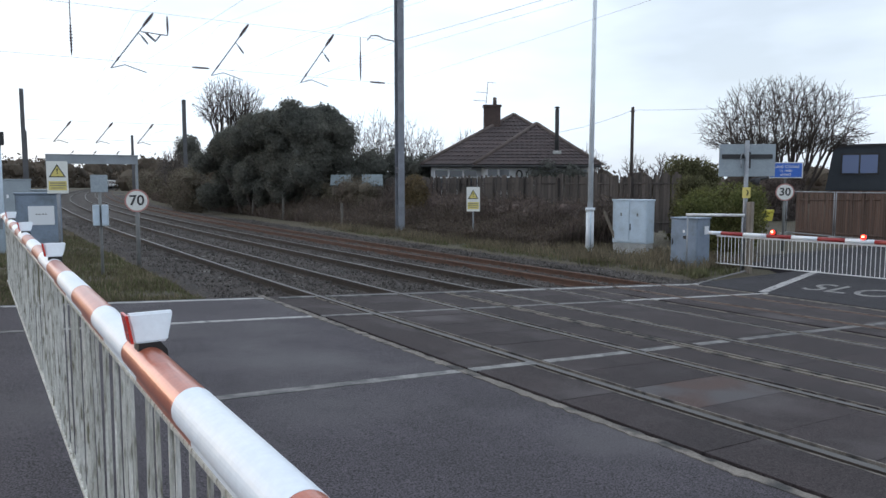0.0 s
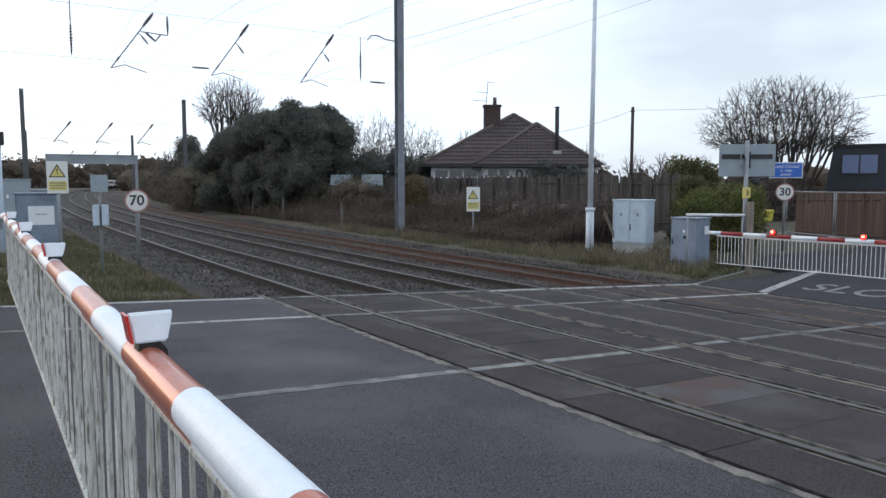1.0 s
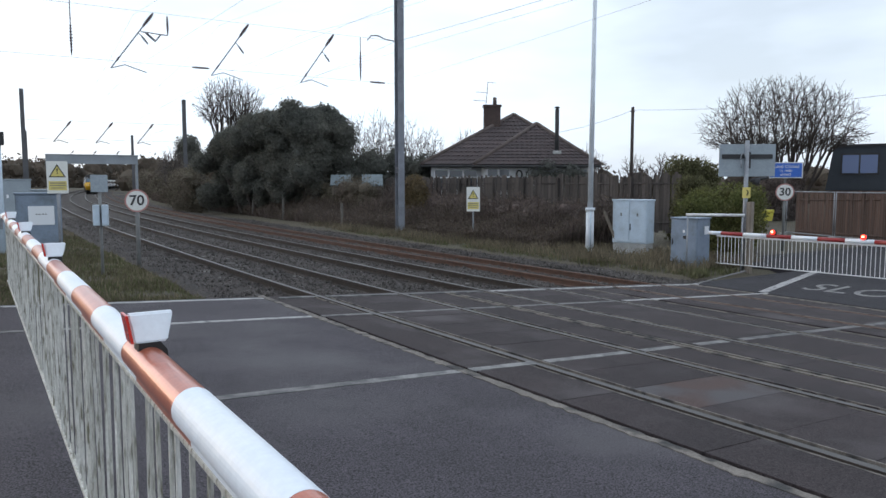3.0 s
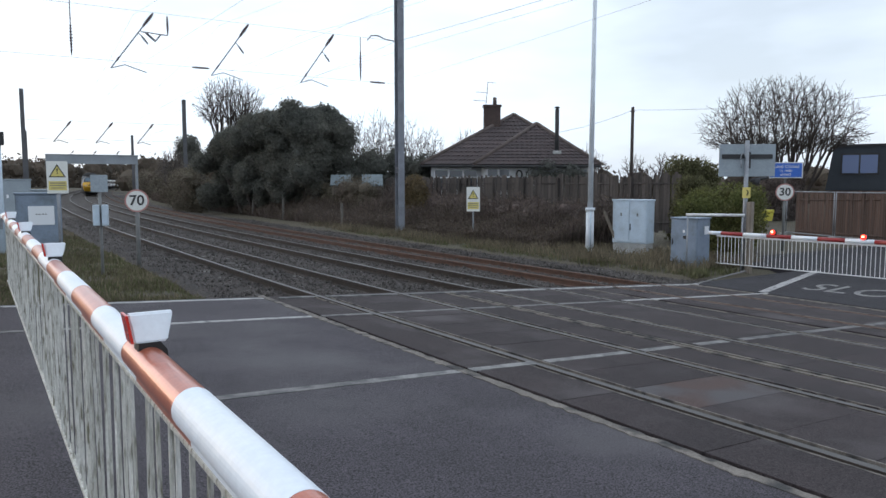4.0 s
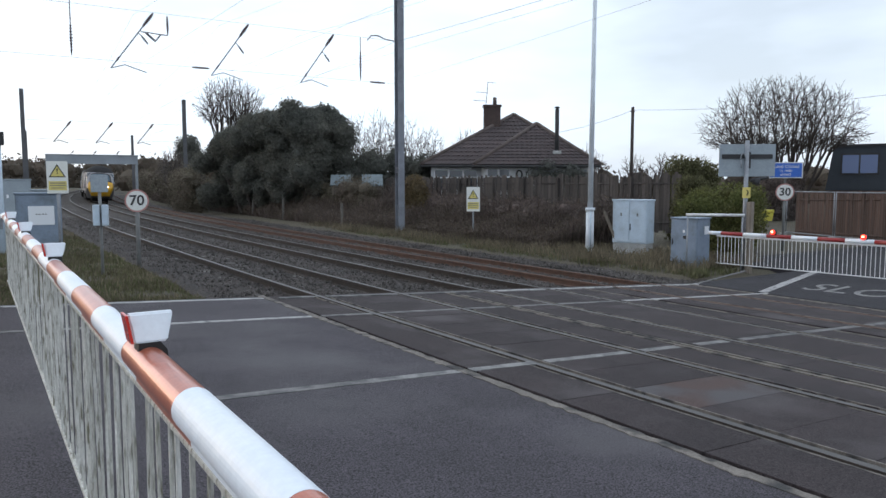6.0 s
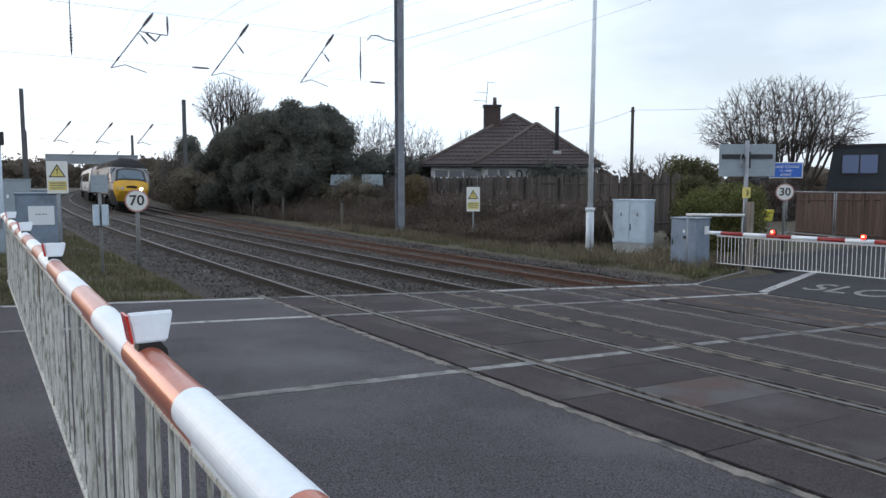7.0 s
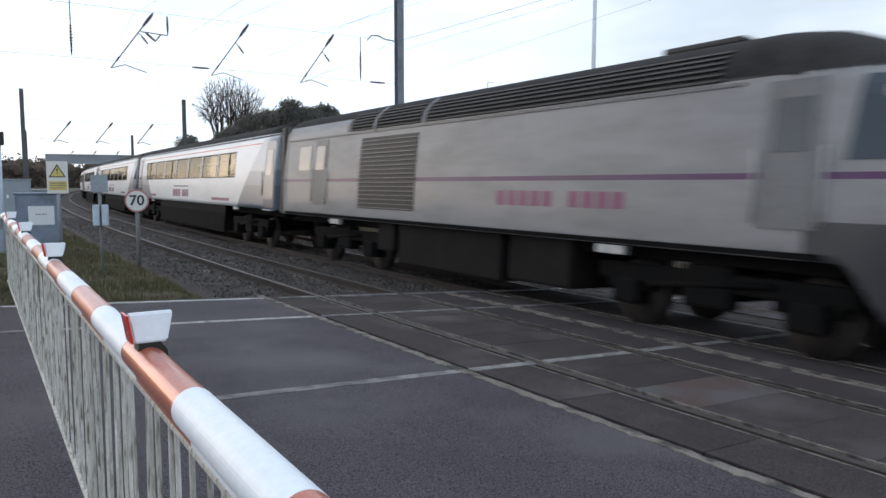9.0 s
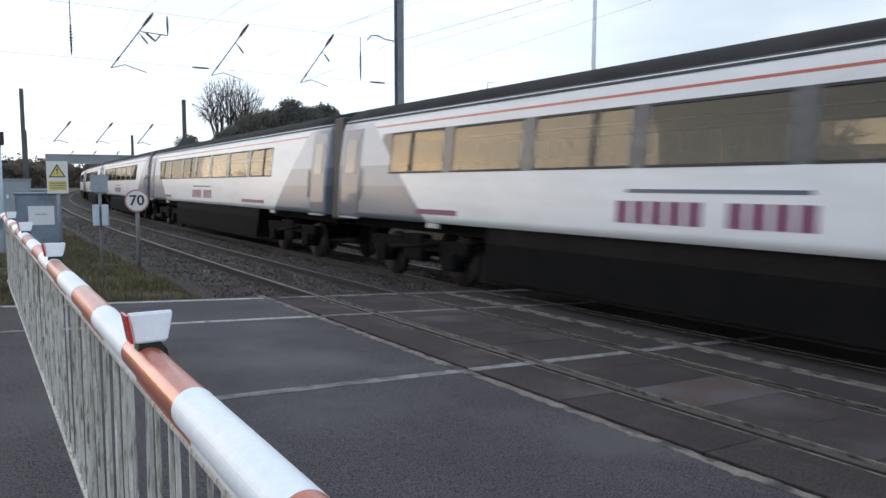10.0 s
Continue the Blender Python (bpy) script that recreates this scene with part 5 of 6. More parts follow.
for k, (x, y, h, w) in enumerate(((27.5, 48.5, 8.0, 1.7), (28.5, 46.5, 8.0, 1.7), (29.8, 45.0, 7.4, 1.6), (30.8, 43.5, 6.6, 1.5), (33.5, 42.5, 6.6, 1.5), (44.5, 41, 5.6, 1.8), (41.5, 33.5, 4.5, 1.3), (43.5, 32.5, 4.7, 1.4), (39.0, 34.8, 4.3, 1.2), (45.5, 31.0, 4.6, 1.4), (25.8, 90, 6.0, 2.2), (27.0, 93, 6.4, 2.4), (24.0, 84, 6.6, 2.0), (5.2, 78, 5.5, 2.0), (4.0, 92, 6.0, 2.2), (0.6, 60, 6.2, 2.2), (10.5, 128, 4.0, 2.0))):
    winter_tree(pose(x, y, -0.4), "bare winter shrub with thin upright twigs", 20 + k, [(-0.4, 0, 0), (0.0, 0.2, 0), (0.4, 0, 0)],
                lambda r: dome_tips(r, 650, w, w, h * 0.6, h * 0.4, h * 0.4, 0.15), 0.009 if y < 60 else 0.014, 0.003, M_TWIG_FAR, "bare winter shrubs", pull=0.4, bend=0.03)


def leaf_cloud(rng, blobs, n, size, flat=0.6, depth=0.42):
    """Small leaves scattered through the shells of many overlapping lumps: uneven outline with gaps."""
    w = np.array([b[3] * b[4] * b[5] for b in blobs]) ** 0.67
    pick = rng.choice(len(blobs), n, p=w / w.sum())
    B = np.array(blobs)[pick]
    d = rng.normal(0, 1, (n, 3))
    d /= np.linalg.norm(d, axis=1)[:, None]
    rad = 1.08 - depth * rng.random(n) ** 1.1 + rng.normal(0, 0.07, n)
    c = B[:, :3] + d * B[:, 3:6] * rad[:, None]
    a = rng.normal(0, 1, (n, 3)); a /= np.linalg.norm(a, axis=1)[:, None]
    b = np.cross(a, rng.normal(0, 1, (n, 3))); b /= np.linalg.norm(b, axis=1)[:, None]
    sz = size * rng.uniform(0.6, 1.5, n)[:, None]
    V = np.stack([c - a * sz, c + b * sz * flat, c + a * sz, c - b * sz * flat], 1).reshape(-1, 3)
    F = np.arange(n * 4).reshape(-1, 4)
    return V.tolist(), F.tolist()


def core(rng, blobs, shrink=0.8):
    """Dark inner mass, so that no sky shows through a dense crown."""
    bm = bmesh.new()
    for x, y, z, a, b, c in blobs:
        r = bmesh.ops.create_icosphere(bm, subdivisions=2, radius=1)
        for v in r["verts"]:
            k = shrink * (1 + 0.25 * noise.noise(v.co * 2.2 + Vector((x, y, z))))
            v.co = Vector((x + v.co.x * a * k, y + v.co.y * b * k, z + v.co.z * c * k))
    return bm


def dense_bush(name, label, category, base, blobs, n, size, material, seed, trunk=True, group="", fill=0.8):
    rg = np.random.default_rng(seed)
    t = thing(name, pose(*base), label, category, group)
    v, f = leaf_cloud(rg, blobs, n, size, 0.6, min(0.42, 1.12 - fill))
    cr = raw("crown", v, f, material, parent=t, label="dense leafy crown")
    tagged(part("inner_growth", core(rg, blobs, fill), material, cr), kind="stuff")
    if trunk:
        for k in range(3):
            bm = bmesh.new()
            b = blobs[k % len(blobs)]
            rod(bm, (b[0] * 0.6, b[1] * 0.6, -0.3), (b[0], b[1], b[2]), 0.16, 0.07, 8)
            part("trunk", bm, M_TWIG, t)
    return t


def lumps(rng, x0, x1, y0, y1, z0, z1, n, r0, r1, top=None):
    out = []
    for i in range(n):
        x, y = rng.uniform(x0, x1), rng.uniform(y0, y1)
        r = rng.uniform(r0, r1)
        hi = (top(x) if top else z1) - r * 0.8
        out.append((x, y, rng.uniform(z0, max(z0 + 0.1, hi)) if i % 2 else hi, r, r, r * rng.uniform(0.8, 1.1)))
    return out


# row of dark evergreens: local x across the view, y away
rg = np.random.default_rng(2)


def evergreen_top(x):
    return np.interp(x, [-7.6, -6.6, -4, -1, 1, 3.4, 4.4], [3.7, 5.2, 6.1, 6.5, 6.9, 6.8, 6.1]) + 0.28 * math.sin(x * 3.1) + 0.3 * math.sin(x * 7.3 + 1)


for i, (xa, xb, n) in enumerate(((-7.4, -4.2, 60), (-4.6, -1.2, 75), (-1.6, 1.6, 75), (1.2, 4.2, 75))):
    b = lumps(rg, xa, xb, -1.4, 1.8, 0.8, 6, n, 0.5, 1.1, evergreen_top)
    dense_bush("evergreen_tree", "large dense dark evergreen tree beside the line", "tree", (21.9, 50.2, -0.2), [(q[0] * 0.17 + q[1], -q[0] * 1.32 + q[1] * 0.1 - 0.6, *q[2:]) for q in b], 72000, 0.075, M_YEW, 30 + i, True, "row of evergreens", 0.83)
# lower growth and hedges
def ground_hedge(label, pts, height, width, n, size, material, seed, name="hedge", base_z=-0.4, fill=0.5):
    rg = np.random.default_rng(seed)
    fill = 0.74 if name == "woodland" else fill
    blobs = []
    x0, y0 = pts[0]
    for (xa, ya), (xb, yb) in zip(pts[:-1], pts[1:]):
        d = math.hypot(xb - xa, yb - ya)
        for i in range(max(2, int(d / (width * 0.45)))):
            f = (i + rg.random() * 0.6) / max(2, int(d / (width * 0.45)))
            r = width * rg.uniform(0.45, 0.7)
            for z in np.arange(r * 0.5, height - r * 0.4, r * 0.9):
                blobs.append((xa + (xb - xa) * f - x0 + rg.normal(0, 0.12 * width), ya + (yb - ya) * f - y0 + rg.normal(0, 0.12 * width), z + rg.normal(0, 0.1), r, r, r * rg.uniform(0.8, 1.15)))
    return dense_bush(name, label, name, (x0, y0, base_z), blobs, n, size, material, seed, False, "", fill)


ground_hedge("clipped green hedge behind the far barrier", [(21.4, 14.9), (22.9, 13.4)], 1.75, 0.9, 20000, 0.04, M_HEDGE, 50)
ground_hedge("green hedge running back from the road", [(22.6, 13.6), (24.5, 15.2)], 2.0, 1.0, 14000, 0.04, M_HEDGE, 51)
ground_hedge("tall olive green ivy-clad bush by the fence end", [(25.6, 18.5), (27.2, 17.6)], 3.2, 1.0, 24000, 0.05, M_OLIVE, 52, "bush")
ground_hedge("yellowing evergreen shrub at the fence", [(22.6, 15.9), (23.2, 15.4)], 2.25, 0.75, 12000, 0.04, M_OLIVE, 53, "bush")
ground_hedge("dark hedge behind the bungalow garden", [(24.2, 44.0), (29.5, 41.0)], 4.3, 1.6, 26000, 0.07, M_YEW, 54, "hedge", -0.4, 0.7)
ground_hedge("dark shrubs before the bungalow wall", [(29.9, 31.5), (32.4, 29.65)], 2.75, 0.8, 12000, 0.05, M_YEW, 55, "hedge", 0.1)
ground_hedge("dark green shrubs along the far curve", [(19.3, 61.5), (21.8, 73), (24.5, 84)], 3.3, 2.0, 26000, 0.08, M_SCRUB, 56)
ground_hedge("dark winter scrub along the far curve", [(25.5, 88), (31, 108), (38, 130)], 4.4, 2.6, 22000, 0.11, M_SCRUB, 57)
ground_hedge("dark conifer beyond the curve", [(36.0, 118), (37.5, 120)], 9.2, 3.0, 12000, 0.13, M_YEW, 58, "hedge", -0.4, 0.7)
ground_hedge("dark winter scrub beside the far bend", [tuple(lay(v, 14.5))[:2] for v in (114, 140, 175, 215, 260, 310)], 4.4, 3.0, 20000, 0.16, M_SCRUB, 64)
ground_hedge("dark bramble undergrowth below the bare tree", [(44.2, 26.0), (47.2, 24.3)], 2.9, 1.1, 14000, 0.05, M_BRAMBLE, 66, "bush", -0.5)
ground_hedge("brown scrub on the near side of the line", [(2.5, 55), (3.5, 82), (8.5, 122)], 2.4, 1.8, 9000, 0.12, M_BRAMBLE_LEAF, 59)
ground_hedge("distant dark woodland edge", [(-40, 230), (30, 330), (100, 420)], 11, 9.0, 7000, 0.7, M_BRAMBLE_LEAF, 60, "woodland")
ground_hedge("distant dark hedge line", [(60, 260), (130, 330), (260, 300)], 9, 8.0, 7000, 0.7, M_BRAMBLE_LEAF, 61, "woodland")
ground_hedge("distant hedges behind the houses", [(60, 90), (80, 60), (95, 30)], 3.6, 3.0, 5000, 0.3, M_BRAMBLE_LEAF, 62, "woodland")


def blades(rng, n, place, h0, h1, width, lean, name, label, material, category="grass"):
    """Tapered bent blades: two quads and a tip each."""
    verts, faces = [], []
    for i in range(n):
        x, y, z, k = place()
        h = rng.uniform(h0, h1) * k
        a = rng.uniform(0, 2 * math.pi)
        w = width * rng.uniform(0.6, 1.3)
        dx, dy = math.cos(a) * w, math.sin(a) * w
        b = rng.uniform(0, 2 * math.pi)
        l = lean * h * rng.uniform(0.2, 1.0)
        lx, ly = math.cos(b) * l, math.sin(b) * l
        o = len(verts)
        verts += [(x - dx, y - dy, z - 0.03), (x + dx, y + dy, z - 0.03), (x + dx * 0.7 + lx * 0.35, y + dy * 0.7 + ly * 0.35, z + h * 0.6), (x - dx * 0.7 + lx * 0.35, y - dy * 0.7 + ly * 0.35, z + h * 0.6), (x + lx, y + ly, z + h)]
        faces += [(o, o + 1, o + 2, o + 3), (o + 3, o + 2, o + 4)]
    return raw(name, verts, faces, material, label, category, None, "stuff")


rg = np.random.default_rng(8)


def in_band(s0, s1, q0, q1, power=1.0, patch=0.0):
    def place():
        while True:
            s, q = s0 + (s1 - s0) * rg.random() ** power, rg.uniform(q0, q1)
            p = noise.noise((s * 0.8, q * 0.8, 7))
            if patch and p < rg.uniform(-0.5, patch):
                continue
            pt = lay(s, q)
            return pt.x, pt.y, ground_z(q, s), 0.8 + 0.5 * p
    return place


blades(rg, 52000, in_band(10.65, 27, -5.6, -1.3, 1.5, 0.25), 0.02, 0.11, 0.008, 0.6, "verge_grass", "short green winter grass beside the track", M_GREEN)
blades(rg, 12000, in_band(10.8, 30, -5.6, -1.2, 1.3, 0.35), 0.05, 0.2, 0.006, 0.8, "dead_grass", "straw-coloured dead grass tufts", M_DRY)
blades(rg, 18000, in_band(12.4, 40, 11.1, 15.2, 1.3, 0.1), 0.12, 0.5, 0.010, 0.8, "tall_dry_grass", "tall straw-coloured dry grass on the far verge", M_DRY)
blades(rg, 7000, in_band(11.6, 34, 10.9, 12.8, 1.3, 0.1), 0.06, 0.22, 0.009, 0.7, "far_verge_grass", "green and yellow grass on the far verge", M_GREEN)


# brambles: arching stems and small dead leaves, thick before the fence
def bramble_bank(n, s0, s1, q0, q1, h0, h1, seed, stem_m, leaf_m, leaves):
    rg = np.random.default_rng(seed)
    verts, faces, lv, lf = [], [], [], []
    for i in range(n):
        s, q = rg.uniform(s0, s1), rg.uniform(q0, q1)
        f = (q - q0) / (q1 - q0)
        lump = 0.75 + 0.5 * noise.noise((s * 0.45, q * 0.5, 3))
        h = (h0 + (h1 - h0) * f) * lump * rg.uniform(0.55, 1.1)
        p = lay(s, q)
        z = ground_z(q, s)
        a = rg.uniform(0, 2 * math.pi)
        l = h * rg.uniform(0.1, 0.7)
        w = rg.uniform(0.006, 0.014)
        last = None
        for k in range(5):
            g = k / 4
            c = (p.x + math.cos(a) * l * g * g, p.y + math.sin(a) * l * g * g, z + h * (g * 1.25 - 0.3 * g * g))
            o = len(verts)
            verts += [(c[0] - w * math.sin(a), c[1] + w * math.cos(a), c[2]), (c[0] + w * math.sin(a), c[1] - w * math.cos(a), c[2])]
            if last is not None:
                faces.append((last, last + 1, o + 1, o))
            last = o
            if k and rg.random() < leaves:
                for _ in range(2):
                    e = np.array(c) + rg.normal(0, 0.09, 3)
                    u, v = rg.normal(0, 1, 3), rg.normal(0, 1, 3)
                    u *= 0.035 / np.linalg.norm(u)
                    v *= 0.025 / np.linalg.norm(v)
                    o2 = len(lv)
                    lv += [tuple(e - u), tuple(e + v), tuple(e + u), tuple(e - v)]
                    lf.append((o2, o2 + 1, o2 + 2, o2 + 3))
    raw("bramble_stems", verts, faces, stem_m, "tangle of brown leafless bramble stems before the fence", "brambles", None, "stuff")
    raw("bramble_leaves", lv, lf, leaf_m, "small dead brown leaves among the brambles", "brambles", None, "stuff")


bramble_bank(24000, 19.5, 36, 12.6, 17.1, 0.6, 2.5, 70, M_BRAMBLE, M_BRAMBLE_LEAF, 0.8)
bramble_bank(20000, 34, 62, 12.2, 16.8, 0.8, 2.9, 71, M_BRAMBLE, M_BRAMBLE_LEAF, 0.9)
bramble_bank(12000, 60, 112, 11.8, 16.8, 1.2, 3.2, 72, M_BRAMBLE, M_BRAMBLE_LEAF, 1.0)
ground_hedge("low dark bramble mass before the fence", [tuple(lay(s, 15.6))[:2] for s in (20.5, 25, 31, 38)], 1.5, 1.0, 44000, 0.03, M_BRAMBLE, 73, "bramble_thicket", -0.45)
ground_hedge("dark bramble mass along the cutting", [tuple(lay(s, 15.0))[:2] for s in (38, 46, 55, 70, 90, 112)], 2.4, 1.3, 95000, 0.05, M_SCRUB, 74, "bramble_thicket", -0.45)
ground_hedge("russet climbing shrub on the fence", [tuple(lay(s, 15.2))[:2] for s in (33.0, 34.6)], 2.5, 1.0, 12000, 0.045, M_RUSSET, 75, "bush", -0.45)
# old concrete posts of a wire fence at the foot of the brambles
for v, h in ((36.5, 1.35), (46.5, 1.5), (53.5, 1.2), (61, 1.15), (69, 1.1)):
    t = thing("fence_post", Matrix.Translation(lay(v, 12.3, -0.62)) @ pose(0, 0, 0, random.uniform(-2, 2), random.uniform(-2, 2), turn_of(v)), "slim weathered concrete post of a wire fence", "fence post", "wire fence posts")
    bm = bmesh.new()
    box(bm, -0.06, 0.06, -0.06, 0.06, -0.2, h, 0.012)
    part("post", bm, M_SLEEPER, t)
# ---- the train ----
def livery(name, base, zones, rough=0.35, grime=(0.10, 0.09, 0.08), grime_amount=0.5, coat=0.2, metal=0.0, spec=0.5):
    """Paint laid out on the body by its own axes. zones: (colour, [(axis weights x, y, z, limit), ...]): where all sums exceed their limits."""
    m = bpy.data.materials.new(name)
    m.use_nodes = True
    n, l = m.node_tree.nodes, m.node_tree.links
    b = n["Principled BSDF"]
    b.inputs["Roughness"].default_value, b.inputs["Coat Weight"].default_value, b.inputs["Metallic"].default_value = rough, coat, metal
    b.inputs["Coat Roughness"].default_value = 0.12
    b.inputs["Specular IOR Level"].default_value = spec
    tc = n.new("ShaderNodeTexCoord")
    rgb = n.new("ShaderNodeRGB")
    rgb.outputs[0].default_value = (*base, 1)
    col = rgb.outputs[0]
    for colour, tests in zones:
        fac = None
        for ax, ay, az, lim in tests:
            d = n.new("ShaderNodeVectorMath")
            d.operation = "DOT_PRODUCT"
            d.inputs[1].default_value = (ax, ay, az)
            l.new(tc.outputs["Object"], d.inputs[0])
            g = n.new("ShaderNodeMath")
            g.operation = "GREATER_THAN"
            g.inputs[1].default_value = lim
            l.new(d.outputs["Value"], g.inputs[0])
            if fac is None:
                fac = g.outputs[0]
            else:
                p = n.new("ShaderNodeMath")
                p.operation = "MULTIPLY"
                l.new(fac, p.inputs[0])
                l.new(g.outputs[0], p.inputs[1])
                fac = p.outputs[0]
        x = n.new("ShaderNodeMix")
        x.data_type = "RGBA"
        l.new(fac, x.inputs[0])
        l.new(col, x.inputs[6])
        x.inputs[7].default_value = (*colour, 1)
        col = x.outputs[2]
    mp = n.new("ShaderNodeMapping")
    mp.inputs["Scale"].default_value = (1.2, 0.5, 2.2)
    l.new(tc.outputs["Object"], mp.inputs["Vector"])
    t = n.new("ShaderNodeTexNoise")
    t.inputs["Scale"].default_value, t.inputs["Detail"].default_value = 1.6, 7
    l.new(mp.outputs[0], t.inputs["Vector"])
    r = n.new("ShaderNodeMapRange")
    r.inputs["From Min"].default_value, r.inputs["From Max"].default_value = 0.42, 0.85
    r.inputs["To Max"].default_value = grime_amount
    l.new(t.outputs["Fac"], r.inputs["Value"])
    x = n.new("ShaderNodeMix")
    x.data_type = "RGBA"
    l.new(r.outputs[0], x.inputs[0])
    l.new(col, x.inputs[6])
    x.inputs[7].default_value = (*grime, 1)
    l.new(x.outputs[2], b.inputs["Base Color"])
    bp = n.new("ShaderNodeBump")
    bp.inputs["Strength"].default_value, bp.inputs["Distance"].default_value = 0.12, 0.03
    l.new(t.outputs["Fac"], bp.inputs["Height"])
    l.new(bp.outputs["Normal"], b.inputs["Normal"])
    return m


SILVER, PURPLE, YELLOW, BLACK, DGREY = (0.235, 0.232, 0.24), (0.085, 0.03, 0.095), (0.60, 0.33, 0.015), (0.02, 0.02, 0.022), (0.05, 0.05, 0.055)
L_PC, L_CO = 17.55, 22.7
# local axes: -y towards the nose, -x towards the near side
PC_PAINT = livery("power_car_paint", SILVER, [
    (DGREY, [(0, 0, -1, -1.55), (0, -1, 0, 6.35)]),
    (PURPLE, [(0, 0, 1, 2.0), (0, 0, -1, -2.075), (0, 1, 0, -8.1)]),
    (BLACK, [(0, 0, 1, 3.17), (0, 1, 0, -7.5), (0, -1, 0, -5.0)]),
    (YELLOW, [(0, -1, 0, 8.275), (0, 0, -1, -1.5)]),
    (YELLOW, [(0, -1, 0.32, 8.755), (0, 0, -1, -2.5), (0, 0, 1, 1.49)]),
], 0.5, (0.075, 0.074, 0.075), 0.5, 0.18, 0.0, 0.3)
COACH_PAINT = livery("coach_paint", (0.68, 0.69, 0.71), [
    ((0.42, 0.08, 0.05), [(0, 0, 1, 3.16), (0, 0, -1, -3.2)]),
    (BLACK, [(0, 0, 1, 3.42)]),
    ((0.05, 0.05, 0.055), [(0, 0, 1, 2.16), (0, 0, -1, -3.02), (0, 1, 0, -7.0), (0, -1, 0, -9.2)]),
    # slanted ends: three greys stepped by height, darker towards the bottom
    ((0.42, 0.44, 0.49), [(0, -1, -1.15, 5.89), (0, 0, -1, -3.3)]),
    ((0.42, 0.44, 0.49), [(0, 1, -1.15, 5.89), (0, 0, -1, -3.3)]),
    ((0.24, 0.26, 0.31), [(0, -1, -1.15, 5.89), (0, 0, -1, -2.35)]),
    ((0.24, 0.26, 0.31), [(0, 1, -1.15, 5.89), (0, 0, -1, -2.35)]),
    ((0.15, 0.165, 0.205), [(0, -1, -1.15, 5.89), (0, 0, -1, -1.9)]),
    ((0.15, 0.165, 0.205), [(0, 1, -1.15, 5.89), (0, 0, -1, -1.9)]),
], 0.35, (0.25, 0.24, 0.22), 0.25, 0.15)
M_NAVY = mat("navy_door_paint", (0.035, 0.055, 0.11), 0.35, (0.03, 0.05, 0.10), 2, 0.4, 20, 0.03, coat=0.3)
M_UNDER = mat("sooty_underframe", (0.008, 0.0075, 0.0075), 0.95, (0.005, 0.005, 0.005), 2, 0.7, 20, 0.3, spec=0.12)
M_SIDESKIRT = mat("brown_grime_skirt", (0.016, 0.014, 0.013), 0.9, (0.010, 0.009, 0.009), 1.5, 0.7, 20, 0.15, spec=0.15)
M_TRAINGLASS = plain("train_window_glass", (0.02, 0.022, 0.026), 0.04, spec=0.9)
M_SCREEN = plain("windscreen_glass", (0.07, 0.11, 0.15), 0.06, spec=0.8)
M_CABGLASS = plain("cab_side_glass", (0.04, 0.055, 0.07), 0.1, spec=0.3)
M_MAGENTA = mat("plum_lettering", (0.16, 0.045, 0.11), 0.4, (0.17, 0.04, 0.11), 3, 0.3, 20, 0.0)
M_HEADLIGHT = plain("lit_headlight", (1.0, 0.95, 0.82), 0.2, glow=11.0)
M_DULLLAMP = plain("unlit_lamp", (0.25, 0.25, 0.24), 0.15)
M_WHEEL = mat("wheel_steel", (0.07, 0.06, 0.055), 0.6, (0.04, 0.035, 0.032), 4, 0.6, 30, 0.1, metal=0.5)
M_ROOF = mat("sooty_roof", (0.035, 0.034, 0.034), 0.9, (0.022, 0.021, 0.021), 1.5, 0.6, 15, 0.1, spec=0.15)
M_STEP = mat("worn_step", (0.45, 0.44, 0.42), 0.6, (0.3, 0.3, 0.29), 5, 0.5, 40, 0.1)


def smooth_interp(x, xs, ys):
    """Monotone smooth curve through the stations of the nose."""
    i = min(max(int(np.searchsorted(xs, x)) - 1, 0), len(xs) - 2)
    h = xs[i + 1] - xs[i]
    t = min(max((x - xs[i]) / h, 0), 1)

    def slope(j):
        if j in (0, len(xs) - 1):
            return 0.0 if j else (ys[1] - ys[0]) / (xs[1] - xs[0])
        a, b = (ys[j] - ys[j - 1]) / (xs[j] - xs[j - 1]), (ys[j + 1] - ys[j]) / (xs[j + 1] - xs[j])
        return 0.0 if a * b <= 0 else 2 * a * b / (a + b)
    m0, m1 = slope(i) * h, slope(i + 1) * h
    return (2 * t**3 - 3 * t**2 + 1) * ys[i] + (t**3 - 2 * t**2 + t) * m0 + (-2 * t**3 + 3 * t**2) * ys[i + 1] + (t**3 - t**2) * m1


NY = [0.0, 0.08, 0.25, 0.55, 0.95, 1.45, 2.0, 2.7, 3.4]
N_TOP = [1.53, 1.63, 1.83, 2.15, 2.58, 3.12, 3.53, 3.81, 3.88]
N_LOW = [1.47, 1.32, 1.05, 0.70, 0.48, 0.46, 0.46, 0.46, 0.46]
N_WID = [0.70, 0.88, 1.05, 1.19, 1.28, 1.34, 1.36, 1.37, 1.37]


def pc_section(y):
    top, low, wid = (smooth_interp(min(y, 3.4), NY, v) for v in (N_TOP, N_LOW, N_WID))
    if y > 1.45:
        f = min(1, (y - 1.45) / 0.6)
        low = 0.46 + (1.12 - 0.46) * (3 * f * f - 2 * f**3)
    return top, low, wid


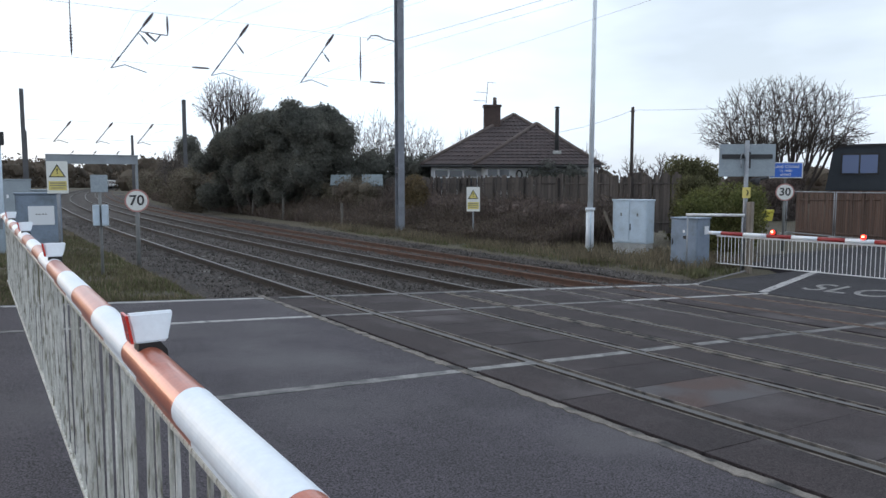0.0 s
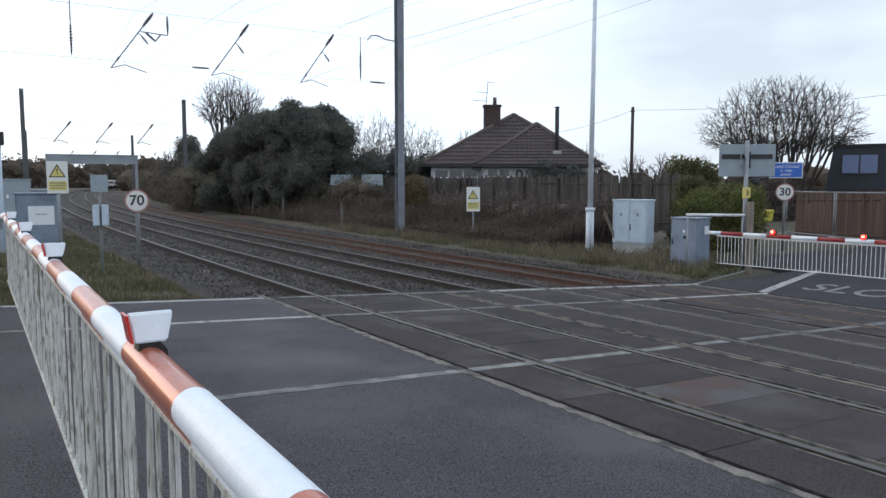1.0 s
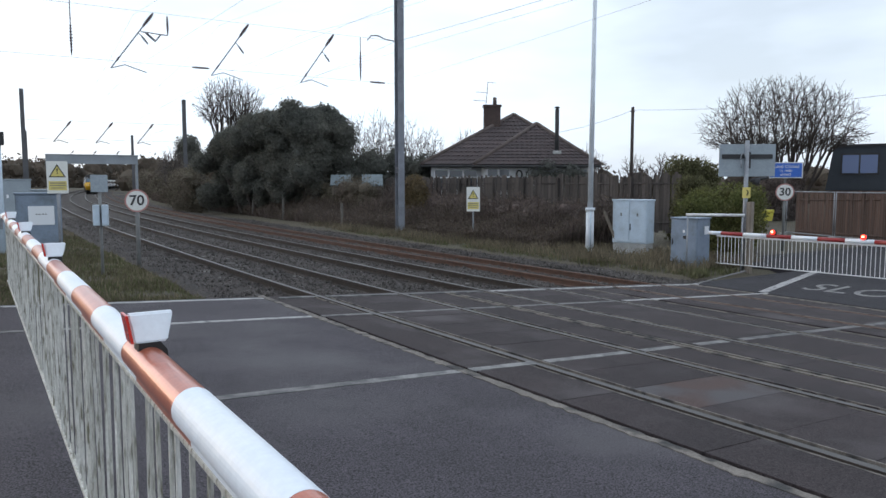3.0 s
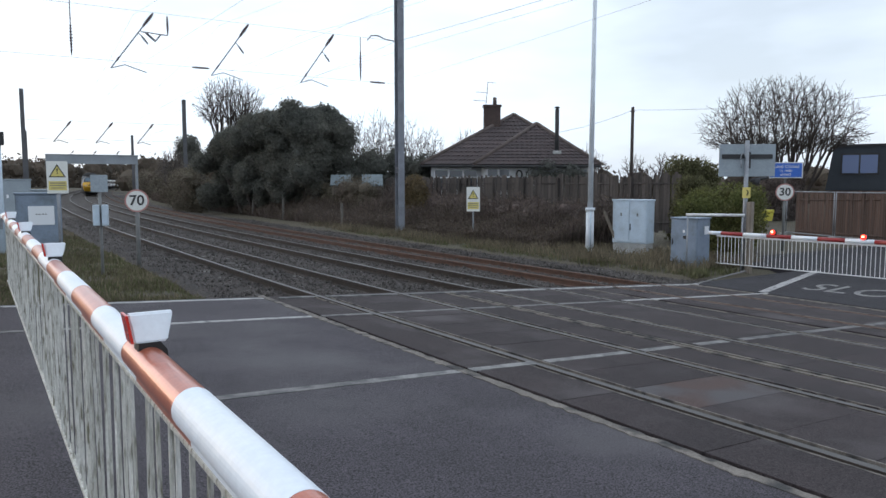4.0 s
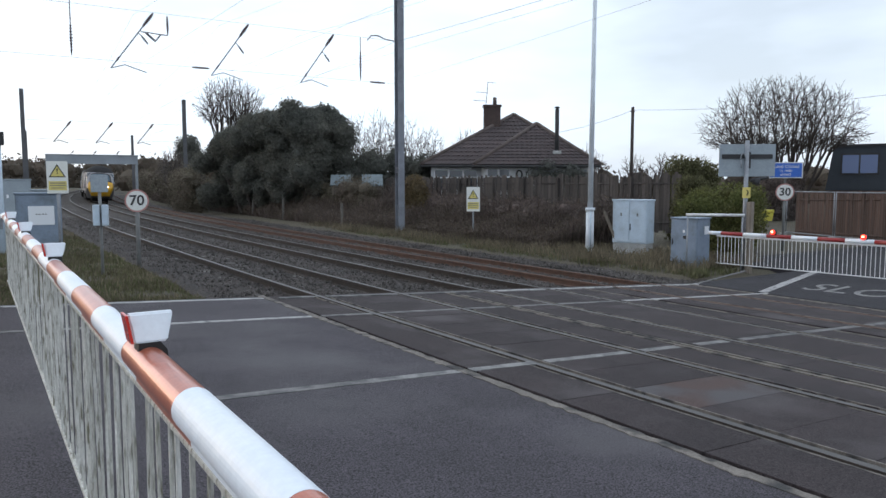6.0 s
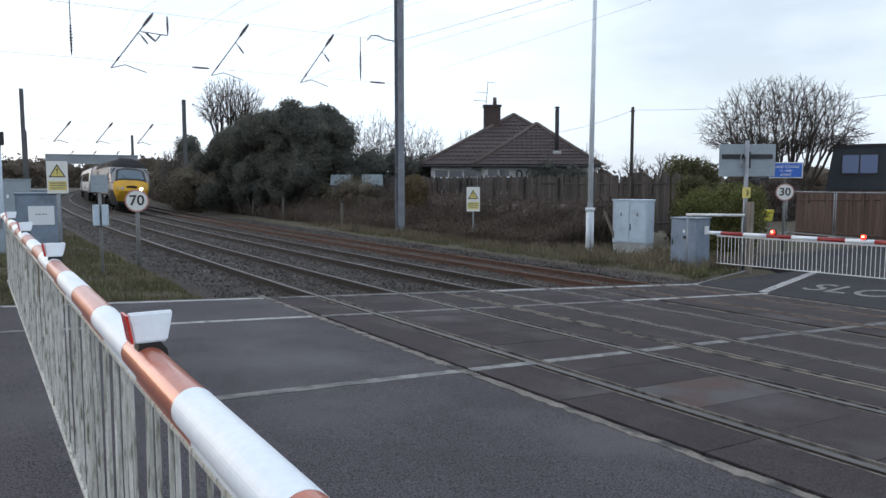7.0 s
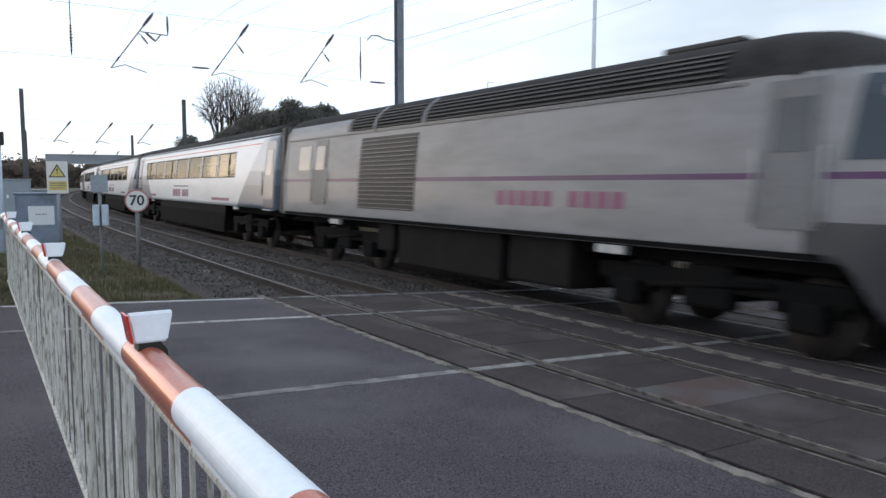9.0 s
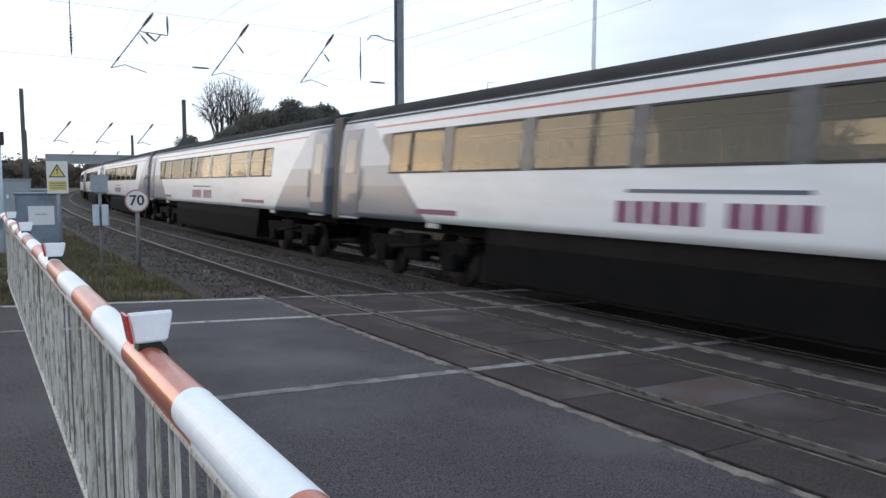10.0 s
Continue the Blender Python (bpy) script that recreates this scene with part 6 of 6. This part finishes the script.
def half_width(sec, z):
    top, low, wid = sec
    cant = low + (top - low) * (0.62 if top < 3.3 else 0.715)
    mid = 1.75 if low < 1.7 < cant else (low + cant) / 2
    if z <= cant:
        d = (z - mid) / 1.3
        tuck = min(1, max(0, (3.5 - top) / 1.2)) * 0.36 * min(1, max(0, 1.5 - z)) ** 1.2
        return wid * (1 - 0.055 * d * d) * (1 - tuck)
    d = (cant - mid) / 1.3
    wc = wid * (1 - 0.055 * d * d)
    k = min(1, max(0, (top - 2.3) / 1.3))
    return wc * max(0.0, 1 - min(1, (z - cant) / (top - cant)) ** (4.0 - 1.6 * k)) ** (1 / (3.0 - 0.9 * k))


def loft(sec_at, ys, L, nz=34):
    bm = bmesh.new()
    rings = []
    for y in ys:
        sec = sec_at(y)
        top, low, _ = sec
        zs = [low + (top - low) * (1 - (1 - i / nz) ** 1.35) for i in range(nz + 1)]
        left = [(-half_width(sec, z), z) for z in zs]
        ring = left + [(-x, z) for x, z in left[-2::-1]]
        rings.append([bm.verts.new((x, y - L / 2, z)) for x, z in ring])
    k = len(rings[0])
    for a, b in zip(rings[:-1], rings[1:]):
        for j in range(k - 1):
            bm.faces.new((a[j], a[j + 1], b[j + 1], b[j])).smooth = True
        bm.faces.new((a[k - 1], a[0], b[0], b[k - 1]))
    for g in (rings[0], rings[-1][::-1]):
        bm.faces.new(g)
    return bm


def skin(sec_at, L, corners, side, off, thick=0.02, nu=6, nv=6):
    """A panel that lies on the body's side: corners (y, z) round, out by off."""
    bm = bmesh.new()
    (y0, z0), (y1, z1), (y2, z2), (y3, z3) = corners
    outer, inner = [], []
    for i in range(nu + 1):
        f = i / nu
        ro, ri = [], []
        for j in range(nv + 1):
            g = j / nv
            y = (y0 * (1 - f) + y1 * f) * (1 - g) + (y3 * (1 - f) + y2 * f) * g
            z = (z0 * (1 - f) + z1 * f) * (1 - g) + (z3 * (1 - f) + z2 * f) * g
            w = half_width(sec_at(y), z)
            ro.append(bm.verts.new((side * (w + off), y - L / 2, z)))
            ri.append(bm.verts.new((side * (w + off - thick), y - L / 2, z)))
        outer.append(ro)
        inner.append(ri)
    for i in range(nu):
        for j in range(nv):
            bm.faces.new((outer[i][j], outer[i + 1][j], outer[i + 1][j + 1], outer[i][j + 1]))
    for a, b in ((0, 1),):
        for i in range(nu):
            for j in (0, nv):
                bm.faces.new((outer[i][j], outer[i + 1][j], inner[i + 1][j], inner[i][j]))
        for j in range(nv):
            for i in (0, nu):
                bm.faces.new((outer[i][j], outer[i][j + 1], inner[i][j + 1], inner[i][j]))
    return bm


def bogie(parent, y, wheelbase, name="bogie"):
    bm = bmesh.new()
    for x in (-1.02, 1.02):
        box(bm, x - 0.1, x + 0.1, y - wheelbase / 2 - 0.55, y + wheelbase / 2 + 0.55, 0.62, 0.86, 0.04)
        for yy in (y - wheelbase / 2, y + wheelbase / 2):
            box(bm, x - 0.17, x + 0.17, yy - 0.22, yy + 0.22, 0.3, 0.66, 0.05)
            for d in (-0.34, 0.34):
                rod(bm, (x, yy + d, 0.5), (x, yy + d, 0.85), 0.1, None, 10)
        box(bm, x - 0.14, x + 0.14, y - 0.35, y + 0.35, 0.4, 0.95, 0.06)
        rod(bm, (x * 1.12, y - 0.9, 0.78), (x * 1.12, y + 0.9, 0.62), 0.04, None, 8)
    box(bm, -1.0, 1.0, y - 0.3, y + 0.3, 0.5, 0.8, 0.03)
    b = part(name, bm, M_UNDER, parent, "dark grimy bogie frame")
    for yy in (y - wheelbase / 2, y + wheelbase / 2):
        bm = bmesh.new()
        for x in (-0.75, 0.75):
            disc(bm, (x, yy, 0.46), (1, 0, 0), 0.46, 0.13, 32)
            disc(bm, (x * 0.93, yy, 0.46), (1, 0, 0), 0.485, 0.03, 32)
        rod(bm, (-0.75, yy, 0.46), (0.75, yy, 0.46), 0.09, None, 12)
        part("wheelset", bm, M_WHEEL, b, "steel wheelset", True)
    return b


def bar_word(parent, sec_at, L, y0, y1, z0, z1, letters, side, material, name="lettering_bar", gap_at=()):
    """A brand word as plain bars."""
    n = len(letters)
    for i in range(n):
        if i in gap_at:
            continue
        a, b = y0 + (y1 - y0) * (i + 0.1) / n, y0 + (y1 - y0) * (i + 0.85) / n
        part(name, skin(sec_at, L, [(a, z0), (b, z0), (b, z1), (a, z1)], side, 0.006, 0.012, 1, 2), material, parent)


def screen_mesh(ya, yb, half, out):
    """A sheet on the nose's upper slope between two stations."""
    bm = bmesh.new()
    grid = []
    n, m = 14, 14
    for i in range(n + 1):
        y = ya + (yb - ya) * i / n
        sec = pc_section(y)
        row = []
        for j in range(m + 1):
            x = (j / m * 2 - 1) * (half - 0.12 * i / n)
            lo, hi = sec[1] + 0.5, sec[0]
            for _ in range(28):
                mid = (lo + hi) / 2
                if half_width(sec, mid) > abs(x):
                    lo = mid
                else:
                    hi = mid
            row.append(bm.verts.new((x, y - L_PC / 2 - out * 0.7, lo + out)))
        grid.append(row)
    for i in range(n):
        for j in range(m):
            bm.faces.new((grid[i][j], grid[i][j + 1], grid[i + 1][j + 1], grid[i + 1][j])).smooth = True
    return bm


def power_car():
    t = thing("diesel_power_car", pose(0, 0, 0), "silver-grey diesel power car with a yellow sloping nose", "train")
    ys = list(np.arange(0, 3.4, 0.06)) + list(np.arange(3.4, 17.5, 0.6)) + [17.55]
    full = loft(pc_section, ys, L_PC)
    for f in full.faces:
        c = f.calc_center_median()
        f.material_index = 1 if c.z > (3.17 if c.y < 5.0 else 3.52) and c.y > -7.5 else 0
    body = part("body", full, [PC_PAINT, M_ROOF], t, "silver paintwork with purple stripe and black roof")
    part("windscreen_surround", screen_mesh(0.66, 1.46, 1.04, 0.006), M_BLACK, t, "black windscreen surround")
    ws = part("windscreen", screen_mesh(0.76, 1.32, 0.88, 0.02), M_SCREEN, t, "large sloping windscreen")
    for sx in (-0.4,):
        bm = bmesh.new()
        p = Vector((sx, 0.78 - L_PC / 2 - 0.05, 2.44))
        rod(bm, p, Vector((sx - 0.3, 1.05 - L_PC / 2 - 0.06, 2.76)), 0.014, None, 6)
        part("wiper", bm, M_BLACK, ws, "black wiper arm")
    # lamp recess and lamps
    part("lamp_recess", screen_mesh(0.07, 0.29, 0.37, 0.008), M_BLACK, t, "black panel between the headlights")
    for sx in (-1, 1):
        bm = bmesh.new()
        disc(bm, (sx * 0.62, 0.12 - L_PC / 2, 1.655), (0.12 * sx, -0.85, 0.5), 0.105, 0.08, 24)
        part("headlight", bm, M_HEADLIGHT if sx > 0 else M_DULLLAMP, t, "lit white headlight" if sx > 0 else "unlit headlight")
        bm = bmesh.new()
        disc(bm, (sx * 0.88, 0.20 - L_PC / 2, 1.65), (0.5 * sx, -0.9, 0.4), 0.085, 0.08, 20)
        part("tail_lamp", bm, M_DULLLAMP, t)
    bm = bmesh.new()
    box(bm, -0.22, 0.22, 0.15 - L_PC / 2, 0.35 - L_PC / 2, 1.15, 1.19, 0.01)
    part("coupler_flap_slot", bm, M_BLACK, t)
    bm = bmesh.new()
    box(bm, -0.75, 0.75, 0.8 - L_PC / 2, 1.0 - L_PC / 2, 0.2, 0.55, 0.04)
    part("snow_guard", bm, M_UNDER, t, "dark guard under the nose")
    for side in (-1, 1):
        part("cab_side_window", skin(pc_section, L_PC, [(1.04, 2.2), (2.02, 2.2), (1.92, 3.08), (1.6, 3.08)], side, 0.012, 0.02, 8, 8), M_CABGLASS, t, "dark cab side window")
        for y0, y1, z0, z1, nm in ((2.3, 2.96, 1.45, 3.1, "cab_door"), (14.75, 15.5, 1.42, 3.05, "guard_door")):
            d = part(nm, skin(pc_section, L_PC, [(y0, z0), (y1, z0), (y1, z1), (y0, z1)], side, 0.014, 0.03, 2, 8), PC_PAINT if False else M_PCDOOR, t, "grey crew door")
            part("door_window", skin(pc_section, L_PC, [(y0 + 0.12, 2.3), (y1 - 0.12, 2.3), (y1 - 0.12, 2.9), (y0 + 0.12, 2.9)], side, 0.022, 0.02, 1, 3), M_TRAINGLASS, d, "door window")
            for yy in (y0 - 0.07, y1 + 0.07):
                bm = bmesh.new()
                w = 1.40
                rod(bm, (side * w, yy - L_PC / 2, 1.5), (side * w, yy - L_PC / 2, 2.35), 0.018, None, 6)
                part("handrail", bm, M_STEP, d, "pale handrail")
        part("luggage_window", skin(pc_section, L_PC, [(15.75, 2.3), (16.5, 2.3), (16.5, 2.92), (15.75, 2.92)], side, 0.012, 0.02, 2, 3), M_TRAINGLASS, t, "luggage van window")
        # large cooler grille
        part("grille_recess", skin(pc_section, L_PC, [(10.5, 1.4), (12.95, 1.4), (12.95, 2.98), (10.5, 2.98)], side, 0.008, 0.02, 2, 6), M_BLACK, t, "dark recess of the large side grille")
        gr = new("side_grille")
        gr.parent = t
        for i in range(17):
            z = 1.42 + i * 0.092
            part("slat", skin(pc_section, L_PC, [(10.52, z), (12.93, z), (12.93, z + 0.018), (10.52, z + 0.018)], side, 0.03, 0.03, 1, 1), M_PCDOOR, gr)
        # roof louvres: slats below the roof's crown
        for (a, b) in ((3.6, 10.2), (10.5, 12.3), (12.5, 13.6)):
            lv = new("roof_louvre")
            lv.parent = t
            for i in range(6):
                z = 3.18 + i * 0.075
                part("slat", skin(pc_section, L_PC, [(a, z), (b, z), (b, z + 0.03), (a, z + 0.03)], side, 0.035, 0.03, 3, 1), M_LOUVRE, lv)
        for y in (10.35, 12.4):
            part("roof_frame", skin(pc_section, L_PC, [(y - 0.06, 3.1), (y + 0.06, 3.1), (y + 0.06, 3.68), (y - 0.06, 3.68)], side, 0.03, 0.03, 1, 6), M_PCDOOR, t)
        part("gutter", skin(pc_section, L_PC, [(3.3, 3.10), (17.4, 3.10), (17.4, 3.14), (3.3, 3.14)], side, 0.02, 0.03, 12, 1), M_PCDOOR, t)
        part("sole_bar", skin(pc_section, L_PC, [(2.2, 1.13), (17.4, 1.13), (17.4, 1.2), (2.2, 1.2)], side, 0.01, 0.02, 12, 1), M_UNDER, t)
        bar_word(t, pc_section, L_PC, 4.95, 7.85, 1.60, 1.84, "xxxx xxxxx", side, M_MAGENTA, gap_at=(4,))
        for y in (5.2, 14.2):
            bm = bmesh.new()
            box(bm, side * 1.3 - 0.06, side * 1.3 + 0.06, y - 0.25 - L_PC / 2, y + 0.25 - L_PC / 2, 0.98, 1.1, 0.01)
            part("step", bm, M_STEP, t, "worn pale step")
    for y0, y1, z0 in ((6.1, 7.6, 0.35), (7.8, 11.3, 0.28), (11.5, 12.2, 0.5)):
        bm = bmesh.new()
        box(bm, -1.22, 1.22, y0 - L_PC / 2, y1 - L_PC / 2, z0, 1.15, 0.05)
        part("fuel_tank" if y1 > 8 else "equipment_case", bm, M_SIDESKIRT, t, "grimy case under the floor")
    bm = bmesh.new()
    box(bm, -1.0, 1.0, 2.1 - L_PC / 2, 17.4 - L_PC / 2, 0.95, 1.13)
    part("underframe", bm, M_UNDER, t)
    bogie(t, 3.75 - L_PC / 2, 2.6)
    bogie(t, 14.05 - L_PC / 2, 2.6)
    bm = bmesh.new()
    box(bm, -1.25, 1.25, 17.5 - L_PC / 2, 17.78 - L_PC / 2, 1.15, 3.5, 0.05)
    part("end_gangway", bm, M_BLACK, t, "black gangway at the rear end")
    bm = bmesh.new()
    box(bm, -0.5, 0.5, 3.9 - L_PC / 2, 5.2 - L_PC / 2, 3.82, 3.93, 0.04)
    part("exhaust", bm, M_BLACK, t, "black roof exhaust")
    return t


M_PCDOOR = mat("silver_grey_panel", (0.14, 0.144, 0.152), 0.5, (0.12, 0.122, 0.127), 1.5, 0.4, 20, 0.05, dirt=(0.10, 0.098, 0.096), dirt_scale=1.2)
M_LOUVRE = mat("dark_louvre_slat", (0.06, 0.057, 0.055), 0.7, (0.04, 0.038, 0.037), 2, 0.5, 20, 0.05)


def coach_section(y):
    return 3.86, 1.2, 1.37


WINDOWS = [4.5 + 2.28 * i for i in range(7)]


def coach_shell():
    """The coach's skin with its window openings left out."""
    ys = sorted({0.32, 1.5, 3.0, 21.6, L_CO - 0.2} | set(WINDOWS) | {a + 1.95 for a in WINDOWS})
    low = list(np.linspace(1.2, 2.2, 9)) + list(np.linspace(2.3, 2.98, 6))
    zs = low + [2.98 + (3.86 - 2.98) * (1 - (1 - i / 16) ** 1.6) for i in range(1, 17)]
    sec = coach_section(0)
    left = [(-half_width(sec, z), z) for z in zs]
    ring = left + [(-x, z) for x, z in left[-2::-1]]
    bm = bmesh.new()
    rings = [[bm.verts.new((x, y - L_CO / 2, z)) for x, z in ring] for y in ys]
    k = len(ring)
    for i in range(len(ys) - 1):
        open_bay = any(abs(ys[i] - a) < 0.01 for a in WINDOWS)
        for j in range(k - 1):
            if open_bay and 2.19 < min(ring[j][1], ring[j + 1][1]) and max(ring[j][1], ring[j + 1][1]) < 2.99:
                continue
            bm.faces.new((rings[i][j], rings[i][j + 1], rings[i + 1][j + 1], rings[i + 1][j])).smooth = True
        bm.faces.new((rings[i][k - 1], rings[i][0], rings[i + 1][0], rings[i + 1][k - 1]))
    for g in (rings[0], rings[-1][::-1]):
        bm.faces.new(g)
    for f in bm.faces:
        f.material_index = 1 if f.calc_center_median().z > 3.42 else 0
    return bm


def tinted_glass(name, tint):
    m = bpy.data.materials.new(name)
    m.use_nodes = True
    n, l = m.node_tree.nodes, m.node_tree.links
    n.clear()
    out, tr, gl, mx, fr = (n.new(k) for k in ("ShaderNodeOutputMaterial", "ShaderNodeBsdfTransparent", "ShaderNodeBsdfGlossy", "ShaderNodeMixShader", "ShaderNodeFresnel"))
    tr.inputs["Color"].default_value = (*tint, 1)
    gl.inputs["Roughness"].default_value = 0.03
    # warm gloss colour paints the sunset's gold into the reflections
    gl.inputs["Color"].default_value = (0.78, 0.69, 0.55, 1)
    fr.inputs["IOR"].default_value = 2.0
    l.new(fr.outputs[0], mx.inputs[0])
    l.new(tr.outputs[0], mx.inputs[1])
    l.new(gl.outputs[0], mx.inputs[2])
    l.new(mx.outputs[0], out.inputs["Surface"])
    return m


M_TINTED = tinted_glass("bronze_sunset_glass", (0.55, 0.46, 0.34))
M_SALOON = mat("saloon_lining", (0.35, 0.32, 0.28), 0.8, (0.3, 0.27, 0.24), 2, 0.3, 20, 0.0)
M_SEAT = mat("seat_cloth", (0.05, 0.035, 0.05), 0.9, (0.035, 0.028, 0.035), 3, 0.5, 30, 0.1)


def coach():
    t = thing("passenger_coach", pose(0, 0, 0), "white passenger coach with dark window band and navy doors", "train", "coaches of the train")
    part("body", coach_shell(), [COACH_PAINT, M_ROOF], t, "white body with slanted grey ends, darker towards the bottom, and dark roof")
    for z, nm in ((1.3, "saloon_floor"), (3.25, "saloon_ceiling")):
        bm = bmesh.new()
        box(bm, -1.2, 1.2, 0.3 - L_CO / 2, L_CO / 2 - 0.3, z - 0.04, z)
        part(nm, bm, M_SALOON, t)
    bm = bmesh.new()
    for x in (-1.16, -0.68, 0.24, 0.72):
        box(bm, x, x + 0.44, -0.06, 0.06, 1.3, 2.42, 0.05)
        box(bm, x, x + 0.44, -0.06, 0.4, 1.62, 1.76, 0.04)
    me_seat = mesh_of("seat_row", bm, M_SEAT)
    for i in range(17):
        ob = new("seat_row", me_seat)
        ob.parent = t
        ob.matrix_local = pose(0, 4.3 + i * 0.98 - L_CO / 2, 0, 0, 0, 180 * (i % 2))
    for side in (-1, 1):
        for i, a in enumerate(WINDOWS):
            w = part("window", skin(coach_section, L_CO, [(a, 2.2), (a + 1.95, 2.2), (a + 1.95, 2.98), (a, 2.98)], side, -0.012, 0.006, 2, 6), M_TINTED, t, "bronze-tinted coach window with sunset gold in its gloss colour")
            if i in (0, 4, 6):
                f = 1.1 if i == 6 else 0.62
                part("vent_bar", skin(coach_section, L_CO, [(a + f, 2.2), (a + f + 0.1, 2.2), (a + f + 0.1, 2.98), (a + f, 2.98)], side, 0.004, 0.02, 1, 6), M_BLACK, w)
            for y0, y1, z0, z1 in ((a - 0.04, a + 1.99, 2.16, 2.2), (a - 0.04, a + 1.99, 2.98, 3.02)):
                part("window_trim", skin(coach_section, L_CO, [(y0, z0), (y1, z0), (y1, z1), (y0, z1)], side, 0.006, 0.02, 1, 1), M_BLACK, w)
        for y0, y1 in ((0.45, 1.3), (21.5, 22.35)):
            d = part("door", skin(coach_section, L_CO, [(y0, 1.25), (y1, 1.25), (y1, 3.2), (y0, 3.2)], side, 0.012, 0.03, 2, 8), M_NAVY, t, "navy blue slam door")
            part("door_window", skin(coach_section, L_CO, [(y0 + 0.18, 2.2), (y1 - 0.18, 2.2), (y1 - 0.18, 2.95), (y0 + 0.18, 2.95)], side, 0.02, 0.02, 1, 4), M_TRAINGLASS, d, "door window")
            bm = bmesh.new()
            yh = y1 + 0.1 if y0 < 5 else y0 - 0.1
            rod(bm, (side * 1.40, yh - L_CO / 2, 1.6), (side * 1.40, yh - L_CO / 2, 2.3), 0.02, None, 6)
            part("handrail", bm, M_STEP, d)
            bm = bmesh.new()
            box(bm, side * 1.36 - 0.05, side * 1.36 + 0.05, y0 - L_CO / 2, y1 - L_CO / 2, 1.16, 1.2)
            part("footstep", bm, M_STEP, d, "pale door step")
        bar_word(t, coach_section, L_CO, 10.9, 13.8, 1.42, 1.72, "xxxx xxxxx", side, M_MAGENTA, gap_at=(4,))
        part("lettering_bar", skin(coach_section, L_CO, [(11.0, 1.83), (13.6, 1.83), (13.6, 1.88), (11.0, 1.88)], side, 0.006, 0.012, 2, 1), M_NAVY, t)
        for a, b in ((4.95, 7.2), (17.6, 19.0)):
            part("lettering_bar", skin(coach_section, L_CO, [(a, 1.36), (b, 1.36), (b, 1.46), (a, 1.46)], side, 0.006, 0.012, 2, 1), M_MAGENTA, t)
        part("side_skirt", skin(lambda y: (3.9, 0.1, 1.33), L_CO, [(5.9, 0.24), (17.0, 0.24), (16.7, 1.2), (5.6, 1.2)], side, -0.02, 0.03, 8, 4), M_SIDESKIRT, t, "deep grimy underframe skirt")
        part("gutter", skin(coach_section, L_CO, [(0.2, 3.36), (22.5, 3.36), (22.5, 3.40), (0.2, 3.40)], side, 0.016, 0.03, 10, 1), M_DARK, t)
        for y in (4.2, 18.4):
            bm = bmesh.new()
            box(bm, side * 1.33 - 0.04, side * 1.33 + 0.04, y - 0.2 - L_CO / 2, y + 0.2 - L_CO / 2, 1.1, 1.19, 0.01)
            part("lamp_step", bm, M_STEP, t)
    bm = bmesh.new()
    box(bm, -1.28, 1.28, 5.8 - L_CO / 2, 16.8 - L_CO / 2, 0.3, 1.19)
    part("underframe", bm, M_UNDER, t)
    bm = bmesh.new()
    box(bm, -1.0, 1.0, 0.4 - L_CO / 2, L_CO / 2 - 0.4, 1.0, 1.2)
    part("floor_frame", bm, M_UNDER, t)
    bogie(t, 3.4 - L_CO / 2, 2.6)
    bogie(t, 19.4 - L_CO / 2, 2.6)
    for y in (0.0, L_CO):
        bm = bmesh.new()
        box(bm, -1.27, 1.27, y - 0.16 - L_CO / 2, y + 0.18 - L_CO / 2, 1.1, 3.55, 0.06)
        part("gangway", bm, M_BLACK, t, "black rubber gangway")
        bm = bmesh.new()
        rod(bm, (0, y - 0.2 - L_CO / 2, 0.95), (0, y + 0.2 - L_CO / 2, 0.95), 0.12, None, 10)
        part("coupler", bm, M_UNDER, t)
    return t


TRAIN = []
pc = power_car()
TRAIN.append((pc, 17.6 / 2))
first = coach()
TRAIN.append((first, 17.8 + 11.5))
for i in range(1, 9):
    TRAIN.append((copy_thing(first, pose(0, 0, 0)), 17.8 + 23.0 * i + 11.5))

V_TRAIN = 26.6


def motions():
    qc = SPACING + GAUGE / 2
    for car, back in TRAIN:
        rows = []
        for j in range(0, 41):
            tm = j * 0.25
            s = -3.65 + (9.2 - tm) * V_TRAIN + back
            rows.append((tm, Matrix.Translation(lay(s, qc, road_z(qc) + 0.002)) @ pose(0, 0, 0, 0, TILT, turn_of(s))))
        walk(car, rows)


motions()
